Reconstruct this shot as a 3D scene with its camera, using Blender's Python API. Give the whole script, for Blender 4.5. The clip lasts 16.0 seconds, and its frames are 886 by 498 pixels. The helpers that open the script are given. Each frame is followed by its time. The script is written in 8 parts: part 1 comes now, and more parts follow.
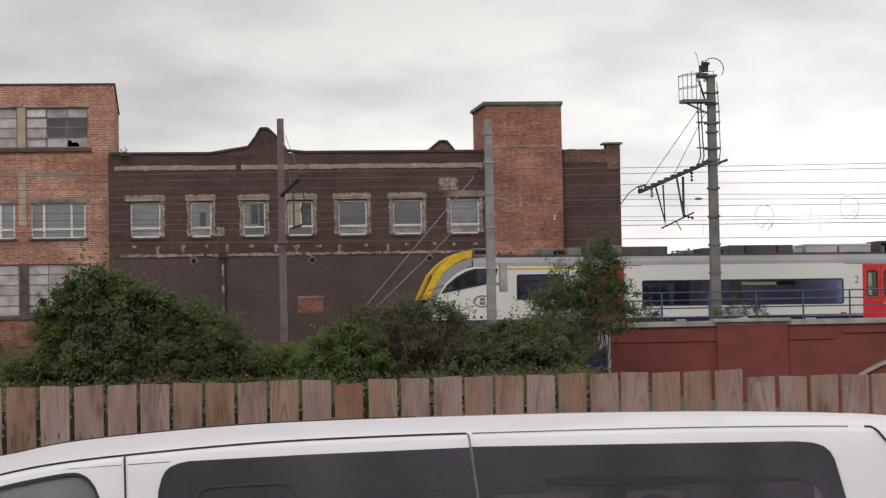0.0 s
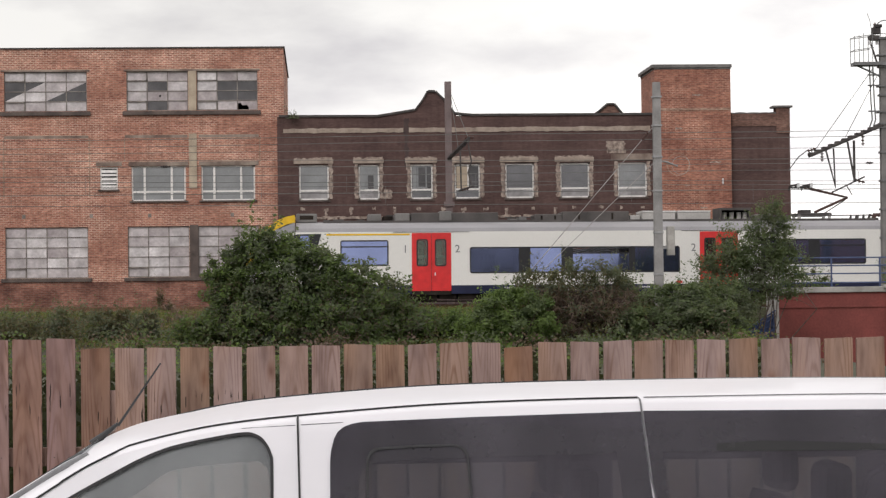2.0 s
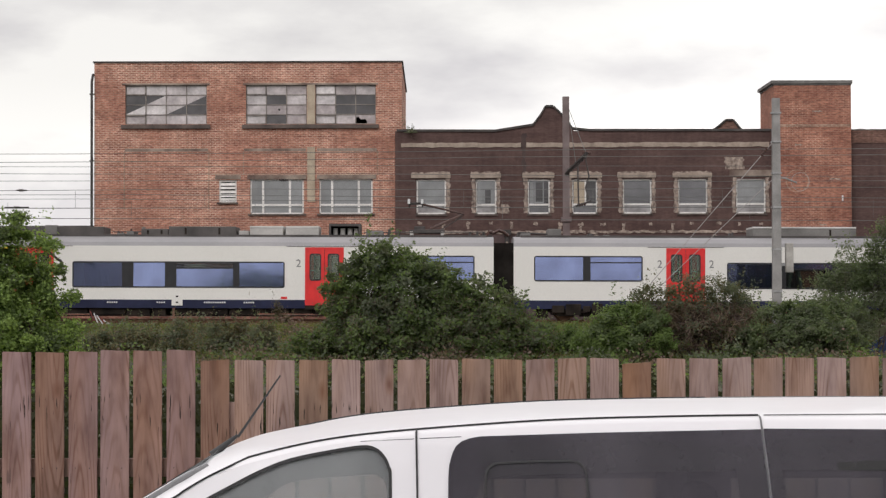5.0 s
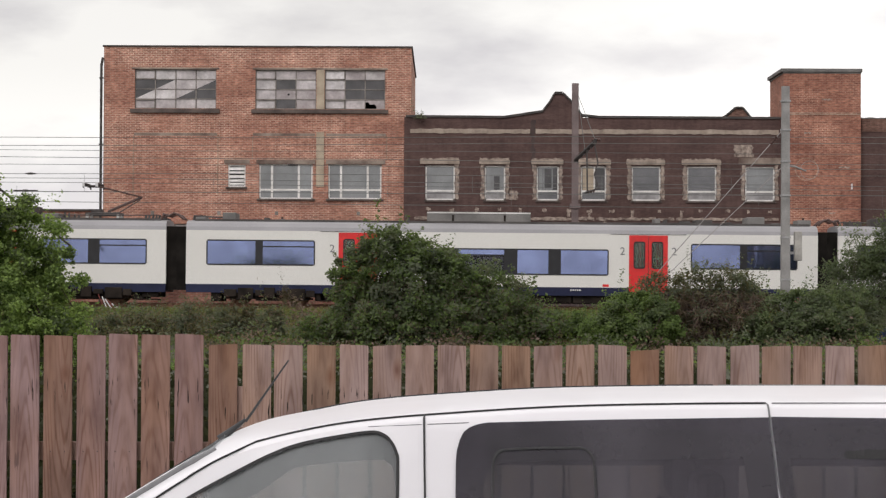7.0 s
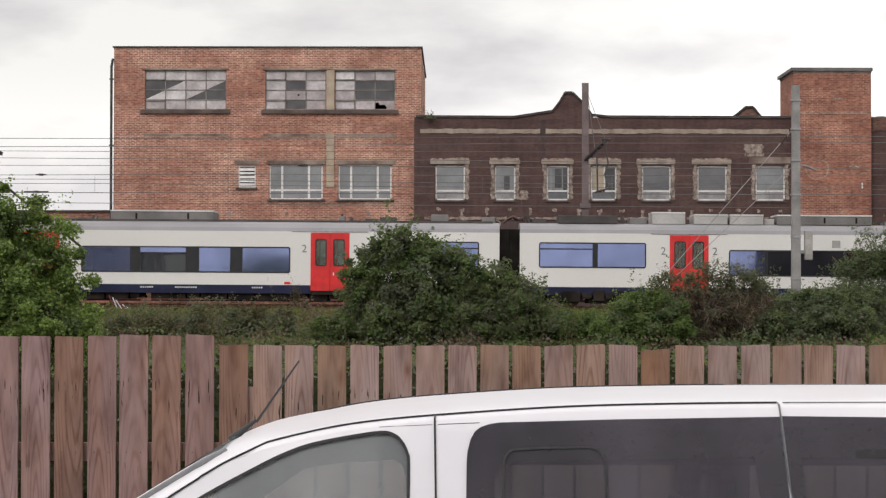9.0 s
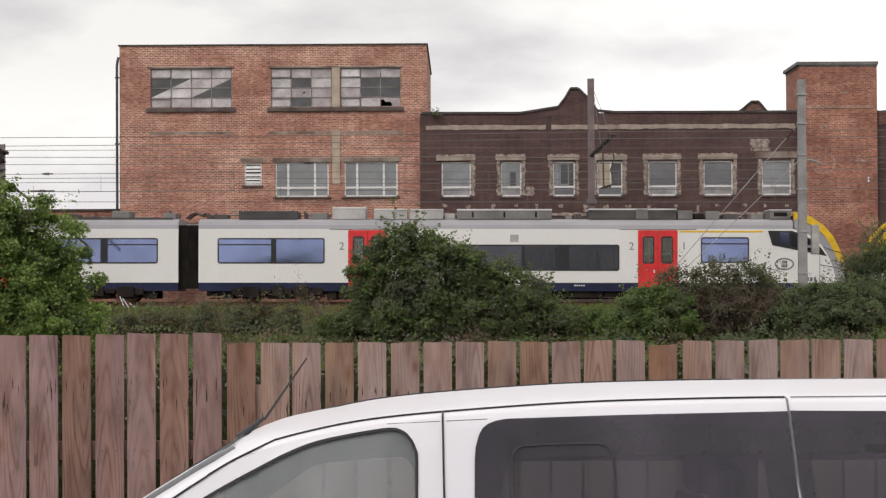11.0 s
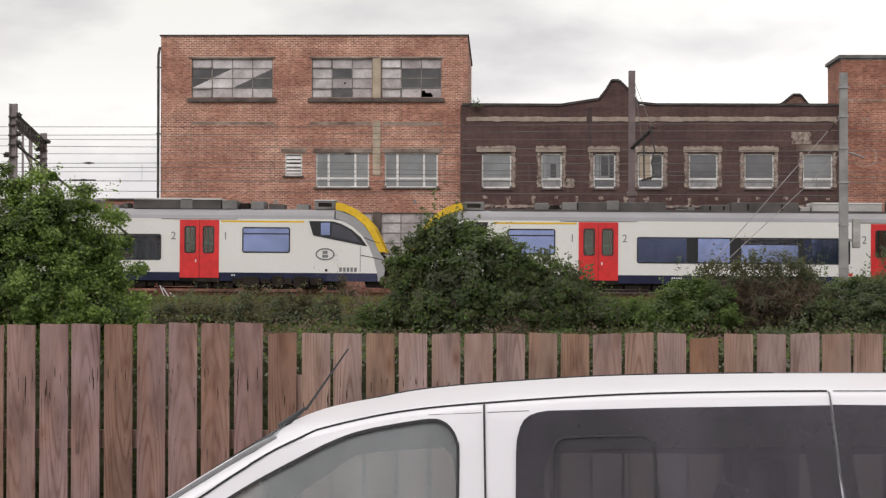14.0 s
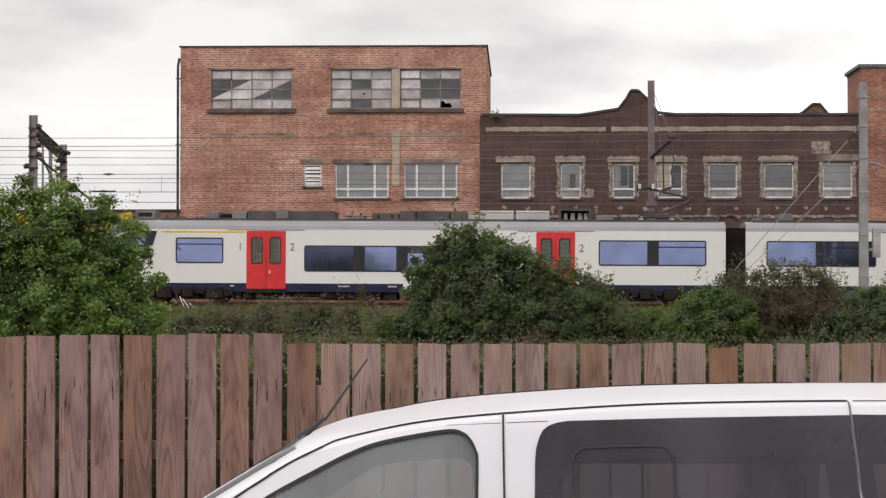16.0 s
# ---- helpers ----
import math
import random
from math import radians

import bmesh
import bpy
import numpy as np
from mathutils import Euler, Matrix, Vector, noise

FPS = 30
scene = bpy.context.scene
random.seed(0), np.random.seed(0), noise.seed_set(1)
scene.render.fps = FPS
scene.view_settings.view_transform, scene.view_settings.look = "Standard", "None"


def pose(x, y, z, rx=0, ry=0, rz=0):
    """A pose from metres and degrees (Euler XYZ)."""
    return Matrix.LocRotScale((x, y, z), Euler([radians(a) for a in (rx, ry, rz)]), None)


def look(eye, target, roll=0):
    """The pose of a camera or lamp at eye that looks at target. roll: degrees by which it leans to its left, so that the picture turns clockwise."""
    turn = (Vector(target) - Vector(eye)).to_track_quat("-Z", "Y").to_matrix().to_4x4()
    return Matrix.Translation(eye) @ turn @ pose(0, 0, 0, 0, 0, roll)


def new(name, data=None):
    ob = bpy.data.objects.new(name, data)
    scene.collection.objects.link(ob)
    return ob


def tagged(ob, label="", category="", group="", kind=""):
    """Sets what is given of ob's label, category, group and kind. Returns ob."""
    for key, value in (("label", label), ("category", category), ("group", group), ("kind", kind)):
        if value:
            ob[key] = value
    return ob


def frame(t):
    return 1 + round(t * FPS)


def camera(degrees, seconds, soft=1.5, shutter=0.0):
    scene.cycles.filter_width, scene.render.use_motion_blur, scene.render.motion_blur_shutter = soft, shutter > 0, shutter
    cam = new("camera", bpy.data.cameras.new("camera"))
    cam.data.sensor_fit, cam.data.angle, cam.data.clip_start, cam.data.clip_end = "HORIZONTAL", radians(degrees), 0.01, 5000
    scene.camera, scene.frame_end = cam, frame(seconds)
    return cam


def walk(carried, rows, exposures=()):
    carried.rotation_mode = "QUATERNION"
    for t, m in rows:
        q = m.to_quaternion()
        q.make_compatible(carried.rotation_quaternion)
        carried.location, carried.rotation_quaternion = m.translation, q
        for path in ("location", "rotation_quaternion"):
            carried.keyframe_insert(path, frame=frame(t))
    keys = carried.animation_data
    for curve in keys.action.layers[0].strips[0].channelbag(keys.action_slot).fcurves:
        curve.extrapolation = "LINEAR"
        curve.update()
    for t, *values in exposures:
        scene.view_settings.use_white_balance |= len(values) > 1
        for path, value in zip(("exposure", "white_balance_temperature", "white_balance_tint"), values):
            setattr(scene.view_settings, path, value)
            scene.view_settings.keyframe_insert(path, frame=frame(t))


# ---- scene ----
# ---- camera and its path ----
EYE_Z = 2.25
cam = camera(22.18, 16.0, soft=1.3)
# seconds, sideways shift of the eye, turn to the left, tilt up, lean
VIEW = [
    (0.0, 0.033, -7.391, 1.962, -1.093), (0.5, 0.0235, -5.777, 1.636, -1.051), (1.0, 0.0175, -3.982, 1.425, -0.996),
    (1.5, 0.0168, -3.575, 1.156, -1.232), (2.0, 0.0141, -3.16, 1.093, -0.693), (2.5, 0.001, -2.113, 1.323, -0.503),
    (3.0, 0, 0.218, 1.381, -0.128), (3.5, 0.0028, 0.049, 1.411, -0.24), (4.0, 0.0029, -0.133, 1.5, -0.262),
    (6.5, 0, -0.123, 1.294, 0.045), (7.0, 0, 0.0, 1.13, 0.23), (7.5, 0, 0.062, 1.056, 0.05),
    (8.0, 0, 0.135, 1.069, 0.116), (8.5, 0, 0.217, 1.089, -0.004), (9.0, 0, 0.261, 1.132, 0.096),
    (11.5, -0.002, 0.46, 1.0, -0.329), (12.0, -0.003, 0.557, 0.948, -0.247), (12.5, -0.0035, 0.681, 0.915, -0.196),
    (13.0, -0.0076, 1.062, 0.953, -0.158), (13.5, -0.009, 1.39, 0.913, -0.015), (14.0, -0.011, 1.428, 0.827, 0.107),
    (14.5, -0.0111, 1.621, 0.407, 0.068), (15.0, -0.0127, 1.854, 0.217, 0.137), (15.5, -0.0099, 1.941, 0.64, 0.046),
    (16.0, -0.0077, 1.924, 1.089, -0.002)]


def view(dx, yaw, tilt, lean):
    """The camera's pose: it stands in one spot and turns."""
    eye = Vector((dx, 0, EYE_Z))
    y, p = radians(yaw), radians(tilt)
    return look(eye, eye + 50 * Vector((-math.sin(y) * math.cos(p), math.cos(y) * math.cos(p), math.sin(p))), lean)


walk(cam, [(t, view(dx, a, b, c)) for t, dx, a, b, c in VIEW],
     exposures=[(0.0, -0.35), (0.5, -0.26), (1.0, -0.12), (1.5, -0.04), (2.0, 0.0), (16.0, 0.0)])

# ---- light: a bright overcast sky ----
world = bpy.data.worlds.new("overcast_sky")
scene.world = world
world.use_nodes = True
wn, wl = world.node_tree.nodes, world.node_tree.links
wn.clear()
w_out, w_bg = wn.new("ShaderNodeOutputWorld"), wn.new("ShaderNodeBackground")
w_sky = wn.new("ShaderNodeTexSky")
w_sky.sky_type, w_sky.sun_disc = "NISHITA", False
w_sky.sun_elevation, w_sky.sun_rotation = radians(36), radians(209)
w_tc, w_map = wn.new("ShaderNodeTexCoord"), wn.new("ShaderNodeMapping")
w_map.inputs["Scale"].default_value = (3.2, 3.2, 9.0)
w_map.inputs["Location"].default_value = (0.35, 0.2, 0.1)
w_noise = wn.new("ShaderNodeTexNoise")
w_noise.inputs["Scale"].default_value, w_noise.inputs["Detail"].default_value = 2.2, 7
w_noise.inputs["Roughness"].default_value = 0.52
w_ramp = wn.new("ShaderNodeValToRGB")
w_ramp.color_ramp.elements[0].position, w_ramp.color_ramp.elements[0].color = 0.35, (0.66, 0.63, 0.645, 1)
w_ramp.color_ramp.elements[1].position, w_ramp.color_ramp.elements[1].color = 0.60, (1.03, 1.0, 0.965, 1)
w_scale = wn.new("ShaderNodeVectorMath")
w_scale.operation = "SCALE"
w_scale.inputs["Scale"].default_value = 0.1
w_mix = wn.new("ShaderNodeMix")
w_mix.data_type = "RGBA"
w_mix.inputs[0].default_value = 0.94
wl.new(w_tc.outputs["Generated"], w_map.inputs["Vector"])
wl.new(w_map.outputs["Vector"], w_noise.inputs["Vector"])
wl.new(w_noise.outputs["Fac"], w_ramp.inputs["Fac"])
wl.new(w_sky.outputs["Color"], w_scale.inputs[0])
wl.new(w_scale.outputs["Vector"], w_mix.inputs[6])
wl.new(w_ramp.outputs["Color"], w_mix.inputs[7])
w_sep, w_rng, w_zen, w_side = wn.new("ShaderNodeSeparateXYZ"), wn.new("ShaderNodeMapRange"), wn.new("ShaderNodeValToRGB"), wn.new("ShaderNodeVectorMath")
w_lean, w_sum = wn.new("ShaderNodeMath"), wn.new("ShaderNodeMath")
w_side.operation, w_lean.operation, w_sum.operation = "SCALE", "MULTIPLY_ADD", "ADD"
w_lean.inputs[1].default_value = -3.2
for i, v in ((1, -0.42), (2, 0.02), (3, 0.87), (4, 1.30)):
    w_rng.inputs[i].default_value = v
# brighter towards the horizon and the zenith
for at, v in ((0.0, 0.2), (0.05, 0.18), (0.1, 0.03), (0.16, 0.0), (0.5, 0.27)):
    e = w_zen.color_ramp.elements.new(at)
    e.color = (v, v, v, 1)
w_zen.color_ramp.elements[-1].color = (0.27, 0.27, 0.27, 1)
w_zen.color_ramp.elements[0].color = (0.2, 0.2, 0.2, 1)
wl.new(w_tc.outputs["Generated"], w_sep.inputs[0])
wl.new(w_sep.outputs["Z"], w_lean.inputs[0])
wl.new(w_sep.outputs["X"], w_lean.inputs[2])
wl.new(w_lean.outputs[0], w_rng.inputs[0])
wl.new(w_sep.outputs["Z"], w_zen.inputs[0])
wl.new(w_rng.outputs[0], w_sum.inputs[0])
wl.new(w_zen.outputs[0], w_sum.inputs[1])
wl.new(w_sum.outputs[0], w_side.inputs["Scale"])
wl.new(w_mix.outputs[2], w_side.inputs[0])
wl.new(w_side.outputs["Vector"], w_bg.inputs["Color"])
w_bg.inputs["Strength"].default_value = 1.06
wl.new(w_bg.outputs["Background"], w_out.inputs["Surface"])

sun_data = bpy.data.lights.new("sun", "SUN")
sun_data.energy, sun_data.angle, sun_data.color = 1.26, radians(30), (1, 0.955, 0.97)
sun = new("sun", sun_data)
sun.matrix_world = look((-22, -40, 34), (0, 0, 0))


# ---- materials ----
def material(name, rough=0.7, metal=0.0, spec=0.5):
    m = bpy.data.materials.new(name)
    m.use_nodes = True
    b = m.node_tree.nodes["Principled BSDF"]
    b.inputs["Roughness"].default_value, b.inputs["Metallic"].default_value = rough, metal
    b.inputs["Specular IOR Level"].default_value = spec
    return m, m.node_tree.nodes, m.node_tree.links, b


def ramp(nodes, stops):
    r = nodes.new("ShaderNodeValToRGB")
    e = r.color_ramp.elements
    while len(e) < len(stops):
        e.new(0.5)
    for k, (p, c) in zip(e, stops):
        k.position, k.color = p, (*c, 1)
    return r


def noise_node(nodes, links, scale, detail=4, coord=None, stretch=None):
    n = nodes.new("ShaderNodeTexNoise")
    n.inputs["Scale"].default_value, n.inputs["Detail"].default_value = scale, detail
    if coord is None:
        coord = nodes.new("ShaderNodeTexCoord").outputs["Object"]
    if stretch:
        mp = nodes.new("ShaderNodeMapping")
        mp.inputs["Scale"].default_value = stretch
        links.new(coord, mp.inputs["Vector"])
        coord = mp.outputs["Vector"]
    links.new(coord, n.inputs["Vector"])
    return n


def mixed(nodes, links, a, b, fac, mode="MIX"):
    m = nodes.new("ShaderNodeMix")
    m.data_type, m.blend_type = "RGBA", mode
    for sock, v in ((m.inputs[6], a), (m.inputs[7], b)):
        if isinstance(v, tuple):
            sock.default_value = (*v, 1)
        else:
            links.new(v, sock)
    if isinstance(fac, (int, float)):
        m.inputs[0].default_value = fac
    else:
        links.new(fac, m.inputs[0])
    return m.outputs[2]


def bumped(nodes, links, b, height, strength, distance):
    n = nodes.new("ShaderNodeBump")
    n.inputs["Strength"].default_value, n.inputs["Distance"].default_value = strength, distance
    links.new(height, n.inputs["Height"])
    links.new(n.outputs["Normal"], b.inputs["Normal"])


def worn(name, dark, light, scale=3.0, rough=0.7, metal=0.0, bump=0.3, spec=0.5, grain=30.0, stretch=None):
    """A surface with large stains and fine grain between two colours."""
    m, n, l, b = material(name, rough, metal, spec)
    big, fine = noise_node(n, l, scale, 5, stretch=stretch), noise_node(n, l, grain, 3, stretch=stretch)
    r = ramp(n, [(0.32, dark), (0.68, light)])
    l.new(big.outputs["Fac"], r.inputs["Fac"])
    fr = ramp(n, [(0.3, (0.82, 0.82, 0.82)), (0.7, (1.06, 1.06, 1.06))])
    l.new(fine.outputs["Fac"], fr.inputs["Fac"])
    l.new(mixed(n, l, r.outputs["Color"], fr.outputs["Color"], 1.0, "MULTIPLY"), b.inputs["Base Color"])
    if bump:
        bumped(n, l, b, fine.outputs["Fac"], bump, 0.01)
    return m


def brick_wall(name, a, b_col, mortar, stain, stain_amount=0.5, joint=0.012, rough=0.9, speckle=0.9, pale=None):
    """Brickwork in 215 by 65 mm courses with patchy bricks, joints repointed here and there, and stains; runs along x and z."""
    m, n, l, b = material(name, rough, 0, 0.25)
    tc, sep, com = n.new("ShaderNodeTexCoord"), n.new("ShaderNodeSeparateXYZ"), n.new("ShaderNodeCombineXYZ")
    add = n.new("ShaderNodeMath")
    add.operation = "ADD"
    l.new(tc.outputs["Object"], sep.inputs[0])
    l.new(sep.outputs["X"], add.inputs[0])
    l.new(sep.outputs["Y"], add.inputs[1])
    l.new(add.outputs[0], com.inputs["X"])
    l.new(sep.outputs["Z"], com.inputs["Y"])
    br = n.new("ShaderNodeTexBrick")
    br.inputs["Scale"].default_value, br.inputs["Mortar Size"].default_value = 1.0, joint
    br.inputs["Brick Width"].default_value, br.inputs["Row Height"].default_value = 0.23, 0.08
    br.inputs["Mortar Smooth"].default_value, br.inputs["Bias"].default_value = 0.3, 0.0
    br.inputs["Color1"].default_value, br.inputs["Color2"].default_value = (*a, 1), (*b_col, 1)
    l.new(com.outputs[0], br.inputs["Vector"])
    n0 = noise_node(n, l, 0.42, 5, com.outputs[0], (1.0, 1.3, 1))
    r0 = ramp(n, [(0.42, mortar), (0.6, pale or mortar)])
    l.new(n0.outputs["Fac"], r0.inputs["Fac"])
    l.new(r0.outputs["Color"], br.inputs["Mortar"])
    n1 = noise_node(n, l, 0.55, 6, com.outputs[0], (1, 1.6, 1))
    n2 = noise_node(n, l, 1.0, 3, com.outputs[0], (5.5, 12.5, 1))
    n3 = noise_node(n, l, 1.6, 6, com.outputs[0], (3.0, 0.35, 1))
    n4 = noise_node(n, l, 1.0, 4, com.outputs[0], (0.5, 3.0, 1))
    r1 = ramp(n, [(0.36, stain), (0.62, (1.06, 1.04, 1.02))])
    l.new(n1.outputs["Fac"], r1.inputs["Fac"])
    r2 = ramp(n, [(0.30, (0.66, 0.63, 0.62)), (0.5, (0.98, 0.97, 0.96)), (0.70, (1.36, 1.36, 1.36))])
    l.new(n2.outputs["Fac"], r2.inputs["Fac"])
    r3 = ramp(n, [(0.36, (0.78, 0.76, 0.75)), (0.58, (1, 1, 1))])
    l.new(n3.outputs["Fac"], r3.inputs["Fac"])
    r4 = ramp(n, [(0.36, (0.84, 0.83, 0.83)), (0.64, (1.1, 1.1, 1.1))])
    l.new(n4.outputs["Fac"], r4.inputs["Fac"])
    c = mixed(n, l, br.outputs["Color"], r1.outputs["Color"], stain_amount, "MULTIPLY")
    c = mixed(n, l, c, r2.outputs["Color"], speckle, "MULTIPLY")
    c = mixed(n, l, c, r3.outputs["Color"], 0.55, "MULTIPLY")
    c = mixed(n, l, c, r4.outputs["Color"], 0.8, "MULTIPLY")
    l.new(c, b.inputs["Base Color"])
    bumped(n, l, b, br.outputs["Fac"], -0.5, 0.01)
    return m


M = {}
M["brick"] = brick_wall("red_orange_brick", (0.47, 0.225, 0.16), (0.30, 0.122, 0.09), (0.40, 0.27, 0.21), (0.78, 0.72, 0.71), 0.8, 0.014, pale=(0.66, 0.52, 0.42))
M["brick_tower"] = brick_wall("orange_brick", (0.40, 0.18, 0.125), (0.27, 0.115, 0.085), (0.33, 0.2, 0.15), (0.66, 0.6, 0.6), 0.85, pale=(0.5, 0.34, 0.26))
M["brick_dark"] = brick_wall("dark_painted_brick", (0.112, 0.072, 0.066), (0.10, 0.063, 0.057), (0.096, 0.06, 0.054), (0.74, 0.72, 0.72), 0.7, 0.008, speckle=0.4)
M["brick_end"] = brick_wall("worn_brown_brick", (0.24, 0.14, 0.11), (0.15, 0.085, 0.07), (0.2, 0.135, 0.11), (0.6, 0.56, 0.55), 0.9)
M["brick_pale"] = brick_wall("bare_pale_brick", (0.42, 0.28, 0.21), (0.32, 0.19, 0.14), (0.4, 0.32, 0.26), (0.6, 0.55, 0.52), 0.8)
M["brick_red_patch"] = brick_wall("red_patch_brick", (0.34, 0.145, 0.105), (0.24, 0.095, 0.07), (0.3, 0.2, 0.165), (0.7, 0.65, 0.62), 0.6)
M["brick_plinth"] = brick_wall("sooty_plinth_brick", (0.36, 0.165, 0.12), (0.26, 0.11, 0.08), (0.3, 0.21, 0.175), (0.34, 0.31, 0.32), 0.95)
M["brick_low"] = brick_wall("far_brick", (0.42, 0.20, 0.14), (0.30, 0.13, 0.095), (0.38, 0.28, 0.23), (0.66, 0.6, 0.6), 0.7)
M["mauve_paint"] = worn("mauve_brown_wall_paint", (0.078, 0.052, 0.05), (0.105, 0.072, 0.07), 0.6, 0.85, grain=6)
M["wall_red"] = worn("red_painted_concrete", (0.165, 0.04, 0.033), (0.23, 0.054, 0.045), 1.1, 0.8, grain=12)
M["coping"] = worn("grey_concrete_coping", (0.26, 0.25, 0.23), (0.44, 0.42, 0.39), 2.0, 0.85)
M["coping_dark"] = worn("dark_grey_concrete", (0.1, 0.095, 0.09), (0.2, 0.19, 0.18), 1.6, 0.85)
M["concrete_pale"] = worn("pale_concrete", (0.33, 0.265, 0.195), (0.48, 0.40, 0.30), 1.5, 0.85)
M["plaster"] = worn("crumbling_pale_plaster", (0.12, 0.085, 0.072), (0.44, 0.36, 0.30), 5.5, 0.9, bump=0.6, grain=14)
M["stone_pale"] = worn("pale_stone_lintel", (0.24, 0.19, 0.155), (0.40, 0.33, 0.27), 2.2, 0.9, grain=9)
M["band"] = worn("weathered_pale_band", (0.12, 0.08, 0.065), (0.34, 0.28, 0.23), 1.3, 0.9, grain=9)
M["sill"] = worn("dark_stone_sill", (0.06, 0.045, 0.04), (0.13, 0.1, 0.085), 2.0, 0.8)
M["roofing"] = worn("dark_roof_edge", (0.03, 0.027, 0.025), (0.09, 0.08, 0.075), 1.2, 0.8)
M["white_frame"] = worn("white_window_frame", (0.60, 0.58, 0.55), (0.80, 0.78, 0.75), 2.0, 0.55)
M["steel_frame"] = worn("old_steel_frame", (0.12, 0.1, 0.09), (0.3, 0.27, 0.24), 3.0, 0.7)
M["frosted"] = worn("dirty_frosted_glass", (0.36, 0.34, 0.34), (0.62, 0.60, 0.60), 1.7, 0.45, grain=8, bump=0.1)
fn, fl = M["frosted"].node_tree.nodes, M["frosted"].node_tree.links
fb = fn["Principled BSDF"].inputs["Base Color"]
f_tint = ramp(fn, [(0.0, (0.72, 0.66, 0.66)), (0.3, (0.98, 0.93, 0.93)), (0.75, (1.02, 1.0, 1.0)), (1.0, (1.35, 1.33, 1.32))])
fl.new(fn.new("ShaderNodeObjectInfo").outputs["Random"], f_tint.inputs["Fac"])
fl.new(mixed(fn, fl, fb.links[0].from_socket, f_tint.outputs["Color"], 1.0, "MULTIPLY"), fb)
M["frosted_low"] = worn("dusty_pale_glass", (0.2, 0.19, 0.19), (0.36, 0.35, 0.35), 1.7, 0.4, grain=8, bump=0.0)
M["glass_dark"] = worn("dark_window_glass", (0.03, 0.028, 0.03), (0.075, 0.07, 0.075), 1.3, 0.25, bump=0.0, spec=0.8)
M["glass_grey"] = worn("dusty_grey_glass", (0.15, 0.155, 0.158), (0.26, 0.27, 0.275), 0.7, 0.18, bump=0.0, spec=0.9)
M["glass_mid"] = worn("dull_window_glass", (0.085, 0.085, 0.092), (0.16, 0.16, 0.172), 0.8, 0.2, bump=0.0, spec=0.9)
# near-black colour standing in for the darkness inside rooms and holes
M["hole"] = worn("black_for_unlit_insides", (0.008, 0.007, 0.007), (0.016, 0.014, 0.013), 2, 0.9, bump=0)
M["mast"] = worn("grey_concrete_mast", (0.20, 0.195, 0.19), (0.34, 0.33, 0.32), 1.5, 0.85)
M["mast_sooty"] = worn("sooty_concrete_mast", (0.13, 0.125, 0.12), (0.23, 0.22, 0.21), 1.5, 0.85)
M["steel_mid"] = worn("dull_grey_steel", (0.12, 0.12, 0.12), (0.22, 0.22, 0.22), 4, 0.6, 0.4)
M["mast_brown"] = worn("brownish_steel_mast", (0.13, 0.098, 0.095), (0.21, 0.165, 0.16), 1.5, 0.8)
M["steel_dark"] = worn("dark_weathered_steel", (0.035, 0.03, 0.03), (0.09, 0.08, 0.075), 3, 0.65, 0.3)
M["steel_grey"] = worn("galvanised_steel", (0.26, 0.26, 0.26), (0.42, 0.42, 0.42), 4, 0.5, 0.5)
M["wire"] = worn("grey_green_copper_wire", (0.09, 0.095, 0.09), (0.17, 0.175, 0.165), 1, 0.6, 0.3, bump=0)
M["guy"] = worn("grey_guy_wire", (0.24, 0.22, 0.21), (0.36, 0.34, 0.33), 1, 0.6, bump=0)
M["porcelain"] = worn("brown_insulator", (0.06, 0.03, 0.025), (0.1, 0.055, 0.045), 4, 0.25)
M["rail_blue"] = worn("blue_painted_steel", (0.04, 0.06, 0.14), (0.07, 0.10, 0.20), 3, 0.5)
M["stair_blue"] = worn("deep_blue_painted_steel", (0.015, 0.03, 0.10), (0.03, 0.055, 0.15), 3, 0.5)
M["train_white"] = worn("cream_white_train_paint", (0.735, 0.72, 0.68), (0.765, 0.75, 0.715), 0.35, 0.42, bump=0.0, grain=70)
M["train_grey"] = worn("grey_train_roof_paint", (0.30, 0.295, 0.305), (0.36, 0.35, 0.36), 0.5, 0.5, bump=0.0, grain=50)
M["train_blue"] = worn("dark_blue_train_skirt", (0.012, 0.016, 0.05), (0.025, 0.03, 0.08), 0.8, 0.5, grain=5)
M["train_red"] = worn("red_train_door", (0.60, 0.02, 0.022), (0.72, 0.03, 0.03), 0.7, 0.35, bump=0.02, grain=4)
M["train_yellow"] = worn("yellow_train_paint", (0.72, 0.44, 0.01), (0.82, 0.53, 0.02), 0.7, 0.4, bump=0.02, grain=4)
M["train_dark"] = worn("black_underframe", (0.012, 0.010, 0.009), (0.042, 0.033, 0.027), 1.5, 0.9, spec=0.12)
M["bellows"] = worn("black_rubber_bellows", (0.008, 0.007, 0.006), (0.02, 0.017, 0.015), 2, 0.9, spec=0.1)
M["roof_unit"] = worn("grey_roof_unit", (0.11, 0.105, 0.10), (0.22, 0.21, 0.2), 0.9, 0.6)
M["roof_unit_dark"] = worn("sooty_roof_unit", (0.035, 0.031, 0.03), (0.095, 0.085, 0.08), 0.9, 0.7)
M["roof_lid"] = worn("white_roof_lid", (0.5, 0.49, 0.47), (0.75, 0.74, 0.72), 0.9, 0.5)
M["roof_unit_pale"] = worn("pale_roof_resistor", (0.34, 0.33, 0.31), (0.5, 0.48, 0.46), 0.9, 0.6)
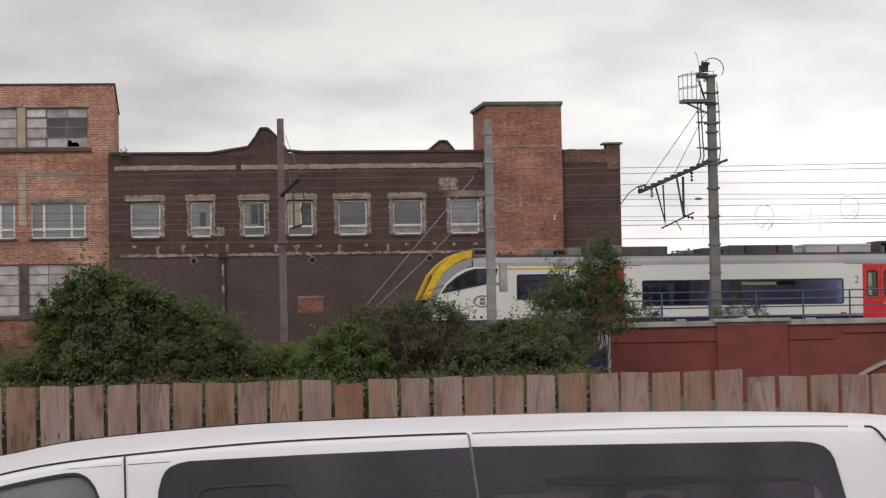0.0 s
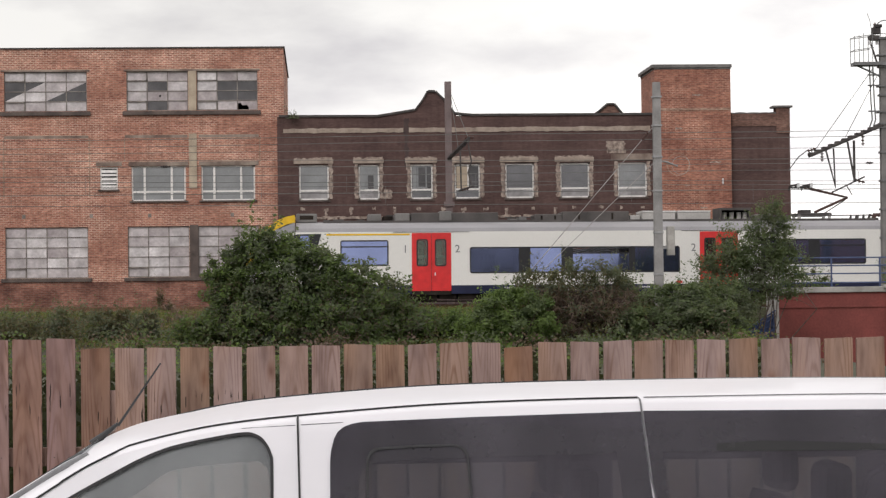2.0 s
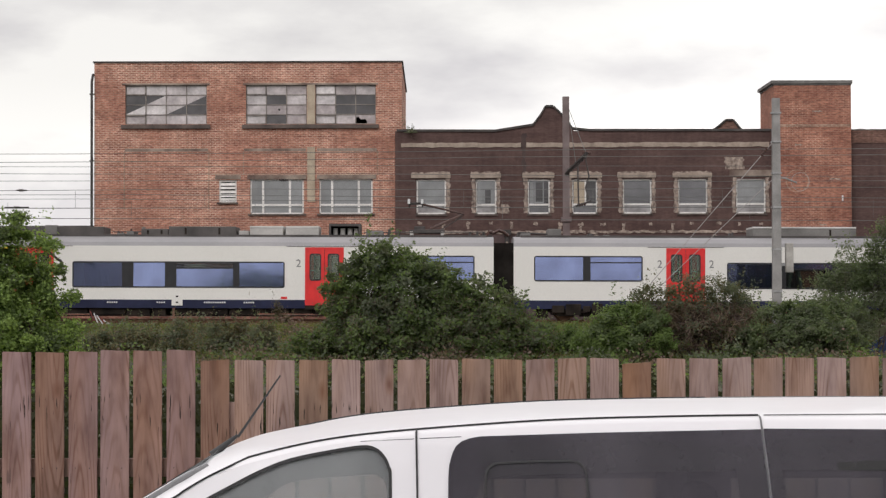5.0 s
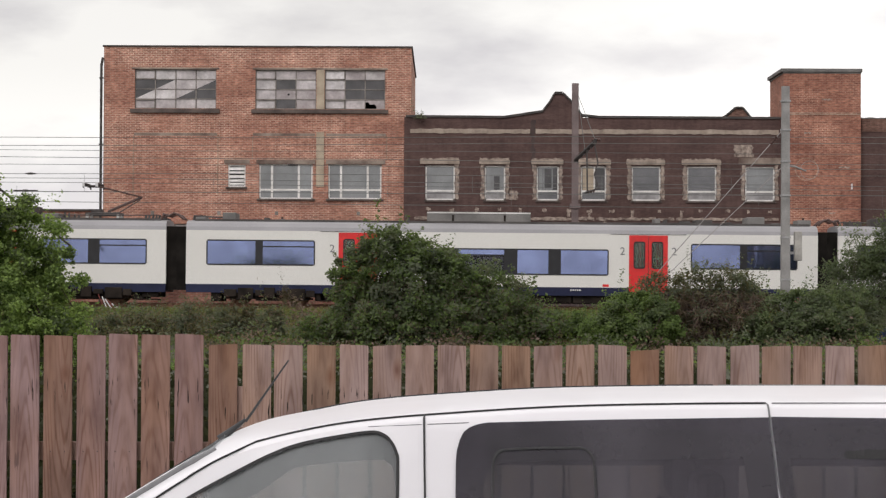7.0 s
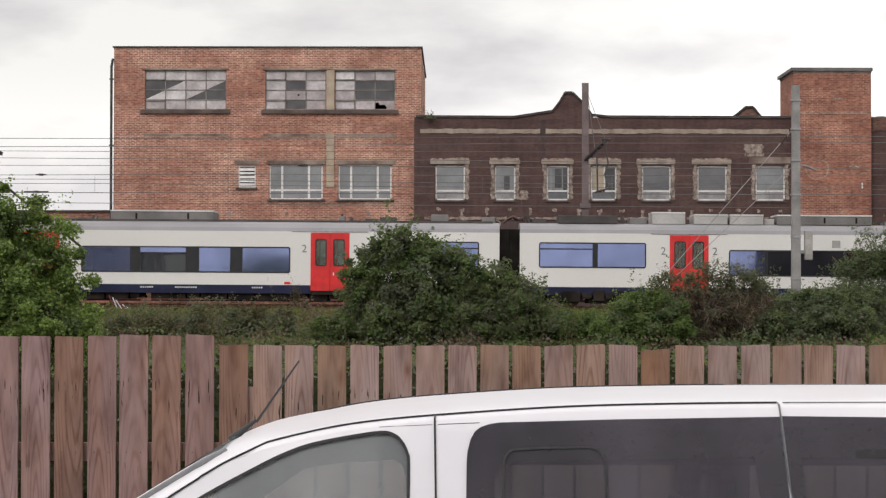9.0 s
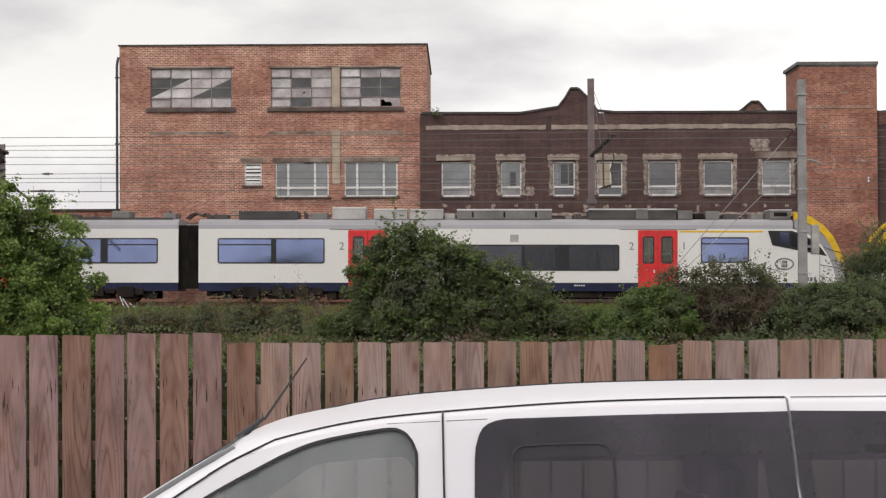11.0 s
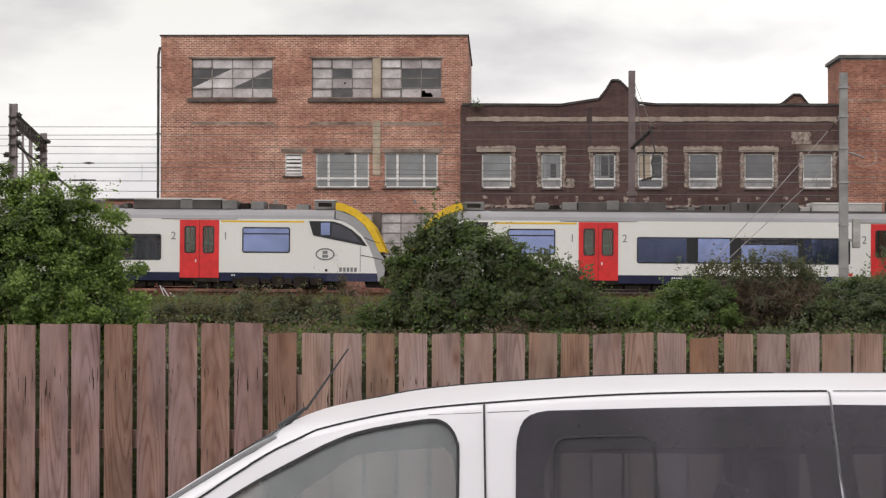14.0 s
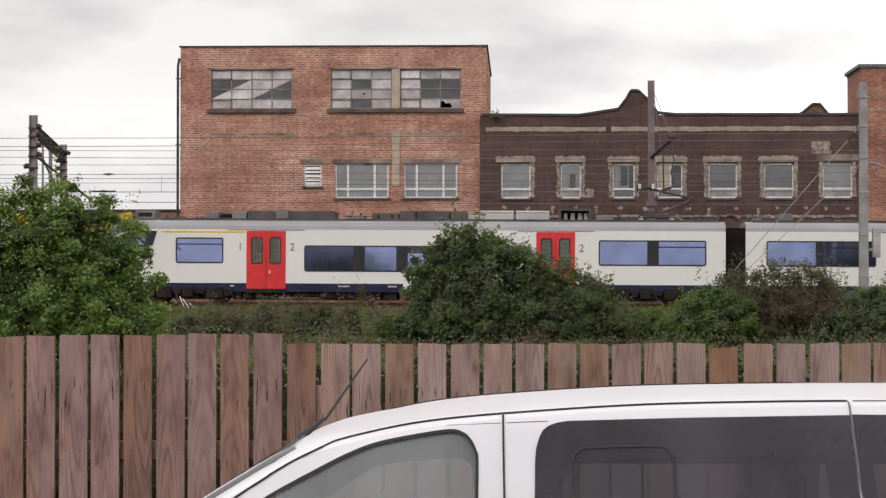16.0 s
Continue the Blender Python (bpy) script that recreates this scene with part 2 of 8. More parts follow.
M["mark_grey"] = worn("grey_marking", (0.16, 0.16, 0.165), (0.2, 0.2, 0.205), 2, 0.5, bump=0)
M["mark_white"] = worn("white_marking", (0.6, 0.6, 0.6), (0.7, 0.7, 0.7), 2, 0.5, bump=0)
M["ballast"] = worn("brown_ballast", (0.09, 0.07, 0.06), (0.24, 0.19, 0.16), 6, 0.95, bump=0.8, grain=18)
M["rust"] = worn("rusty_rail", (0.12, 0.06, 0.035), (0.22, 0.12, 0.07), 4, 0.6, 0.4)
M["sleeper"] = worn("concrete_sleeper", (0.2, 0.19, 0.17), (0.34, 0.32, 0.29), 3, 0.9)
M["tyre"] = worn("black_tyre", (0.012, 0.012, 0.012), (0.025, 0.025, 0.025), 6, 0.85)
M["asphalt"] = worn("asphalt", (0.04, 0.04, 0.042), (0.065, 0.064, 0.063), 1.2, 0.9, grain=40)
M["black_plastic"] = worn("black_plastic", (0.012, 0.012, 0.013), (0.025, 0.025, 0.026), 6, 0.5)
M["bark"] = worn("brown_bark", (0.05, 0.035, 0.028), (0.13, 0.095, 0.075), 8, 0.95)


def car_paint():
    m, n, l, b = material("white_van_paint", 0.35, 0, 0.3)
    r = ramp(n, [(0.3, (0.745, 0.732, 0.755)), (0.7, (0.805, 0.79, 0.815))])
    l.new(noise_node(n, l, 2.0, 5).outputs["Fac"], r.inputs["Fac"])
    l.new(r.outputs["Color"], b.inputs["Base Color"])
    b.inputs["Coat Weight"].default_value, b.inputs["Coat Roughness"].default_value = 0.15, 0.08
    return m


def tinted_glass(name, tint, dust_haze=0.1, dust_haze_col=(0.4, 0.4, 0.42), ior=1.3):
    """A thin pane: tinted clear glass with a sky reflection and a dusty film, whose tone also holds haze and reflected
    sky.
    """
    m, n, l, b = material(name, 0.8, 0, 0.2)
    b.inputs["Base Color"].default_value = (*dust_haze_col, 1)
    tr, gl = n.new("ShaderNodeBsdfTransparent"), n.new("ShaderNodeBsdfGlossy")
    tr.inputs["Color"].default_value = (*tint, 1)
    gl.inputs["Roughness"].default_value = 0.03
    fr, film, mx = n.new("ShaderNodeFresnel"), n.new("ShaderNodeMixShader"), n.new("ShaderNodeMixShader")
    fr.inputs["IOR"].default_value = ior
    dr = ramp(n, [(0.3, (dust_haze * 0.6,) * 3), (0.7, (dust_haze * 1.3,) * 3)])
    l.new(noise_node(n, l, 1.0, 5, stretch=(5, 5, 1.5)).outputs["Fac"], dr.inputs["Fac"])
    l.new(dr.outputs["Color"], film.inputs[0])
    l.new(tr.outputs[0], film.inputs[1])
    l.new(b.outputs[0], film.inputs[2])
    l.new(fr.outputs[0], mx.inputs[0])
    l.new(film.outputs[0], mx.inputs[1])
    l.new(gl.outputs[0], mx.inputs[2])
    l.new(mx.outputs[0], n["Material Output"].inputs["Surface"])
    return m


def coated_glass(name, tint, shine, clear=0.0):
    """A train's sun-guard glass: it mirrors part of the sky, slightly wavy, with reflected colour put into the tint;
    the rest is smoked and clear.
    """
    m, n, l, b = material(name, 0.08, shine, 0.6)
    r = ramp(n, [(0.35, tuple(c * 0.75 for c in tint)), (0.65, tint)])
    l.new(noise_node(n, l, 0.8, 3).outputs["Fac"], r.inputs["Fac"])
    l.new(r.outputs["Color"], b.inputs["Base Color"])
    bumped(n, l, b, noise_node(n, l, 1.3, 2).outputs["Fac"], 0.15, 0.02)
    if clear:
        tr, mx = n.new("ShaderNodeBsdfTransparent"), n.new("ShaderNodeMixShader")
        tr.inputs["Color"].default_value = (0.78, 0.82, 0.77, 1)
        mx.inputs[0].default_value = clear
        l.new(b.outputs[0], mx.inputs[1])
        l.new(tr.outputs[0], mx.inputs[2])
        l.new(mx.outputs[0], n["Material Output"].inputs["Surface"])
    return m


M["paint"] = car_paint()
# film tones hold hazy reflections; the far panes' paler copy stands in for backlight
M["van_glass"] = tinted_glass("smoked_van_glass", (0.68, 0.67, 0.70), 0.23, (0.2, 0.185, 0.215), 1.2)
M["van_glass_far"] = tinted_glass("backlit_look_van_glass", (0.76, 0.87, 0.86), 0.2, (0.5, 0.56, 0.56), 1.2)
M["van_glass_front"] = tinted_glass("clear_van_glass", (0.9, 0.915, 0.91), 0.28, (0.53, 0.55, 0.56), 1.2)
# blue and deep blue panes carry a fixed sky reflection in their tint
M["pane_blue"] = coated_glass("blue_reflection_glass", (0.20, 0.24, 0.42), 0.9, 0.12)
M["pane_deep"] = coated_glass("dim_blue_reflection_glass", (0.085, 0.1, 0.18), 0.85, 0.45)
M["pane_dark"] = coated_glass("smoked_train_glass", (0.085, 0.085, 0.11), 0.85, 0.72)
M["pane_cab"] = coated_glass("dark_cab_glass", (0.05, 0.05, 0.065), 0.6, 0.0)
M["pane_door"] = coated_glass("clear_door_glass", (0.2, 0.215, 0.19), 0.7, 0.72)
M["train_lining"] = worn("pale_grey_train_lining", (0.34, 0.35, 0.34), (0.44, 0.45, 0.44), 1.5, 0.7, bump=0.0)
M["train_floor"] = worn("dark_grey_train_floor", (0.05, 0.05, 0.055), (0.09, 0.09, 0.095), 2.0, 0.8, bump=0.0)
M["train_seat"] = worn("grey_green_train_seat", (0.10, 0.13, 0.12), (0.17, 0.20, 0.18), 3.0, 0.9, bump=0.0)
M["display_orange"], _n, _l, _b = material("glowing_orange_display", 0.5)
_b.inputs["Base Color"].default_value = (0.6, 0.1, 0.03, 1)
_b.inputs["Emission Color"].default_value, _b.inputs["Emission Strength"].default_value = (1.0, 0.16, 0.05, 1), 1.6
M["lamp_strip"], _n, _l, _b = material("white_ceiling_lamp", 0.5)
_b.inputs["Emission Color"].default_value, _b.inputs["Emission Strength"].default_value = (1.0, 0.97, 0.9, 1), 1.0
M["seal"] = worn("black_window_seal", (0.008, 0.008, 0.01), (0.018, 0.018, 0.022), 3, 0.4, bump=0)


def fence_wood(name="weathered_fence_wood", batch=(1, 1, 1)):
    """Weathered planks: every one has its own tint, with soft grain, golden patches, knots, cracks and drips."""
    m, n, l, b = material(name, 0.85, 0, 0.2)
    tc, info = n.new("ShaderNodeTexCoord"), n.new("ShaderNodeObjectInfo")
    off, sc = n.new("ShaderNodeVectorMath"), n.new("ShaderNodeVectorMath")
    com = n.new("ShaderNodeCombineXYZ")
    l.new(info.outputs["Random"], com.inputs["X"])
    l.new(info.outputs["Random"], com.inputs["Z"])
    sc.operation, sc.inputs["Scale"].default_value = "SCALE", 37.0
    l.new(com.outputs[0], sc.inputs[0])
    l.new(tc.outputs["Object"], off.inputs[0])
    l.new(sc.outputs["Vector"], off.inputs[1])
    co = off.outputs["Vector"]

    def layer(base, node, stops, amount):
        r = ramp(n, stops)
        l.new(node.outputs[0], r.inputs["Fac"])
        return mixed(n, l, base, r.outputs["Color"], amount, "MULTIPLY")

    tint = ramp(n, [(0.0, (0.23, 0.155, 0.12)), (0.15, (0.3, 0.22, 0.205)), (0.4, (0.335, 0.25, 0.24)), (0.6, (0.3, 0.205, 0.165)),
                    (0.78, (0.28, 0.2, 0.185)), (1.0, (0.36, 0.28, 0.27))])
    l.new(info.outputs["Random"], tint.inputs["Fac"])
    # golden, less weathered patches
    gold = ramp(n, [(0.46, (0, 0, 0)), (0.7, (0.6, 0.6, 0.6))])
    l.new(noise_node(n, l, 1.0, 4, co, (5, 4, 1.1)).outputs["Fac"], gold.inputs["Fac"])
    c = mixed(n, l, tint.outputs["Color"], (0.31, 0.19, 0.125), gold.outputs["Color"])
    g = noise_node(n, l, 1.0, 7, co, (42, 20, 3.4))
    c = layer(c, g, [(0.30, (0.6, 0.55, 0.52)), (0.48, (0.97, 0.96, 0.95)), (0.72, (1.15, 1.14, 1.13))], 0.45)
    c = layer(c, noise_node(n, l, 1.0, 5, co, (13, 6, 3.2)), [(0.32, (0.6, 0.55, 0.55)), (0.5, (0.98, 0.97, 0.97)), (0.7, (1.2, 1.2, 1.21))], 0.9)
    # arched growth rings: long nested arches round a heart of each plank's own
    def own(factor):
        f, g = n.new("ShaderNodeMath"), n.new("ShaderNodeMath")
        f.operation, g.operation = "MULTIPLY", "FRACT"
        f.inputs[1].default_value = factor
        l.new(info.outputs["Random"], f.inputs[0])
        l.new(f.outputs[0], g.inputs[0])
        return g.outputs[0]

    heart, shift, arch = n.new("ShaderNodeCombineXYZ"), n.new("ShaderNodeVectorMath"), n.new("ShaderNodeVectorMath")
    l.new(own(7.31), heart.inputs["X"])
    l.new(own(13.7), heart.inputs["Z"])
    shift.operation, arch.operation = "MULTIPLY_ADD", "ADD"
    shift.inputs[1].default_value, shift.inputs[2].default_value = (0.07, 0, 2.2), (-0.035, 0, -2.4)
    l.new(heart.outputs[0], shift.inputs[0])
    l.new(tc.outputs["Object"], arch.inputs[0])
    l.new(shift.outputs["Vector"], arch.inputs[1])
    mp = n.new("ShaderNodeMapping")
    mp.inputs["Scale"].default_value = (1.0, 0.2, 0.07)
    l.new(arch.outputs["Vector"], mp.inputs["Vector"])
    wv = n.new("ShaderNodeTexWave")
    wv.wave_type, wv.rings_direction = "RINGS", "Y"
    wv.inputs["Scale"].default_value, wv.inputs["Distortion"].default_value = 24.0, 4.6
    wv.inputs["Detail"].default_value, wv.inputs["Detail Scale"].default_value = 3.0, 0.9
    l.new(mp.outputs["Vector"], wv.inputs["Vector"])
    where = ramp(n, [(0.42, (0.06, 0.06, 0.06)), (0.64, (0.85, 0.85, 0.85))])
    l.new(noise_node(n, l, 1.0, 2, co, (6, 3, 1.6)).outputs["Fac"], where.inputs["Fac"])
    rings = ramp(n, [(0.0, (0.66, 0.56, 0.50)), (0.24, (0.94, 0.92, 0.89)), (0.6, (1.05, 1.04, 1.04))])
    l.new(wv.outputs["Fac"], rings.inputs["Fac"])
    c = mixed(n, l, c, rings.outputs["Color"], where.outputs["Color"], "MULTIPLY")
    # knots
    vo = n.new("ShaderNodeTexVoronoi")
    vo.inputs["Scale"].default_value = 1.0
    mp2 = n.new("ShaderNodeMapping")
    mp2.inputs["Scale"].default_value = (6.5, 6.5, 3.0)
    l.new(co, mp2.inputs["Vector"])
    l.new(mp2.outputs["Vector"], vo.inputs["Vector"])
    c = layer(c, vo, [(0.03, (0.5, 0.36, 0.3)), (0.11, (0.82, 0.72, 0.66)), (0.2, (1, 1, 1))], 0.85)
    # short dark cracks, most of them where the nails hold the plank to its rails
    sepz = n.new("ShaderNodeSeparateXYZ")
    l.new(tc.outputs["Object"], sepz.inputs[0])
    near = ramp(n, [(0.0, (0.12,) * 3), (0.655, (0.12,) * 3), (0.68, (0.55,) * 3), (0.745, (0.2,) * 3), (0.80, (0.25,) * 3), (0.835, (1, 1, 1)), (0.885, (1, 1, 1)), (0.90, (0.1,) * 3)])
    half = n.new("ShaderNodeMath")
    half.operation, half.inputs[1].default_value = "MULTIPLY", 0.5
    l.new(sepz.outputs["Z"], half.inputs[0])
    l.new(half.outputs[0], near.inputs["Fac"])
    slit = ramp(n, [(0.635, (0, 0, 0)), (0.66, (1, 1, 1))])
    l.new(noise_node(n, l, 1.0, 2, co, (95, 20, 6.5)).outputs["Fac"], slit.inputs["Fac"])
    crack = mixed(n, l, slit.outputs["Color"], near.outputs["Color"], 1.0, "MULTIPLY")
    c = mixed(n, l, c, (0.035, 0.026, 0.022), crack)
    l.new(mixed(n, l, c, batch, 1.0, "MULTIPLY"), b.inputs["Base Color"])
    bumped(n, l, b, g.outputs["Fac"], 0.5, 0.003)
    return m


def leaves(name, dark, mid, light):
    m, n, l, b = material(name, 0.8, 0, 0.08)
    geo = n.new("ShaderNodeNewGeometry")
    r = ramp(n, [(0.0, dark), (0.5, mid), (1.0, light)])
    l.new(geo.outputs["Random Per Island"], r.inputs["Fac"])
    br = ramp(n, [(0.34, (0.82, 0.84, 0.84)), (0.66, (1.2, 1.17, 1.08))])
    l.new(noise_node(n, l, 1.7, 3).outputs["Fac"], br.inputs["Fac"])
    c = mixed(n, l, r.outputs["Color"], br.outputs["Color"], 1.0, "MULTIPLY")
    l.new(c, b.inputs["Base Color"])
    tr, mx = n.new("ShaderNodeBsdfTranslucent"), n.new("ShaderNodeMixShader")
    mx.inputs[0].default_value = 0.4
    l.new(mixed(n, l, c, (1.7, 1.75, 1.1), 1.0, "MULTIPLY"), tr.inputs["Color"])
    l.new(b.outputs[0], mx.inputs[1])
    l.new(tr.outputs[0], mx.inputs[2])
    l.new(mx.outputs[0], n["Material Output"].inputs["Surface"])
    return m


# mauve steel, its colour lightened to stand in for haze over distance
M["mast_mauve"] = worn("haze_lightened_mauve_steel", (0.22, 0.185, 0.19), (0.32, 0.27, 0.28), 1.2, 0.8)
M["damp_green"] = worn("mossy_damp_brick", (0.045, 0.042, 0.03), (0.085, 0.075, 0.05), 2, 0.9)
M["damp"] = worn("damp_dark_brick", (0.05, 0.034, 0.032), (0.082, 0.055, 0.05), 2, 0.9)
M["fence"] = fence_wood("weathered_fence_wood", (1.02, 1.0, 0.96))
M["fence_brown"] = fence_wood("browner_fence_wood", (0.80, 0.68, 0.56))
M["fence_tall"] = fence_wood("weathered_reddish_wood", (0.88, 0.805, 0.815))
M["leaf_green"] = leaves("green_leaves", (0.103, 0.130, 0.071), (0.116, 0.148, 0.081), (0.132, 0.166, 0.092))
M["leaf_fresh"] = leaves("fresh_green_leaves", (0.103, 0.146, 0.053), (0.120, 0.170, 0.061), (0.144, 0.196, 0.078))
M["leaf_spring"] = leaves("bright_spring_leaves", (0.165, 0.228, 0.068), (0.21, 0.288, 0.09), (0.26, 0.345, 0.13))
M["leaf_olive"] = leaves("olive_brown_leaves", (0.088, 0.08, 0.047), (0.11, 0.1, 0.06), (0.135, 0.122, 0.078))
M["leaf_dull"] = leaves("dull_grey_green_leaves", (0.105, 0.117, 0.084), (0.122, 0.136, 0.098), (0.142, 0.157, 0.115))
M["twig_brown"] = leaves("brown_dry_twigs", (0.12, 0.086, 0.074), (0.16, 0.118, 0.104), (0.21, 0.158, 0.142))
# leaf colour darkened to stand in for the shade behind the fence
M["leaf_shaded"] = leaves("shade_darkened_leaves", (0.022, 0.024, 0.014), (0.03, 0.033, 0.019), (0.042, 0.044, 0.027))
M["grass"] = leaves("rough_grass", (0.085, 0.096, 0.034), (0.13, 0.135, 0.05), (0.18, 0.17, 0.085))
M["earth"] = worn("earth_and_moss", (0.03, 0.036, 0.016), (0.075, 0.07, 0.036), 0.5, 0.95, grain=4)


# ---- building blocks ----
def part(name, bm, mat, parent=None, label="", smooth=False):
    """Links a bmesh as one mesh object, under a thing or a part where parent is given."""
    me = bpy.data.meshes.new(name)
    bmesh.ops.recalc_face_normals(bm, faces=bm.faces)
    bm.to_mesh(me)
    bm.free()
    for mt in (mat if isinstance(mat, (list, tuple)) else [mat]):
        me.materials.append(mt)
    if smooth:
        for p in me.polygons:
            p.use_smooth = True
    ob = new(name, me)
    ob.parent = parent
    if label:
        ob["label"] = label
    return ob


def thing(name, at, label, category, group="", kind=""):
    ob = new(name)
    ob.location = at
    ob.empty_display_size = 0.2
    return tagged(ob, label, category, group, kind)


def box(bm, x0, x1, y0, y1, z0, z1, bevel=0.0, mi=0):
    vs = [bm.verts.new(p) for p in ((x0, y0, z0), (x1, y0, z0), (x1, y1, z0), (x0, y1, z0), (x0, y0, z1), (x1, y0, z1), (x1, y1, z1), (x0, y1, z1))]
    fs = [bm.faces.new([vs[i] for i in q]) for q in ((0, 3, 2, 1), (4, 5, 6, 7), (0, 1, 5, 4), (1, 2, 6, 5), (2, 3, 7, 6), (3, 0, 4, 7))]
    for f in fs:
        f.material_index = mi
    if bevel:
        bmesh.ops.bevel(bm, geom=list({e for f in fs for e in f.edges}), offset=bevel, segments=2, affect="EDGES", profile=0.5)
    return bm


def B(*a, **k):
    return box(bmesh.new(), *a, **k)


def prism(bm, outline, y0, y1, mi=0):
    """An outline in x and z pulled along y."""
    a = [bm.verts.new((x, y0, z)) for x, z in outline]
    b = [bm.verts.new((x, y1, z)) for x, z in outline]
    k = len(a)
    fs = [bm.faces.new(a), bm.faces.new(b[::-1])]
    fs += [bm.faces.new((a[i], b[i], b[(i + 1) % k], a[(i + 1) % k])) for i in range(k)]
    for f in fs:
        f.material_index = mi
    return bm


def rod(bm, p, q, r, r2=None, n=6):
    p, q = Vector(p), Vector(q)
    d = q - p
    m = Matrix.Translation((p + q) / 2) @ d.to_track_quat("Z", "Y").to_matrix().to_4x4()
    bmesh.ops.create_cone(bm, cap_ends=True, segments=n, radius1=r, radius2=r if r2 is None else r2, depth=d.length, matrix=m)
    return bm


def rods(points, r, n=6):
    """One bent tube through the points."""
    P = [Vector(p) for p in points]
    rings = []
    for i, p in enumerate(P):
        a = (p - P[i - 1]).normalized() if i else None
        b = (P[i + 1] - p).normalized() if i < len(P) - 1 else None
        d = (a + b if a and b else a or b)
        if d.length < 1e-4:
            d = b
        d.normalize()
        up = Vector((0, 1, 0)) if abs(d.y) < 0.9 else Vector((1, 0, 0))
        u = d.cross(up).normalized()
        v = d.cross(u)
        k = 1.0 if not (a and b) else 1 / max(0.35, math.sqrt(max(0.0, (1 + a.dot(b)) / 2)))
        rings.append([p + (u * math.cos(2 * math.pi * j / n) + v * math.sin(2 * math.pi * j / n)) * r * k for j in range(n)])
    return loft(bmesh.new(), rings)


def jagged(x0, x1, z0, z1, amp, step, y0, y1, rng):
    """A plate with crumbled upper and lower edges."""
    n = max(2, int((x1 - x0) / step))
    xs = [x0 + (x1 - x0) * i / n for i in range(n + 1)]
    lo = [(x, z0 + rng.uniform(-amp, amp)) for x in xs]
    hi = [(x, z1 + rng.uniform(-amp, amp)) for x in xs]
    bm = bmesh.new()
    return loft(bm, [[(a[0], y0, a[1]), (b[0], y0, b[1]), (b[0], y1, b[1]), (a[0], y1, a[1])] for a, b in zip(lo, hi)])


def jagged_upright(x0, x1, z0, z1, amp, step, y0, y1, rng):
    n = max(2, int((z1 - z0) / step))
    zs = [z0 + (z1 - z0) * i / n for i in range(n + 1)]
    bm = bmesh.new()
    rings = []
    for z in zs:
        a, b = x0 + rng.uniform(-amp, amp), x1 + rng.uniform(-amp, amp)
        rings.append([(a, y0, z), (b, y0, z), (b, y1, z), (a, y1, z)])
    return loft(bm, rings)


def rounded(x0, x1, z0, z1, r, n=4):
    """The outline of a rounded rectangle in x and z."""
    out = []
    for cx, cz, a0 in ((x1 - r, z1 - r, 0), (x0 + r, z1 - r, 90), (x0 + r, z0 + r, 180), (x1 - r, z0 + r, 270)):
        out += [(cx + r * math.cos(radians(a0 + 90 * i / n)), cz + r * math.sin(radians(a0 + 90 * i / n))) for i in range(n + 1)]
    return out


def loft(bm, rings, caps=True):
    """Skins rings of equal length, closed round."""
    vs = [[bm.verts.new(p) for p in ring] for ring in rings]
    k = len(vs[0])
    for a, b in zip(vs, vs[1:]):
        for i in range(k):
            bm.faces.new((a[i], a[(i + 1) % k], b[(i + 1) % k], b[i]))
    if caps:
        bm.faces.new(vs[0][::-1])
        bm.faces.new(vs[-1])
    return bm


def ring_plate(outer, inner, y0, y1):
    """A flat frame in x and z between two outlines of equal length."""
    bm = bmesh.new()
    v = [[bm.verts.new((x, y, z)) for x, z in o] for y in (y0, y1) for o in (outer, inner)]
    k = len(outer)
    for a, b in ((0, 1), (2, 3), (0, 2), (1, 3)):
        for i in range(k):
            bm.faces.new((v[a][i], v[a][(i + 1) % k], v[b][(i + 1) % k], v[b][i]))
    return bm


def cut_wall(x0, x1, z0, z1, y0, y1, holes, bm=None):
    """A wall along x with openings that go through it."""
    bm = bm or bmesh.new()
    xs = sorted({x0, x1, *[h[0] for h in holes], *[h[1] for h in holes]})
    zs = sorted({z0, z1, *[h[2] for h in holes], *[h[3] for h in holes]})
    xs, zs = [x for x in xs if x0 <= x <= x1], [z for z in zs if z0 <= z <= z1]
    grid = {}

    def solid(i, j):
        if not (0 <= i < len(xs) - 1 and 0 <= j < len(zs) - 1):
            return False
        cx, cz = (xs[i] + xs[i + 1]) / 2, (zs[j] + zs[j + 1]) / 2
        return not any(h[0] < cx < h[1] and h[2] < cz < h[3] for h in holes)

    def v(i, j, y):
        if (i, j, y) not in grid:
            grid[i, j, y] = bm.verts.new((xs[i], y, zs[j]))
        return grid[i, j, y]

    for i in range(len(xs) - 1):
        for j in range(len(zs) - 1):
            if not solid(i, j):
                continue
            for y in (y0, y1):
                bm.faces.new((v(i, j, y), v(i + 1, j, y), v(i + 1, j + 1, y), v(i, j + 1, y)))
            for di, dj, a, b in ((-1, 0, (i, j), (i, j + 1)), (1, 0, (i + 1, j), (i + 1, j + 1)), (0, -1, (i, j), (i + 1, j)), (0, 1, (i, j + 1), (i + 1, j + 1))):
                if not solid(i + di, j + dj):
                    bm.faces.new((v(*a, y0), v(*b, y0), v(*b, y1), v(*a, y1)))
    return bm


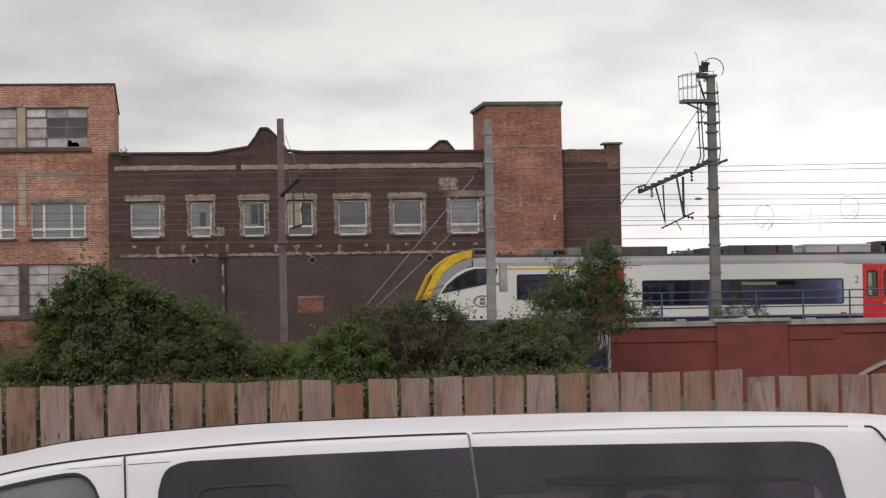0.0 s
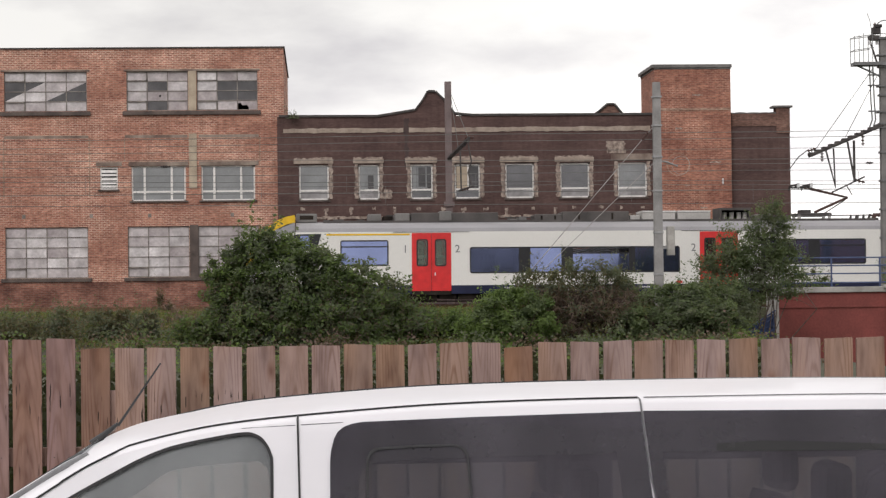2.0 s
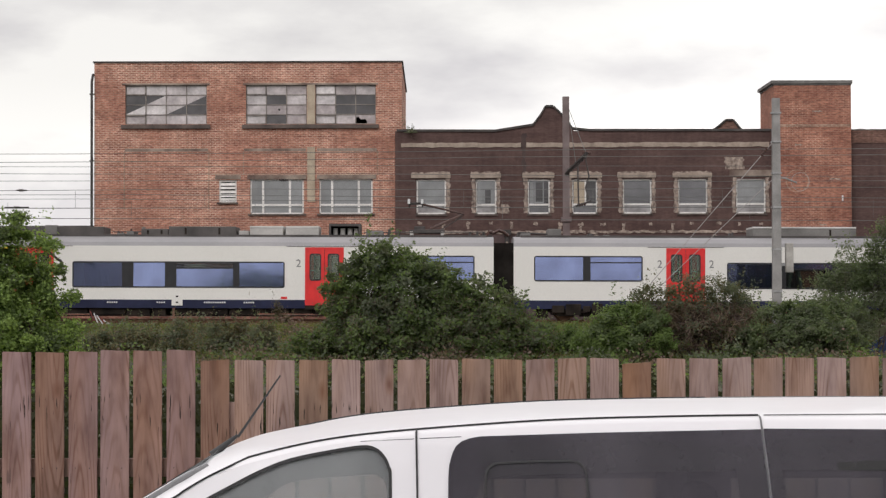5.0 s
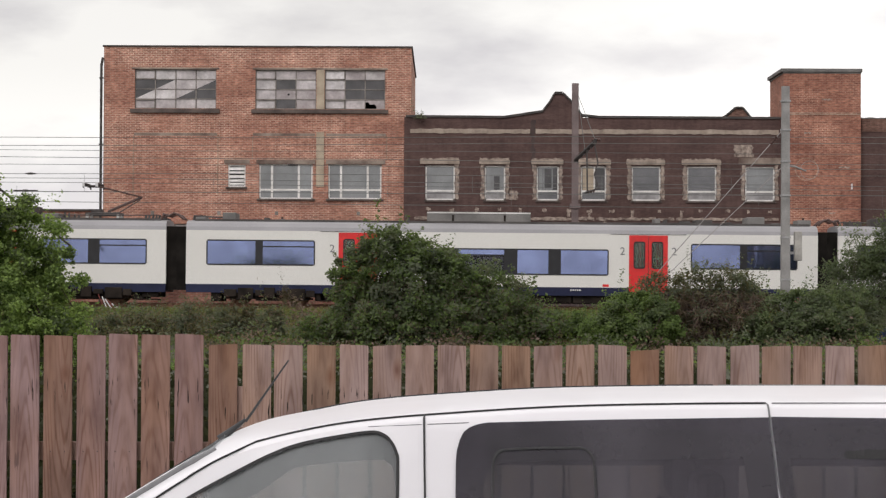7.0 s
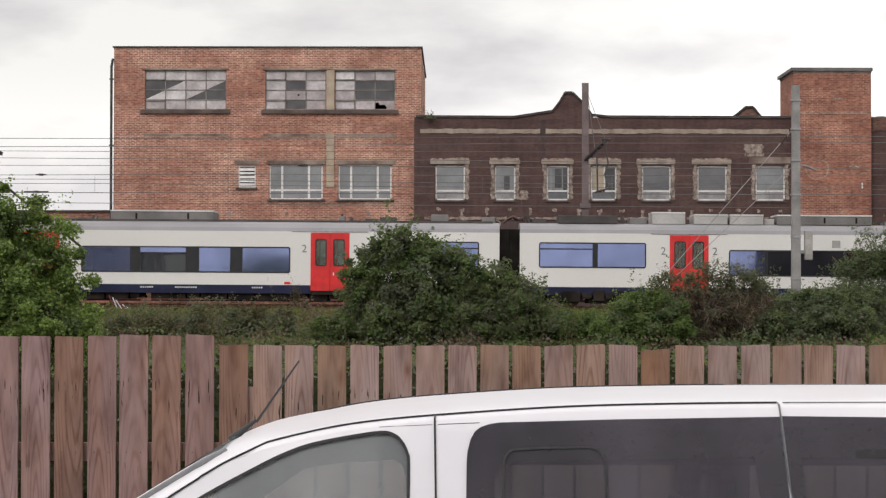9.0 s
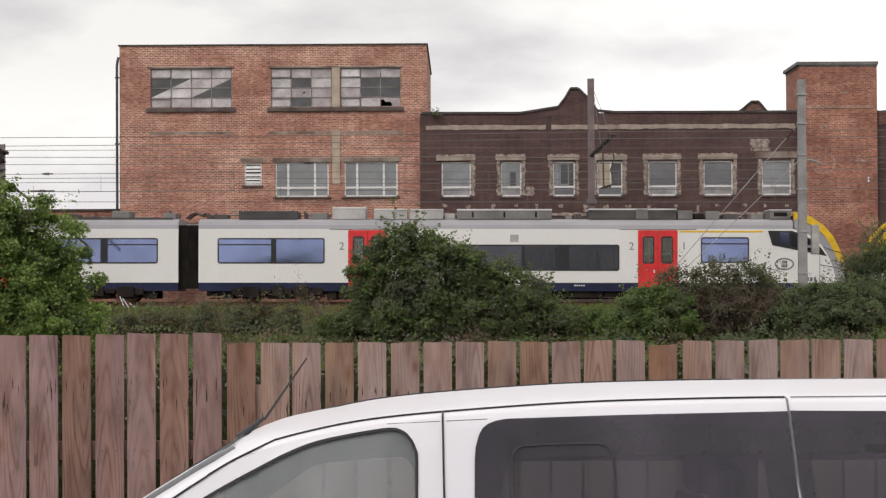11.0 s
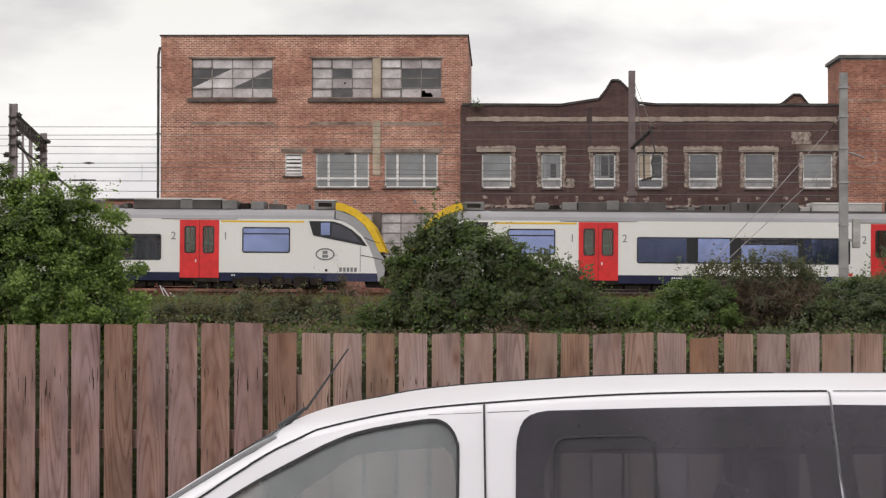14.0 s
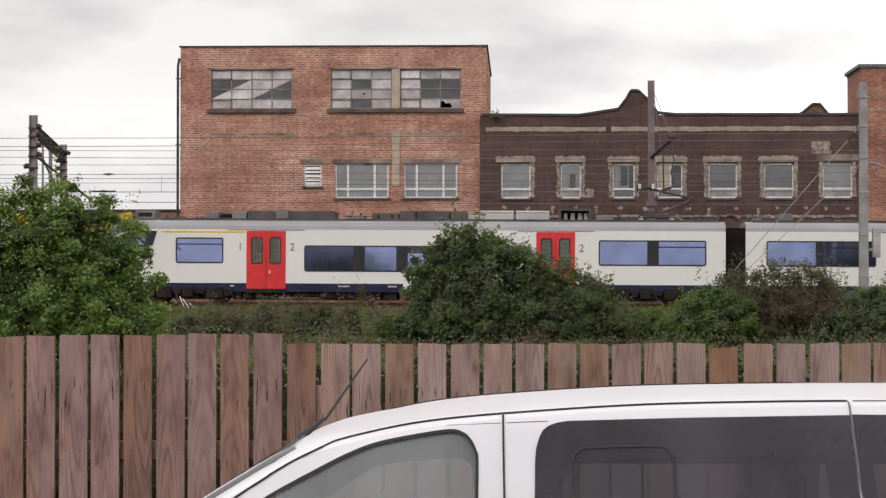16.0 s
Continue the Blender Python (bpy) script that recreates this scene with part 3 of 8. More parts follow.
# ---- the ground: street level, a bank, the railway on top ----
def ground_height(x, y):
    h = 1.45 * min(1, max(0, (y - 66) / 19)) ** 1.2
    if y > 125:
        h *= max(0.3, 1 - (y - 125) / 200)
    if 14 < y < 110:
        h += 0.10 * noise.noise((x * 0.25, y * 0.25, 0.3)) * min(1, max(0, abs(y - 92.5) / 4 - 1))
    if x > 14.2 and y > 60:
        k = min(1, (x - 14.2) / 1.2)
        if y < 84.6:
            h = h * (1 - k)
        elif y < 100:
            h = h * (1 - k) + k * 1.5
        if x > 16 and y < 84.3:
            h -= 2.7 * min(1, (x - 16) / 1.2)
    elif x > 16 and 30 < y:
        h -= 2.7 * min(1, (x - 16) / 1.2) * (y - 30) / 30
    return h


def ground():
    xs = [-1500, -400, -150, -60] + [-40 + 1.0 * i for i in range(91)] + [70, 150, 400, 1500]
    ys = [-400, -60, -10, 4, 9.5, 12, 20, 35, 50, 60] + [66 + 0.9 * i for i in range(40)] + [104, 112, 125, 160, 300, 900, 3000]
    bm = bmesh.new()
    vs = [[bm.verts.new((x, y, ground_height(x, y))) for x in xs] for y in ys]
    for a, b in zip(vs, vs[1:]):
        for i in range(len(xs) - 1):
            f = bm.faces.new((a[i], a[i + 1], b[i + 1], b[i]))
            f.material_index = 1 if f.calc_center_median().y < 10.5 else 0
            f.smooth = True
    tagged(part("ground", bm, [M["earth"], M["asphalt"]]), "mossy earth bank rising from an asphalt street to the railway", "ground", kind="structure")


ground()
GRADE = 0.0052
RAIL_Z, TRACK_Y = 1.75, 92.5


def track(y):
    bed = thing("railway_track", (0, y, RAIL_Z), "railway track with rusty rails on brown ballast", "railway track", kind="structure")
    bed.rotation_euler = (0, math.atan(GRADE), 0)
    bm = bmesh.new()
    rings = []
    for i in range(71):
        x = -70 + 2 * i
        d = 0.05 * noise.noise((x * 0.8, y, 0))
        rings.append([(x, -2.6 + d, -0.9), (x, -1.7 + d, -0.17), (x, 1.7 + d, -0.17), (x, 2.6 + d, -0.9)])
    part("ballast_bed", loft(bm, rings), M["ballast"], bed)
    for s in (-0.7525, 0.7525):
        part("rail", prism_yz([(s - 0.07, -0.16), (s + 0.07, -0.16), (s + 0.015, -0.13), (s + 0.015, -0.04), (s + 0.036, -0.03), (s + 0.036, 0), (s - 0.036, 0),
                               (s - 0.036, -0.03), (s - 0.015, -0.04), (s - 0.015, -0.13)], -70, 70), M["rust"], bed)
    me = None
    for i in range(120):
        x = -36 + 0.6 * i
        if me is None:
            ob = part("sleeper", B(-0.13, 0.13, -1.25, 1.25, -0.25, -0.155, bevel=0.02), M["sleeper"], bed)
            me = ob.data
        else:
            ob = new("sleeper", me)
            ob.parent = bed
        ob.location = (x, 0, 0)


def prism_yz(outline, x0, x1, bm=None):
    bm = bm or bmesh.new()
    return loft(bm, [[(x0, y, z) for y, z in outline], [(x1, y, z) for y, z in outline]])


track(TRACK_Y)
track(TRACK_Y + 4.3)


# ---- the red-brick factory ----
def pane_grid(win, x0, x1, z0, z1, cols, rows, y, kinds, opening=()):
    """An old steel factory window: a frame of bars and panes, each its own. kinds: rows of letters, f frosted, d dark,
    a or b half dark along the diagonal, h holed.
    """
    dx, dz = (x1 - x0) / cols, (z1 - z0) / rows
    bm = bmesh.new()
    for i in range(cols + 1):
        w = 0.035 if i in (0, cols) else 0.022
        box(bm, x0 + i * dx - w, x0 + i * dx + w, y, y + 0.06, z0, z1)
    for j in range(rows + 1):
        w = 0.035 if j in (0, rows) else 0.018
        box(bm, x0, x1, y + 0.003, y + 0.055, z0 + j * dz - w, z0 + j * dz + w)
    part("window_frame", bm, M["steel_frame"], win)
    for j in range(rows):
        for i in range(cols):
            k = kinds[rows - 1 - j][i]
            a, b, c, d = x0 + i * dx + 0.02, x0 + (i + 1) * dx - 0.02, z0 + j * dz + 0.018, z0 + (j + 1) * dz - 0.018
            tilt = random.uniform(-0.006, 0.006)
            m = M["glass_dark"] if k == "d" else M["frosted"]
            if k in "ab":
                lo, hi = ((a, c), (b, c), (b, d)), ((a, c), (b, d), (a, d))
                if k == "b":
                    lo, hi = hi, lo
                part("pane", prism(bmesh.new(), lo, y + 0.03 + tilt, y + 0.036 + tilt), M["glass_dark"] if k == "a" else M["glass_dark"], win)
                part("pane", prism(bmesh.new(), hi, y + 0.03, y + 0.036), M["frosted"], win)
            elif k == "h":
                part("pane", prism(bmesh.new(), [(a, c + 0.3), (a + 0.12, c + 0.32), (a + 0.2, c + 0.2), (a + 0.4, c + 0.22), (a + 0.5, c + 0.1), (a + 0.48, c), (b, c), (b, d), (a, d)],
                                   y + 0.03, y + 0.036), M["frosted"], win, "broken pane with a jagged hole")
            elif k == "s":
                part("pane", prism(bmesh.new(), [(a, c), (b, c), (b, d), (a, d)], y + 0.03, y + 0.036), M["frosted"], win, "pane with a black disc for a small hole")
                bm = bmesh.new()
                rod(bm, ((a + b) / 2 + 0.12, y + 0.018, (c + d) / 2), ((a + b) / 2 + 0.12, y + 0.029, (c + d) / 2), 0.05, n=7)
                part("pane_hole", bm, M["hole"], win)
            else:
                part("pane", prism(bmesh.new(), [(a, c), (b, c), (b, d), (a, d)], y + 0.03 + tilt, y + 0.036 + tilt), m, win)
    for i, j in opening:
        a, b, c, d = x0 + i * dx, x0 + (i + 1) * dx, z0 + j * dz, z0 + (j + 1) * dz
        bm = bmesh.new()
        for q in ((a, b, c, c + 0.05), (a, b, d - 0.05, d), (a, a + 0.04, c, d), (b - 0.04, b, c, d)):
            box(bm, q[0], q[1], y - 0.03, y + 0.02, q[2], q[3])
        part("vent_frame", bm, M["steel_frame"], win)


def casement(win, x0, x1, z0, z1, y, splits, lower, glass, low_glass=None):
    """A white window with mullions at the given parts of its width and a rail over low lights."""
    w = x1 - x0
    bm = bmesh.new()
    for q in ((x0, x1, z0, z0 + 0.07), (x0, x1, z1 - 0.06, z1), (x0, x0 + 0.07, z0, z1), (x1 - 0.07, x1, z0, z1)):
        box(bm, q[0], q[1], y, y + 0.08, q[2], q[3])
    zr = z0 + lower
    box(bm, x0, x1, y + 0.004, y + 0.075, zr - 0.04, zr + 0.045)
    for s in splits:
        box(bm, x0 + s * w - 0.05, x0 + s * w + 0.05, y - 0.006, y + 0.07, z0 + 0.02, z1 - 0.02)
    part("window_frame", bm, M["white_frame"], win)
    edges = [x0] + [x0 + s * w for s in splits] + [x1]
    for a, b in zip(edges, edges[1:]):
        for c, d in ((z0, zr), (zr, z1)):
            part("pane", B(a + 0.04, b - 0.04, y + 0.03, y + 0.04, c + 0.04, d - 0.04), low_glass if low_glass and c == z0 else glass, win)


def factory():
    f = thing("factory_building", (0, 102, 1.4), "three-storey red-brick factory with broken steel windows", "building")
    x0, x1, zt = -15.36, -1.46, 11.93
    Z = lambda z: z - 1.4
    top = [(-13.96, -10.28), (-8.51, -5.76), (-5.37, -2.64)]
    mid = [(-8.32, -5.90), (-5.20, -2.79)]
    holes = [(a, b, Z(10.56), Z(12.34)) for a, b in top] + [(a, b, Z(6.49), Z(8.07)) for a, b in mid]
    holes += [(-9.72, -8.93, Z(7.02), Z(8.02))] + [(a, b, Z(3.08), Z(5.36)) for a, b in top]
    part("wall", cut_wall(x0, x1, -0.2, zt + 0.03, 0, 0.35, holes), M["brick"], f, "red-orange brick front wall")
    part("side_wall", B(x0, x0 + 0.35, 0.35, 14, -0.2, zt + 0.03), M["brick"], f)
    part("side_wall", B(x1 - 0.35, x1, 0.35, 14, -0.2, zt + 0.03), M["brick"], f)
    part("rear_wall", B(x0, x1, 14, 14.35, -0.2, zt), M["brick"], f)
    part("roof", B(x0 + 0.35, x1 - 0.35, 0.35, 14, zt - 0.5, zt - 0.3), M["roofing"], f)
    # inner surfaces coloured near-black, so that the rooms look unlit
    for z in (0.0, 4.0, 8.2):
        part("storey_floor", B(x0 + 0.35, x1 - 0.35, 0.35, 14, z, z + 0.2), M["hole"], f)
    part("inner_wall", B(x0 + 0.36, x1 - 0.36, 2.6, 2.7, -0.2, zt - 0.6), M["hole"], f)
    bm = bmesh.new()
    box(bm, x0 - 0.06, x1 + 0.06, -0.07, 0.4, zt + 0.03, zt + 0.09)
    box(bm, x0 - 0.06, x0 + 0.4, 0.4, 14.4, zt + 0.03, zt + 0.09)
    box(bm, x1 - 0.4, x1 + 0.06, 0.4, 14.4, zt + 0.03, zt + 0.09)
    part("roof_edge", bm, M["roofing"], f, "dark metal roof edge")
    # brick bands and shallow recessed fields
    for a, b in ((-13.98, -10.22), (-8.6, -5.8), (-5.3, -2.6)):
        part("brick_moulding", B(a, b, -0.012, 0.0, Z(9.34), Z(9.46)), M["band"], f, "pale projecting brick band")
    for a, z in ((-14.03, 6.7), (-10.22, 6.7), (-8.65, 8.25), (-2.6, 8.25)):
        part("brick_moulding", B(a, a + 0.06, -0.008, 0.0, Z(z), Z(9.34)), M["brick_pale"], f)
    for a, b in ((-14.15, -10.12), (-8.68, -2.5)):
        part("window_sill", B(a, b, -0.14, 0.12, Z(10.36), Z(10.54), bevel=0.015), M["sill"], f, "dark stone sill")
        part("window_sill", B(a, b, -0.12, 0.12, Z(2.9), Z(3.07), bevel=0.015), M["sill"], f, "dark stone sill")
        part("lintel", B(a + 0.05, b - 0.03, -0.03, 0.3, Z(12.34), Z(12.42)), M["band"], f, "weathered concrete lintel")
    for a, b, z in ((-8.42, -5.8, 6.42), (-5.3, -2.7, 6.42), (-9.82, -8.86, 6.95)):
        part("window_sill", B(a, b, -0.1, 0.12, Z(z), Z(z + 0.08), bevel=0.01), M["sill"], f, "dark stone sill")
    for a, b in ((-8.45, -5.78), (-5.3, -2.62), (-9.9, -8.75)):
        part("lintel", B(a, b, -0.035, 0.3, Z(8.08), Z(8.26)), M["band"], f, "weathered concrete lintel")
    bm = bmesh.new()
    box(bm, -5.74, -5.39, -0.03, 0.3, Z(10.56), Z(12.34))
    box(bm, -5.74, -5.39, -0.05, 0.0, Z(7.05), Z(9.52))
    part("concrete_pier", bm, M["concrete_pale"], f, "cream concrete pier")
    part("concrete_pier", B(-5.74, -5.36, -0.03, 0.3, Z(3.07), Z(5.4)), M["sill"], f, "dark pier between windows")
    part("plinth", B(x0 - 0.03, x1 + 0.03, -0.05, 0.0, -0.2, Z(2.88)), M["brick_plinth"], f, "darker stained brick base")
    kinds = [["ffff", "dbfa", "bfad", "ffff"], ["fff", "fdf", "fsf", "fdf"], ["fff", "fdd", "fdd", "ffh"]]
    vents = [((0, 3), (0, 0)), ((0, 3), (0, 0)), ((0, 3), (0, 0))]
    for (a, b), k, v in zip(top, kinds, vents):
        w = new("window")
        w.parent = f
        pane_grid(w, a, b, Z(10.56), Z(12.34), len(k[0]), 4, 0.08, k, v)
    for i, (a, b) in enumerate(top):
        w = new("window")
        w.parent = f
        n = 4 if i == 0 else 3
        pane_grid(w, a, b, Z(3.08), Z(5.36), n, 5, 0.08, ["f" * n] * 5, ((0, 0),))
    for a, b in mid:
        w = new("window")
        w.parent = f
        casement(w, a, b, Z(6.49), Z(8.07), 0.08, (0.24, 0.74), 0.42, M["glass_grey"])
    lv = part("louvre", cut_wall(-9.72, -8.93, Z(7.02), Z(8.02), 0.05, 0.12, [(-9.66, -8.99, Z(7.08), Z(7.96))]), M["white_frame"], f, "white louvred vent")
    for i in range(5):
        z = Z(7.1) + 0.172 * i
        s = part("slat", prism_yz([(0.03, z), (0.05, z), (0.12, z + 0.13), (0.1, z + 0.13)], -9.66, -8.99), M["white_frame"], lv)
    # rainwater pipe, small vent stubs
    bm = rods([(-15.46, -0.1, -0.1), (-15.46, -0.1, 11.1), (-15.40, -0.06, 11.45)], 0.06, 8)
    for z in (1.5, 4.5, 7.5, 10.5):
        box(bm, -15.55, -15.35, -0.18, 0.0, z, z + 0.05)
    part("rainwater_pipe", bm, M["steel_dark"], f, "dark rainwater pipe")
    for x in (-13.2, -10.2, -7.6, -3.9):
        part("vent_hole", B(x, x + 0.15, -0.02, 0.02, Z(5.76), Z(5.93)), M["steel_frame"], f)


factory()


# ---- the dark painted works hall with its tower ----
def dark_hall():
    h = thing("works_hall", (0, 101.7, 1.4), "two-storey works hall of dark brown painted brick with pale window surrounds", "building")
    Z = lambda z: z - 1.4
    x0, x1 = -1.77, 21.5
    wins = [(-0.81, 0.53), (1.86, 2.80), (4.20, 5.21), (6.19, 7.35), (8.48, 9.79), (10.97, 12.31), (13.59, 14.93)]
    holes = [(a, b, Z(6.46), Z(8.02)) for a, b in wins]
    ports = [(1.97, 5.39), (7.28, 5.35), (12.59, 5.36)]
    part("wall", cut_wall(x0, x1, -0.2, Z(10.2), 0, 0.35, holes), M["brick_dark"], h, "dark brown painted brick front")
    part("side_wall", B(x0, x0 + 0.35, 0.35, 12, -0.2, Z(10.2)), M["brick_dark"], h)
    part("side_wall", B(x1 - 0.35, x1, 0.35, 12, -0.2, Z(10.2)), M["brick_dark"], h)
    part("rear_wall", B(x0, x1, 12, 12.35, -0.2, Z(10.2)), M["brick_dark"], h)
    part("roof", B(x0 + 0.35, x1 - 0.35, 0.35, 12, Z(9.6), Z(9.8)), M["roofing"], h)
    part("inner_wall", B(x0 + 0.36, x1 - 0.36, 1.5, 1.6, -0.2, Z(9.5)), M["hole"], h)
    # parapet with its two shaped gables
    bm = bmesh.new()
    prism(bm, [(2.75, Z(10.2)), (4.47, Z(10.47)), (4.80, Z(10.9)), (5.03, Z(11.3)), (5.36, Z(11.3)), (5.82, Z(10.85)), (6.2, Z(10.32)), (6.3, Z(10.2))], 0.002, 0.34)
    part("gable", bm, M["brick_dark"], h, "shaped dark brick gable")
    bm = bmesh.new()
    prism(bm, [(12.65, Z(10.2)), (13.1, Z(10.62)), (13.25, Z(10.7)), (13.5, Z(10.7)), (13.6, Z(10.62)), (13.9, Z(10.2))], 0.5, 5)
    part("dormer", bm, M["brick_end"], h, "worn brown dormer end")
    bm = bmesh.new()
    for p, q in (((12.6, Z(10.2)), (13.22, Z(10.72))), ((13.22, Z(10.72)), (13.55, Z(10.72))), ((13.55, Z(10.72)), (13.97, Z(10.2)))):
        rod(bm, (p[0], 0.45, p[1]), (q[0], 0.45, q[1]), 0.05)
    part("dormer_edge", bm, M["roofing"], h)
    bm = bmesh.new()
    edge = [(-1.7, 10.24), (2.75, 10.22), (4.47, 10.49), (4.80, 10.92), (5.03, 11.32), (5.36, 11.32), (5.82, 10.87), (6.22, 10.32), (7, 10.24), (15.3, 10.22)]
    for p, q in zip(edge, edge[1:]):
        dx, dz = q[0] - p[0], q[1] - p[1]
        L = math.hypot(dx, dz)
        nx, nz = -dz / L * 0.05, dx / L * 0.05
        prism(bm, [(p[0], Z(p[1]) - nz), (q[0], Z(q[1]) - nz), (q[0] + nx, Z(q[1]) + nz), (p[0] + nx, Z(p[1]) + nz)], -0.07, 0.42)
    part("roof_edge", bm, M["roofing"], h, "dark uneven roof edge")
    # pale bands with worn, uneven edges
    rng = random.Random(5)
    for x0_, x1_ in ((-1.5, 3.9), (4.15, 15.1)):
        part("upper_band", jagged(x0_, x1_, Z(9.47), Z(9.67), 0.022, 0.22, -0.03, 0.0, rng), M["stone_pale"], h, "worn pale band under the roof edge")
    for x0_, x1_ in ((-1.3, 2.4), (2.55, 6.8), (6.9, 10.4), (10.5, 15.1)):
        part("lower_band", jagged(x0_, x1_, Z(5.58), Z(5.70), 0.035, 0.17, -0.04, 0.0, rng), M["plaster"], h, "worn pale band between the storeys")
    part("painted_storey", B(-1.74, 15.3, -0.012, 0.0, -0.2, Z(5.5)), M["mauve_paint"], h, "smooth mauve-brown painted lower storey")
    for i in range(16):
        x = -0.55 + 1.02 * i + rng.uniform(-0.12, 0.12)
        w, top = rng.uniform(0.06, 0.13), Z(6.08 + rng.uniform(-0.04, 0.04))
        bm = jagged(x - w, x + w, top - 0.12, top, 0.035, 0.05, -0.02, 0.0, rng)
        if rng.random() < 0.4:
            d = rng.uniform(-0.05, 0.05)
            bm2 = jagged_upright(x + d - 0.05, x + d + 0.05, top - 0.34, top - 0.13, 0.03, 0.06, -0.018, 0.0, rng)
            part("bare_patch", bm2, M["plaster"], h)
        part("bare_patch", bm, M["plaster"], h)
    part("damp_stain", jagged_upright(3.94, 4.13, Z(7.9), Z(10.1), 0.05, 0.13, -0.006, 0.0, rng), M["damp"], h, "dark damp streak from the gutter")
    for i, (a, b) in enumerate(wins):
        w = new("window")
        w.parent = h
        casement(w, a, b, Z(6.46), Z(8.02), 0.06, (), 0.42, M["glass_grey"] if i in (0, 1, 6) else M["glass_dark"] if i in (2, 3) else M["glass_mid"], M["glass_mid"] if i in (2, 3) else M["frosted_low"])
        if i == 1:
            part("curtain", B(a + 0.1, a + 0.3 * (b - a), 0.035, 0.05, Z(6.92), Z(7.94)), M["glass_grey"], w, "pale curtain edge")
            part("room_thing", B(a + 0.45 * (b - a), a + 0.72 * (b - a), 0.07, 0.088, Z(6.92), Z(7.55)), M["glass_dark"], w, "dark shape behind the glass")
        if i == 2:
            part("inner_frame", ring_plate([(a + 0.3, Z(6.95)), (a + 0.74, Z(6.95)), (a + 0.74, Z(7.95)), (a + 0.3, Z(7.95))], [(a + 0.36, Z(7.01)), (a + 0.68, Z(7.01)), (a + 0.68, Z(7.89)), (a + 0.36, Z(7.89))], 0.07, 0.088), M["glass_grey"], w, "open inner casement")
            part("curtain", B(a + 0.1, a + 0.28, 0.07, 0.088, Z(6.92), Z(7.94)), M["glass_grey"], w, "pale curtain edge")
        if i == 3:
            part("curtain", B(a + 0.09, a + 0.5 * (b - a), 0.07, 0.088, Z(6.92), Z(7.94)), M["concrete_pale"], w, "beige drawn curtain")
            part("mullion", B(a + 0.5 * (b - a), a + 0.5 * (b - a) + 0.07, 0.05, 0.088, Z(6.9), Z(7.96)), M["white_frame"], w)
        if i != 6:
            part("lintel", B(a - 0.24, b + 0.20, -0.06, 0.2, Z(8.08), Z(8.29), bevel=0.015), M["stone_pale"], h, "pale stone lintel")
            part("bare_brick_surround", jagged(a - 0.22, b + 0.16, Z(8.26), Z(8.36), 0.03, 0.1, -0.03, 0.0, rng), M["plaster"], h)
        for xa, xb in ((a - 0.17, a), (b, b + 0.16)):
            if i == 0 and xa < a:
                continue
            part("bare_brick_surround", jagged_upright(xa, xb, Z(6.5), Z(8.08), 0.045, 0.09, -0.022, 0.0, rng), M["plaster"], h, "rough bare brick beside the window")
        if i == 1:
            part("bare_brick_surround", jagged_upright(b + 0.2, b + 0.55, Z(6.48), Z(6.9), 0.06, 0.09, -0.03, 0.0, rng), M["plaster"], h)
        part("window_sill", B(a - 0.06, b + 0.06, -0.06, 0.1, Z(6.38), Z(6.455)), M["sill"], h)
    for x, z in ports:
        bm = bmesh.new()
        rod(bm, (x, -0.05, Z(z)), (x, -0.002, Z(z)), 0.17, n=18)
        part("porthole_ring", bm, M["plaster"], h, "pale ring round a vent hole")
        # black disc on the wall; its colour stands in for the hole's dark depth
        bm = bmesh.new()
        rod(bm, (x, -0.07, Z(z)), (x, -0.004, Z(z)), 0.115, n=18)
        part("porthole", bm, M["hole"], h)
    part("brick_patch", B(6.59, 7.73, -0.03, 0.0, Z(2.99), Z(3.72)), M["brick_red_patch"], h, "bricked-up opening in red brick")
    part("brick_patch", B(6.55, 7.78, -0.05, -0.031, Z(3.62), Z(3.74)), M["band"], h)
    bm = rods([(3.26, -0.12, Z(2.6)), (3.26, -0.12, Z(5.6))], 0.1, 8)
    box(bm, 3.08, 3.44, -0.25, 0.0, Z(5.5), Z(5.75))
    part("downpipe", bm, M["roofing"], h, "dark drainpipe with pale stains")
    bm = bmesh.new()
    for z, k in ((5.2, 0.5), (4.3, 0.35), (3.3, 0.2)):
        box(bm, 3.2, 3.31, -0.235, -0.2, Z(z) - k, Z(z))
    part("pipe_stain", bm, M["plaster"], h)
    part("bare_patch", jagged_upright(13.12, 13.92, Z(8.45), Z(9.0), 0.09, 0.1, -0.02, 0.0, rng), M["plaster"], h, "patch of bare brick")
    bm = bmesh.new()
    box(bm, 13.3, 15.2, -0.035, 0.0, Z(8.12), Z(8.42))
    part("lintel", bm, M["band"], h, "stained lintel")
    bm = bmesh.new()
    box(bm, 5.88, 6.12, -0.05, 0.0, 0.0, Z(5.55))
    part("pilaster", bm, M["band"], h, "faded strip on the wall")
    # right end: bare brick under the edge and a raised corner
    part("end_band", B(18.85, 21.5, -0.03, 0.0, Z(9.62), Z(10.2)), M["brick_end"], h, "bare brick band at the hall's end")
    part("end_pillar", B(20.88, 21.5, -0.05, 0.6, Z(9.3), Z(10.46)), M["brick_end"], h, "raised brick corner")
    bm = jagged(18.8, 20.85, Z(10.2), Z(10.25), 0.018, 0.14, -0.05, 0.4, rng)
    box(bm, 20.72, 21.62, -0.12, 0.7, Z(10.46), Z(10.55), bevel=0.01)
    part("end_coping", bm, M["coping_dark"], h)
    part("green_stain", jagged(19.0, 21.4, Z(4.0), Z(5.4), 0.25, 0.3, -0.006, 0.0, rng), M["damp_green"], h, "mossy damp stain low on the wall")


dark_hall()


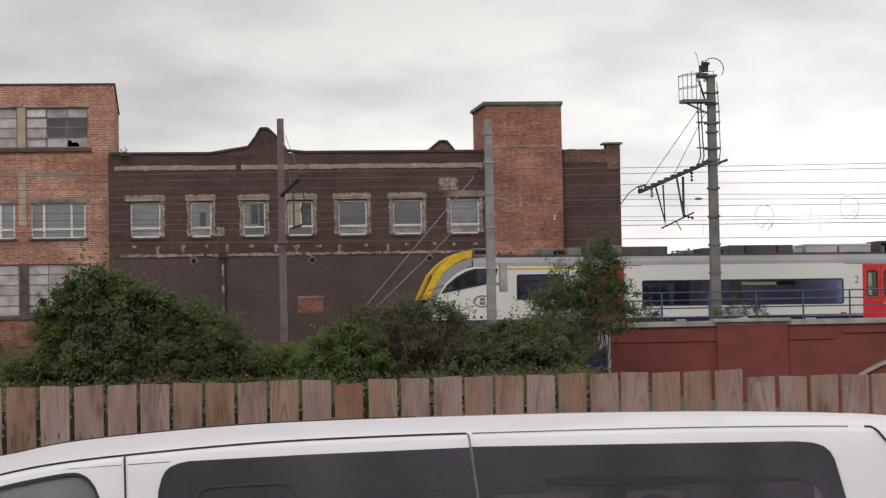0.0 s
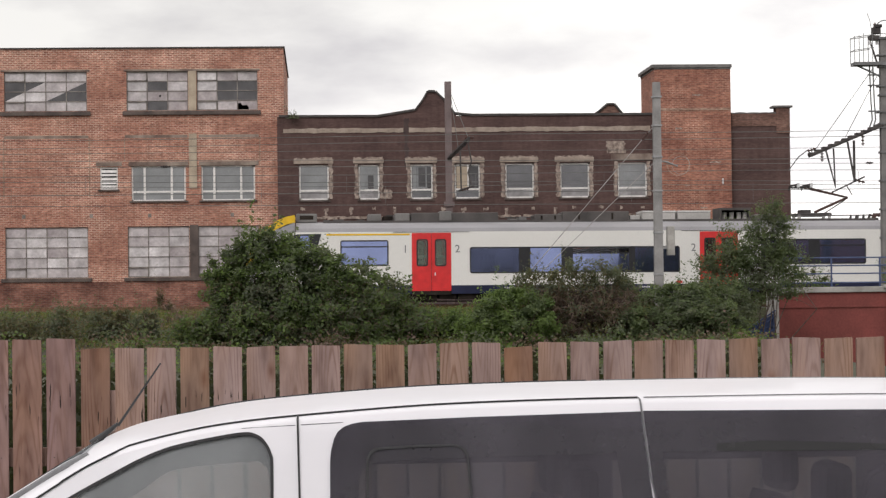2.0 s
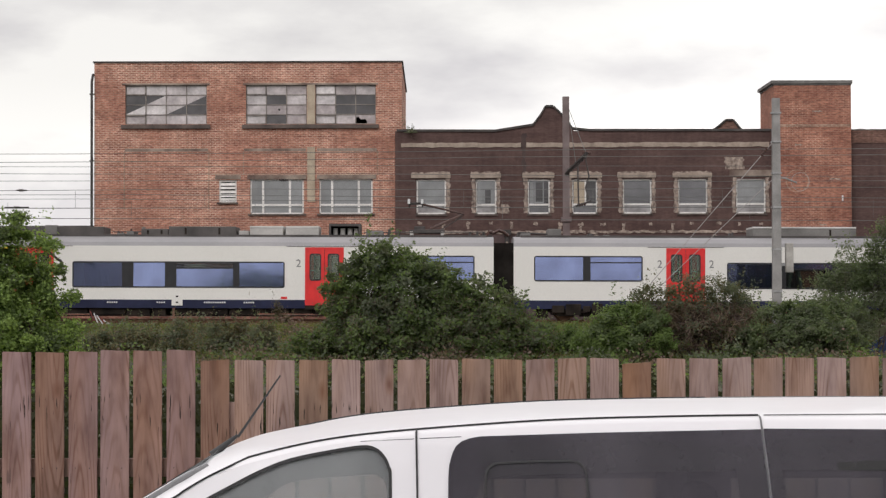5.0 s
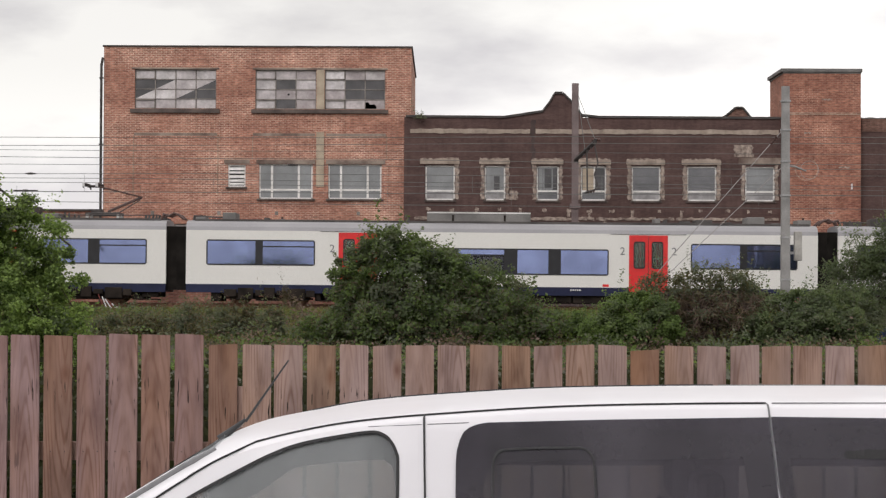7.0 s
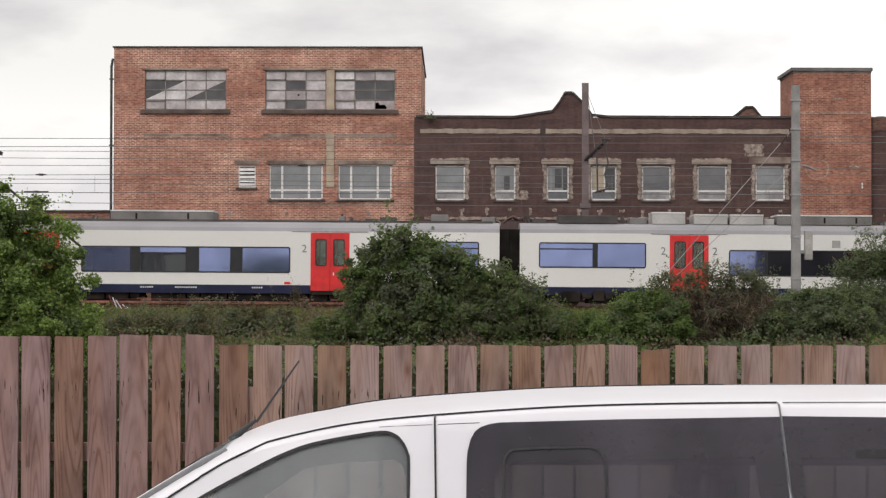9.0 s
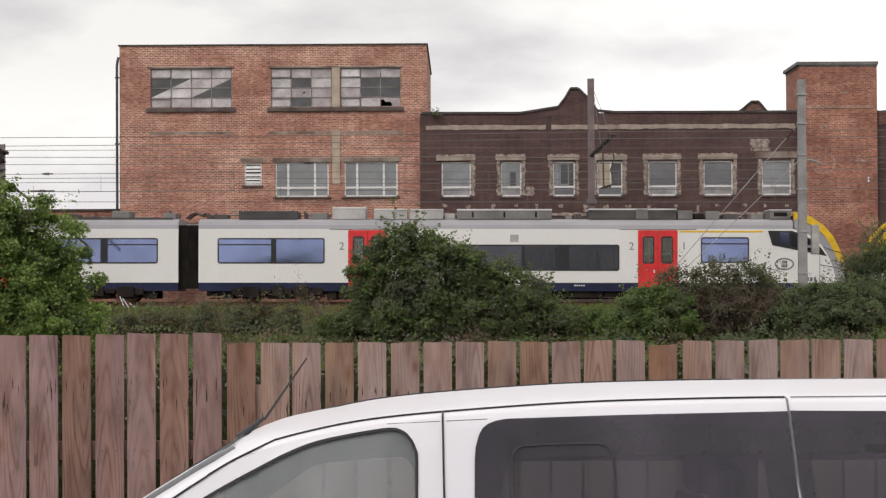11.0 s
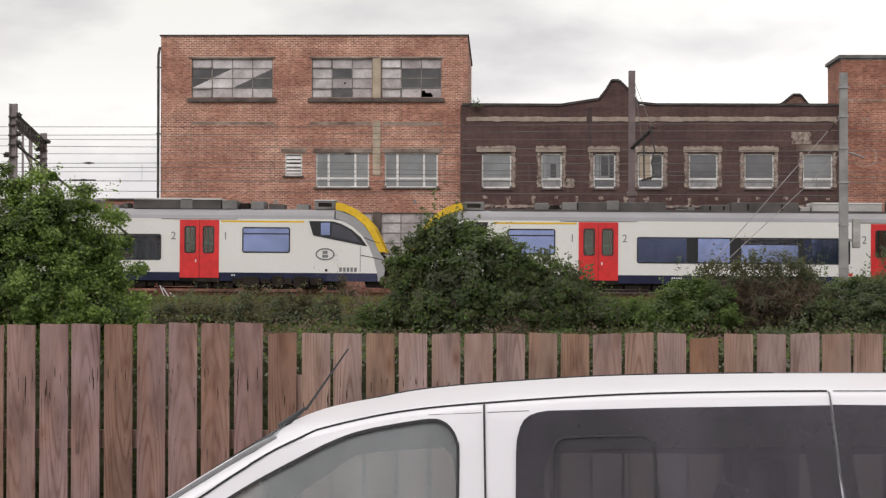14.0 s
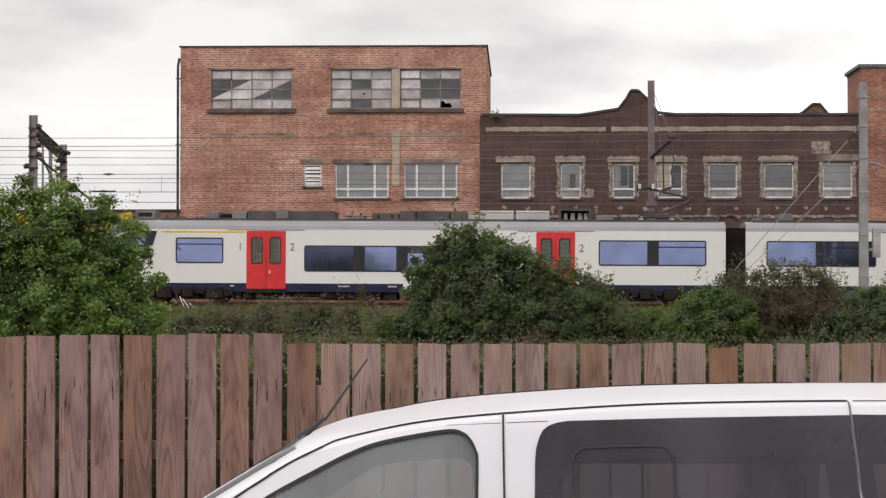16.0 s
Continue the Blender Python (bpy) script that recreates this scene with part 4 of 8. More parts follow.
def tower():
    t = thing("stair_tower", (0, 101.35, 1.4), "square stair tower of orange brick with a grey roof edge", "building")
    Z = lambda z: z - 1.4
    x0, x1 = 15.27, 18.74
    bm = bmesh.new()
    box(bm, x0, x1, 0, 4.2, -0.2, Z(12.2))
    part("wall", bm, M["brick_tower"], t)
    bm = bmesh.new()
    box(bm, x0 - 0.02, x1 + 0.02, -0.02, 4.22, Z(12.2), Z(12.27))
    box(bm, x0 - 0.12, x1 + 0.06, -0.08, 4.3, Z(12.27), Z(12.42), bevel=0.012)
    part("roof_edge", bm, M["coping_dark"], t, "dark grey concrete roof edge")
    bm = bmesh.new()
    box(bm, x0, x1, -0.02, 0.0, Z(10.33), Z(10.45))
    part("band", bm, M["brick_pale"], t)
    bm = bmesh.new()
    ring = [[(16.3 + (0.5 + e) * math.cos(a), y, Z(7.9) + (0.5 + e) * math.sin(a)) for e, y in ((-0.02, -0.001), (-0.02, -0.007), (0.02, -0.007), (0.02, -0.001))] for a in [2 * math.pi * i / 40 for i in range(41)]]
    part("faded_ring", loft(bm, ring, False), M["brick_pale"], t, "faded round mark on the bricks")
    rng = random.Random(8)
    for x, z, w in ((17.0, 11.0, 0.45), (16.2, 9.5, 0.3), (17.75, 7.95, 0.5), (17.3, 5.9, 0.3), (16.6, 6.9, 0.22)):
        part("pale_mark", jagged(x, x + w, Z(z), Z(z + 0.06), 0.025, 0.06, -0.006, 0.0, rng), M["plaster"], t)
    part("lamp_bracket", B(18.3, 18.36, -0.06, 0.0, Z(7.0), Z(7.25)), M["mark_white"], t)


tower()


def building_behind():
    # unseen block, added so that the right-hand train windows mirror something dark
    b = thing("unseen_reflected_block", (0, -26, 0), "unseen brick block added to darken window reflections", "building")
    part("wall", B(29, 64, -5, 4, -0.2, 8.6), M["brick_low"], b)
    part("roof", B(28.8, 64.2, -5.2, 4.2, 8.6, 8.85), M["roofing"], b)


building_behind()


def low_building():
    b = thing("low_building", (0, 110, 1.2), "low brick building with a grey flat roof beyond the tracks", "building")
    Z = lambda z: z - 1.2
    part("wall", cut_wall(-34, -15.6, -0.2, Z(6.2), 0, 0.4, [(-18.42, -17.04, Z(3.6), Z(4.95)), (-23, -21.5, Z(3.6), Z(4.95))]), M["brick_low"], b)
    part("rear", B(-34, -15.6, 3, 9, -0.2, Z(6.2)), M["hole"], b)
    part("roof", B(-34.1, -15.5, -0.08, 9.1, Z(6.2), Z(6.29)), M["roofing"], b)
    part("render_panel", B(-18.7, -16.7, -0.05, 0.0, Z(4.98), Z(5.95)), M["band"], b, "patch of pale render")
    part("lintel", B(-18.6, -16.9, -0.08, 0.1, Z(4.95), Z(5.1)), M["white_frame"], b)


low_building()


# ---- the red bridge wall with its railing ----
def bridge_wall():
    w = thing("bridge_wall", (0, 84, 0), "red painted bridge abutment with concrete coping", "wall", kind="structure")
    bm = bmesh.new()
    box(bm, 17.25, 46, 0, 0.7, -3, 2.06)
    box(bm, 21.35, 24.1, -0.16, 0, -3, 2.1)
    part("wall_body", bm, M["wall_red"], w)
    bm = bmesh.new()
    box(bm, 17.25, 21.3, -0.05, 0, 1.5, 1.56)
    box(bm, 24.15, 26, -0.05, 0, 1.5, 1.56)
    box(bm, 26.3, 29, -0.07, 0, 1.72, 1.8)
    part("ledge", bm, M["wall_red"], w)
    part("coping", B(17.12, 46, -0.1, 0.85, 2.06, 2.27, bevel=0.02), M["coping"], w, "grey concrete coping")
    part("pier_cap", B(21.2, 24.2, -0.28, 0.3, 2.2, 2.34, bevel=0.02), M["coping"], w)
    part("end_face", B(16.95, 17.25, 0.0, 0.9, -3, 2.12), M["coping"], w)
    # edge of the arch over the underpass
    bm = bmesh.new()
    for i in range(14):
        a, b = radians(130 - 6 * i), radians(130 - 6 * (i + 1))
        p = [(30.0 + r * math.cos(q), -5.0 + r * math.sin(q)) for r, q in ((6.0, a), (6.0, b), (5.86, b), (5.86, a))]
        prism(bm, p, -0.12, 0.05)
    part("arch_ring", bm, M["coping"], w, "grey stone arch ring")
    r = thing("bridge_railing", (0, 84.4, 2.27), "blue painted steel railing on the bridge wall", "railing")
    for i in range(16):
        x = 17.5 + 1.85 * i
        part("post", B(x - 0.03, x + 0.03, -0.03, 0.03, 0, 1.12, bevel=0.006), M["rail_blue"], r)
    for z in (0.16, 0.5, 0.8, 1.1):
        part("rail", rods([(17.5, 0, z), (45.2, 0, z)], 0.026), M["rail_blue"], r)


bridge_wall()


def stair_rail():
    s = thing("stair_railing", (15.2, 83.2, -0.3), "blue steel railing of stairs down the bank", "railing")
    for i in range(6):
        k = i / 5
        part("post", B(-0.04 + 1.7 * k, 0.02 + 1.7 * k, -0.03, 0.03, -0.2, 0.55 + 1.15 * k), M["stair_blue"], s)
    for d in (0, -0.22, -0.44, -0.66):
        part("rail", rods([(-0.5, 0, 0.25 + d), (1.75, 0, 1.72 + d)], 0.03), M["stair_blue"], s)
    part("side_panel", prism(bmesh.new(), [(-0.5, -0.45), (1.75, 1.0), (1.75, 1.66), (-0.5, 0.19)], 0.04, 0.07), M["stair_blue"], s, "deep blue steel side panel")
    part("stringer", prism(bmesh.new(), [(-0.5, -0.75), (1.75, 0.7), (1.75, 1.0), (-0.5, -0.45)], 0.1, 0.16), M["stair_blue"], s)


stair_rail()


# ---- masts and wires of the overhead line ----
def insulator(parent, p, q, n=4):
    p, q = Vector(p), Vector(q)
    bm = bmesh.new()
    rod(bm, p, q, 0.025)
    for i in range(n):
        k = (i + 0.5) / n
        c = p.lerp(q, k)
        d = (q - p).normalized() * 0.02
        rod(bm, c - d, c + d, 0.075, 0.05, n=10)
    part("insulator", bm, M["porcelain"], parent)


def mast_front():
    m = thing("overhead_line_mast", (13.03, 86, 1.4), "grey concrete line mast with guy wires and a box", "mast", "line masts")
    bm = bmesh.new()
    loft(bm, [[(-a, -a, z), (a, -a, z), (a, a, z), (-a, a, z)] for a, z in ((0.17, -0.3), (0.14, 8.8))])
    part("pole", bm, M["mast"], m)
    for z in (1.4, 3.0, 4.6, 5.9, 7.1, 8.2):
        part("band", B(-0.18, 0.18, -0.18, 0.18, z, z + 0.07), M["steel_grey"], m)
    part("cabinet", B(0.33, 0.62, -0.15, 0.15, 2.15, 3.27, bevel=0.03), M["coping"], m, "grey equipment box")
    part("cabinet_bracket", B(0.1, 0.34, -0.05, 0.05, 2.4, 2.5), M["steel_grey"], m)
    part("bracket", rods([(0.1, 0, 5.76), (0.35, 0.05, 5.75), (0.82, 0.2, 5.58)], 0.035), M["mast"], m)
    bm = bmesh.new()
    for i in range(20):
        a, b = radians(18 * i), radians(18 * (i + 1))
        rod(bm, (0.95 + 0.35 * math.cos(a), 0.2, 5.62 + 0.35 * math.sin(a)), (0.95 + 0.35 * math.cos(b), 0.2, 5.62 + 0.35 * math.sin(b)), 0.008, n=4)
    part("cable_loop", bm, M["guy"], m)
    part("guy_wire", rods([(-0.1, -0.1, 7.15), (-5.6, -0.6, 0.9)], 0.015), M["guy"], m)
    part("guy_wire", rods([(-0.1, -0.1, 5.75), (-5.6, -0.6, 0.6)], 0.013), M["guy"], m)
    insulator(m, (-0.35, -0.12, 6.87), (-0.6, -0.15, 6.58))


def mast_rear():
    m = thing("overhead_line_mast", (5.69, 97.5, 1.3), "brownish steel line mast behind the tracks", "mast", "line masts")
    bm = bmesh.new()
    box(bm, -0.14, 0.14, -0.14, -0.11, -0.2, 10.05)
    box(bm, -0.14, 0.14, 0.11, 0.14, -0.2, 10.05)
    box(bm, -0.10, 0.10, -0.11, 0.11, -0.2, 10.04)
    part("pole", bm, M["mast_brown"], m)
    part("base_block", B(-0.22, 0.22, -0.22, 0.22, 4.65, 4.85), M["mast_brown"], m)
    bm = rods([(0.0, -0.1, 6.72), (0.36, -1.0, 7.05), (0.74, -2.0, 7.42)], 0.085)
    for k in range(6):
        rod(bm, (0.06 + 0.13 * k, -0.2 - 0.36 * k, 6.66 + 0.12 * k), (0.10 + 0.13 * k, -0.25 - 0.36 * k, 6.92 + 0.12 * k), 0.06)
    part("cantilever", bm, M["steel_dark"], m, "dark stepped cantilever arm")
    insulator(m, (0.6, -1.8, 7.5), (0.95, -2.1, 7.46))
    part("steady_arm", rods([(0.42, -1.3, 7.0), (0.45, -1.3, 5.35), (0.36, -1.3, 5.22)], 0.035), M["steel_dark"], m)
    part("steady_arm", rods([(0.70, -2.0, 7.3), (0.85, -2.0, 6.5), (0.70, -2.0, 6.0), (0.84, -2.0, 5.5)], 0.03), M["steel_dark"], m)
    part("steady_arm", rods([(0.3, -1.6, 5.25), (0.6, -1.7, 5.35), (0.95, -1.8, 5.45)], 0.03), M["steel_dark"], m)
    insulator(m, (0.45, -1.3, 5.3), (0.75, -1.6, 5.35), 3)
    part("stay_wire", rods([(0.1, 0, 9.6), (0.74, -2.0, 7.45)], 0.012), M["wire"], m)
    part("stay_wire", rods([(0.1, 0, 9.6), (0.36, -1.0, 7.1)], 0.012), M["wire"], m)


def mast_signal():
    m = thing("overhead_line_mast", (21.87, 86, 1.4), "tall grey line mast with a caged platform and slanting bracket", "mast", "line masts")
    bm = bmesh.new()
    loft(bm, [[(-a, -a, z), (a, -a, z), (a, a, z), (-a, a, z)] for a, z in ((0.19, 0.0), (0.14, 10.4))])
    part("pole", bm, M["mast_sooty"], m)
    for i in range(9):
        z = 1.6 + 1.1 * i
        part("band", B(-0.21, 0.21, -0.21, 0.21, z, z + 0.08), M["steel_mid"], m)
    # lifting cage platform
    bm = bmesh.new()
    box(bm, -1.2, 0.1, -0.35, 0.35, 9.38, 9.5)
    part("platform", bm, M["steel_mid"], m)
    for x in (-1.2, -0.85, -0.5):
        for y in (-0.35, 0.35):
            part("cage_post", rod(bmesh.new(), (x, y, 9.5), (x, y, 10.5 if x < -1 else 10.6), 0.014), M["steel_mid"], m)
    for z in (9.95, 10.45):
        for y in (-0.35, 0.35):
            part("cage_rail", rod(bmesh.new(), (-1.2, y, z), (-0.45, y, z + 0.1), 0.014), M["steel_mid"], m)
        part("cage_rail", rod(bmesh.new(), (-1.2, -0.35, z), (-1.2, 0.35, z), 0.014), M["steel_mid"], m)
    part("strut", rods([(-1.0, 0, 9.38), (-0.1, 0, 8.95)], 0.035), M["steel_mid"], m)
    # switch gear on top
    bm = bmesh.new()
    box(bm, -0.55, -0.15, -0.15, 0.15, 10.35, 10.55, bevel=0.03)
    box(bm, -0.45, -0.1, -0.1, 0.1, 10.6, 10.85, bevel=0.03)
    box(bm, -0.35, -0.05, -0.12, 0.12, 10.85, 10.98, bevel=0.03)
    rod(bm, (-0.5, 0, 10.3), (-0.25, 0, 9.5), 0.04)
    part("switch_gear", bm, M["steel_dark"], m)
    insulator(m, (-0.4, 0, 10.5), (-0.3, 0, 11.05))
    bm = bmesh.new()
    c = []
    for i in range(15):
        a = radians(200 - 17 * i)
        c.append((0.1 + 0.42 * math.cos(a), 0, 10.72 + 0.42 * math.sin(a)))
    part("cable_loop", rods(c, 0.02, 5), M["wire"], m)
    part("antenna_wire", rods([(-0.6, 0, 11.4), (-0.5, 0, 11.1), (-0.45, 0, 10.8)], 0.01, 4), M["wire"], m)
    for x in (-0.52, -0.24):
        part("insulator", rods([(x, 0, 10.2), (x, 0, 10.28), (x, 0, 10.36)], 0.06, 8), M["mark_white"], m, "white insulator under the switch gear")
    part("pole_cap", rods([(-0.1, 0, 10.4), (-0.1, 0, 10.62), (0.12, 0, 10.62), (0.12, 0, 10.4)], 0.012, 4), M["steel_mid"], m)
    for z in (8.55, 7.55, 6.95, 9.75):
        part("clamp", B(-0.27, 0.27, -0.2, 0.2, z, z + 0.06, bevel=0.01), M["steel_mid"], m)
    # cables down the side
    for x, e in ((-0.55, 6.95), (-0.42, 6.9)):
        part("cable", rods([(x, 0, 9.4), (x + 0.04, 0, 8.0), (x + 0.08, 0, 7.3), (x - 0.05, 0, e)], 0.028, 5), M["wire"], m)
    part("cable", rods([(0.24, 0, 10.2), (0.3, 0, 9.0), (0.32, 0, 7.5), (0.25, 0, 7.0)], 0.02, 5), M["wire"], m)
    for z in (7.6, 8.6, 9.0):
        part("cable_bracket", B(-0.62, 0.34, -0.05, 0.05, z, z + 0.05), M["steel_mid"], m)
    # slanting bracket with hangers
    bm = bmesh.new()
    for y in (-0.15, 0.15):
        rod(bm, (-0.1, y, 7.08), (-2.95, y, 5.92), 0.065)
    for k in range(11):
        t = k / 10
        box(bm, -0.3 - 2.6 * t - 0.06, -0.3 - 2.6 * t + 0.06, -0.2, 0.2, 7.02 - 1.06 * t - 0.02, 7.02 - 1.06 * t + 0.09)
    rod(bm, (-0.1, 0, 6.9), (0.6, 0, 7.15), 0.05)
    part("bracket_arm", bm, M["steel_dark"], m, "dark slanting bracket arm")
    part("stay_wire", rods([(-0.4, 0, 9.3), (-2.75, 0, 6.1)], 0.013, 4), M["wire"], m)
    part("stay_wire", rods([(-0.25, 0, 9.0), (-1.55, 0, 6.6)], 0.013, 4), M["wire"], m)
    bm = rods([(-2.3, 0, 6.15), (-1.95, 0, 4.75), (-2.0, 0, 6.2)], 0.035)
    rod(bm, (-1.45, 0, 6.45), (-1.2, 0, 4.95), 0.04)
    rod(bm, (-1.2, 0, 6.5), (-1.2, 0, 4.95), 0.05)
    rod(bm, (-2.1, 0, 4.5), (-0.8, 0, 5.1), 0.03)
    rod(bm, (-1.5, 0, 4.75), (-1.3, 0, 4.4), 0.02)
    part("hanger", bm, M["steel_dark"], m)
    insulator(m, (-2.45, 0, 6.05), (-2.45, 0, 5.7), 3)
    insulator(m, (-0.85, 0, 6.7), (-0.85, 0, 6.3), 3)
    insulator(m, (-1.2, 0, 4.98), (-0.8, 0, 4.88), 3)
    insulator(m, (-3.0, 0, 6.1), (-2.7, 0, 6.2), 3)
    part("jumper_wire", rods([(-3.0, 0, 6.15), (-3.3, 0.3, 5.9), (-3.6, 0.8, 5.4)], 0.02, 4), M["wire"], m)


def gantry():
    g = thing("line_gantry", (-19.5, 85, 1.4), "mauve and dark steel gantry with insulators spanning the tracks", "gantry", "line masts")
    rng = random.Random(17)
    for x, y, h in ((1.1, 0, 7.55), (-1.2, 17, 7.55)):
        bm = bmesh.new()
        box(bm, x - 0.14, x - 0.11, y - 0.14, y + 0.14, -0.3, h)
        box(bm, x + 0.11, x + 0.14, y - 0.14, y + 0.14, -0.3, h)
        box(bm, x - 0.11, x + 0.11, y - 0.03, y + 0.03, -0.3, h)
        part("post", bm, M["mast_mauve"], g)
        for z in (7.05, 6.75, 6.35, 6.0, 5.55) if y == 0 else (7.1, 6.75, 6.4, 6.1, 5.6):
            s = rng.choice((-1, 1))
            part("clamp", B(x - 0.165, x + 0.165, y - 0.17, y + 0.17, z - 0.03, z + 0.03, bevel=0.01), M["steel_dark"], g)
            bm = bmesh.new()
            for q in range(3):
                rod(bm, (x + s * (0.15 + 0.06 * q), y - 0.1, z + 0.06), (x + s * (0.18 + 0.06 * q), y - 0.1, z + 0.07), 0.11, n=10)
            rod(bm, (x + s * 0.12, y - 0.1, z + 0.06), (x + s * 0.36, y - 0.1, z + 0.08), 0.03)
            part("insulator", bm, M["steel_dark"], g)
    for z in (7.2, 6.84):
        part("beam", rods([(1.1, 0, z), (-1.2, 17, z)], 0.13, 4), M["steel_dark"], g)
    bm = bmesh.new()
    for i in range(22):
        a, b = i / 22, (i + 1) / 22
        za, zb = (7.2, 6.84) if i % 2 else (6.84, 7.2)
        rod(bm, (1.1 - 2.3 * a, 17 * a, za), (1.1 - 2.3 * b, 17 * b, zb), 0.07)
    part("lattice", bm, M["steel_dark"], g)
    for k, e, lump in ((0.28, 3.8, 4.0), (0.5, 3.9, 4.3), (0.56, 3.9, 4.3)):
        x, y = 1.1 - 2.3 * k, 17 * k
        part("hanger", rods([(x, y, 6.9), (x, y, e)], 0.045), M["mast_mauve"], g)
        bm = bmesh.new()
        for q in range(4):
            rod(bm, (x, y, lump + 0.13 * q), (x, y, lump + 0.13 * q + 0.05), 0.13, 0.07, n=10)
        part("insulator", bm, M["steel_dark"], g)
    part("brace", rods([(0.7, 3.0, 6.3), (-1.1, 16.6, 5.0)], 0.05), M["mast_mauve"], g)
    part("stay", rods([(1.2, 0, 6.0), (5.2, 2, 2.6)], 0.045), M["steel_dark"], g)


mast_front()
mast_rear()
mast_signal()
gantry()


def wires():
    """Contact, carrying and feeder wires along the line, a little slack between masts; y, height at the left, at the right."""
    rows = [(88.5, 8.09, 8.73, 0.012), (88.5, 7.67, 8.6, 0.012), (98.0, 8.52, 8.34, 0.011), (93.0, 8.17, 7.34, 0.012), (93.0, 7.73, 7.27, 0.011), (92.5, 7.12, 7.15, 0.012),
            (96.8, 7.5, 6.6, 0.012), (96.8, 7.24, 6.5, 0.011), (92.5, 6.45, 6.28, 0.016), (96.8, 6.41, 5.69, 0.014)]
    for i, (y, a, b, r) in enumerate(rows):
        pts = []
        for k in range(57):
            x = -70 + 2.5 * k
            t = (x + 70) / 140
            sag = -0.05 * math.sin(math.pi * (((x + 20 + 3 * i) / 26) % 1)) if i not in (8, 9) else -0.02
            pts.append((x, y, a + (b - a) * t + sag))
        c = part("overhead_wire", rods(pts, r, 5), M["wire"])
        tagged(c, "dark overhead line wire strung along the tracks", "wire", "overhead wires")
    for y, hi, lo in ((92.5, 7.1, 6.38), (96.8, 6.85, 6.06)):
        for k in range(22):
            x = -52 + 5.3 * k + (y - 92) * 0.4
            d = part("dropper", rods([(x, y, lo), (x, y, hi - 0.05)], 0.006, 4), M["wire"])
            tagged(d, "thin dropper wire between contact and carrying wire", "wire", "droppers")
    for x, y, z, w in ((-16.9, 92.5, 7.1, 0.22), (-17.1, 92.5, 6.4, 0.5), (-6.2, 93.0, 7.52, 0.2), (23.0, 93.0, 7.42, 0.16)):
        bm = bmesh.new()
        rod(bm, (x - w, y, z), (x + w, y, z), 0.028)
        for q in range(3):
            rod(bm, (x - 0.1 + 0.07 * q, y, z), (x - 0.06 + 0.07 * q, y, z), 0.06, 0.045, n=10)
        tagged(part("line_insulator", bm, M["steel_dark"]), "dark ribbed insulator set into an overhead wire", "insulator", "line insulators")
    for x, z in ((25.7, 6.6), (29.4, 6.95)):
        c = []
        for i in range(17):
            a = radians(-70 + 20 * i)
            c.append((x + 0.42 * math.cos(a), 92.5, z + 0.5 * math.sin(a)))
        c += [(x + 0.2, 92.5, z - 0.1), (x + 0.35, 92.5, z - 0.35), (x + 0.1, 92.5, z - 0.6)]
        tagged(part("jumper_loop", rods(c, 0.009, 4), M["wire"]), "looped jumper cable hanging on the wires", "wire", "jumper loops")


wires()


# ---- plants ----
def leaf_mesh(name, pts, size, mat, rng, parent, flat=0.9, label="", long=1.6, upright=0.0, facing=None):
    """Many small pointed leaves, one quad folded each, at the given places."""
    n = len(pts)
    u = rng.normal(size=(n, 3))
    u[:, 2] = u[:, 2] * 0.7 + upright
    u /= np.linalg.norm(u, axis=1)[:, None]
    w = rng.normal(size=(n, 3))
    w[:, 2] += flat
    if facing is not None:
        w += facing
    v = np.cross(u, w)
    v /= np.linalg.norm(v, axis=1)[:, None] + 1e-9
    s = size * rng.uniform(0.6, 1.35, size=(n, 1))
    a, b = u * s * long * 0.5, v * s * 0.5
    verts = np.stack([pts - a, pts + b - a * 0.1, pts + a, pts - b - a * 0.1], axis=1).reshape(-1, 3)
    me = bpy.data.meshes.new(name)
    me.vertices.add(4 * n)
    me.vertices.foreach_set("co", verts.ravel().astype(np.float32))
    me.loops.add(4 * n)
    me.loops.foreach_set("vertex_index", np.arange(4 * n, dtype=np.int32))
    me.polygons.add(n)
    me.polygons.foreach_set("loop_start", np.arange(0, 4 * n, 4, dtype=np.int32))
    me.polygons.foreach_set("loop_total", np.full(n, 4, dtype=np.int32))
    me.update()
    me.validate()
    me.materials.append(mat)
    ob = new(name, me)
    ob.parent = parent
    if label:
        ob["label"] = label
    return ob


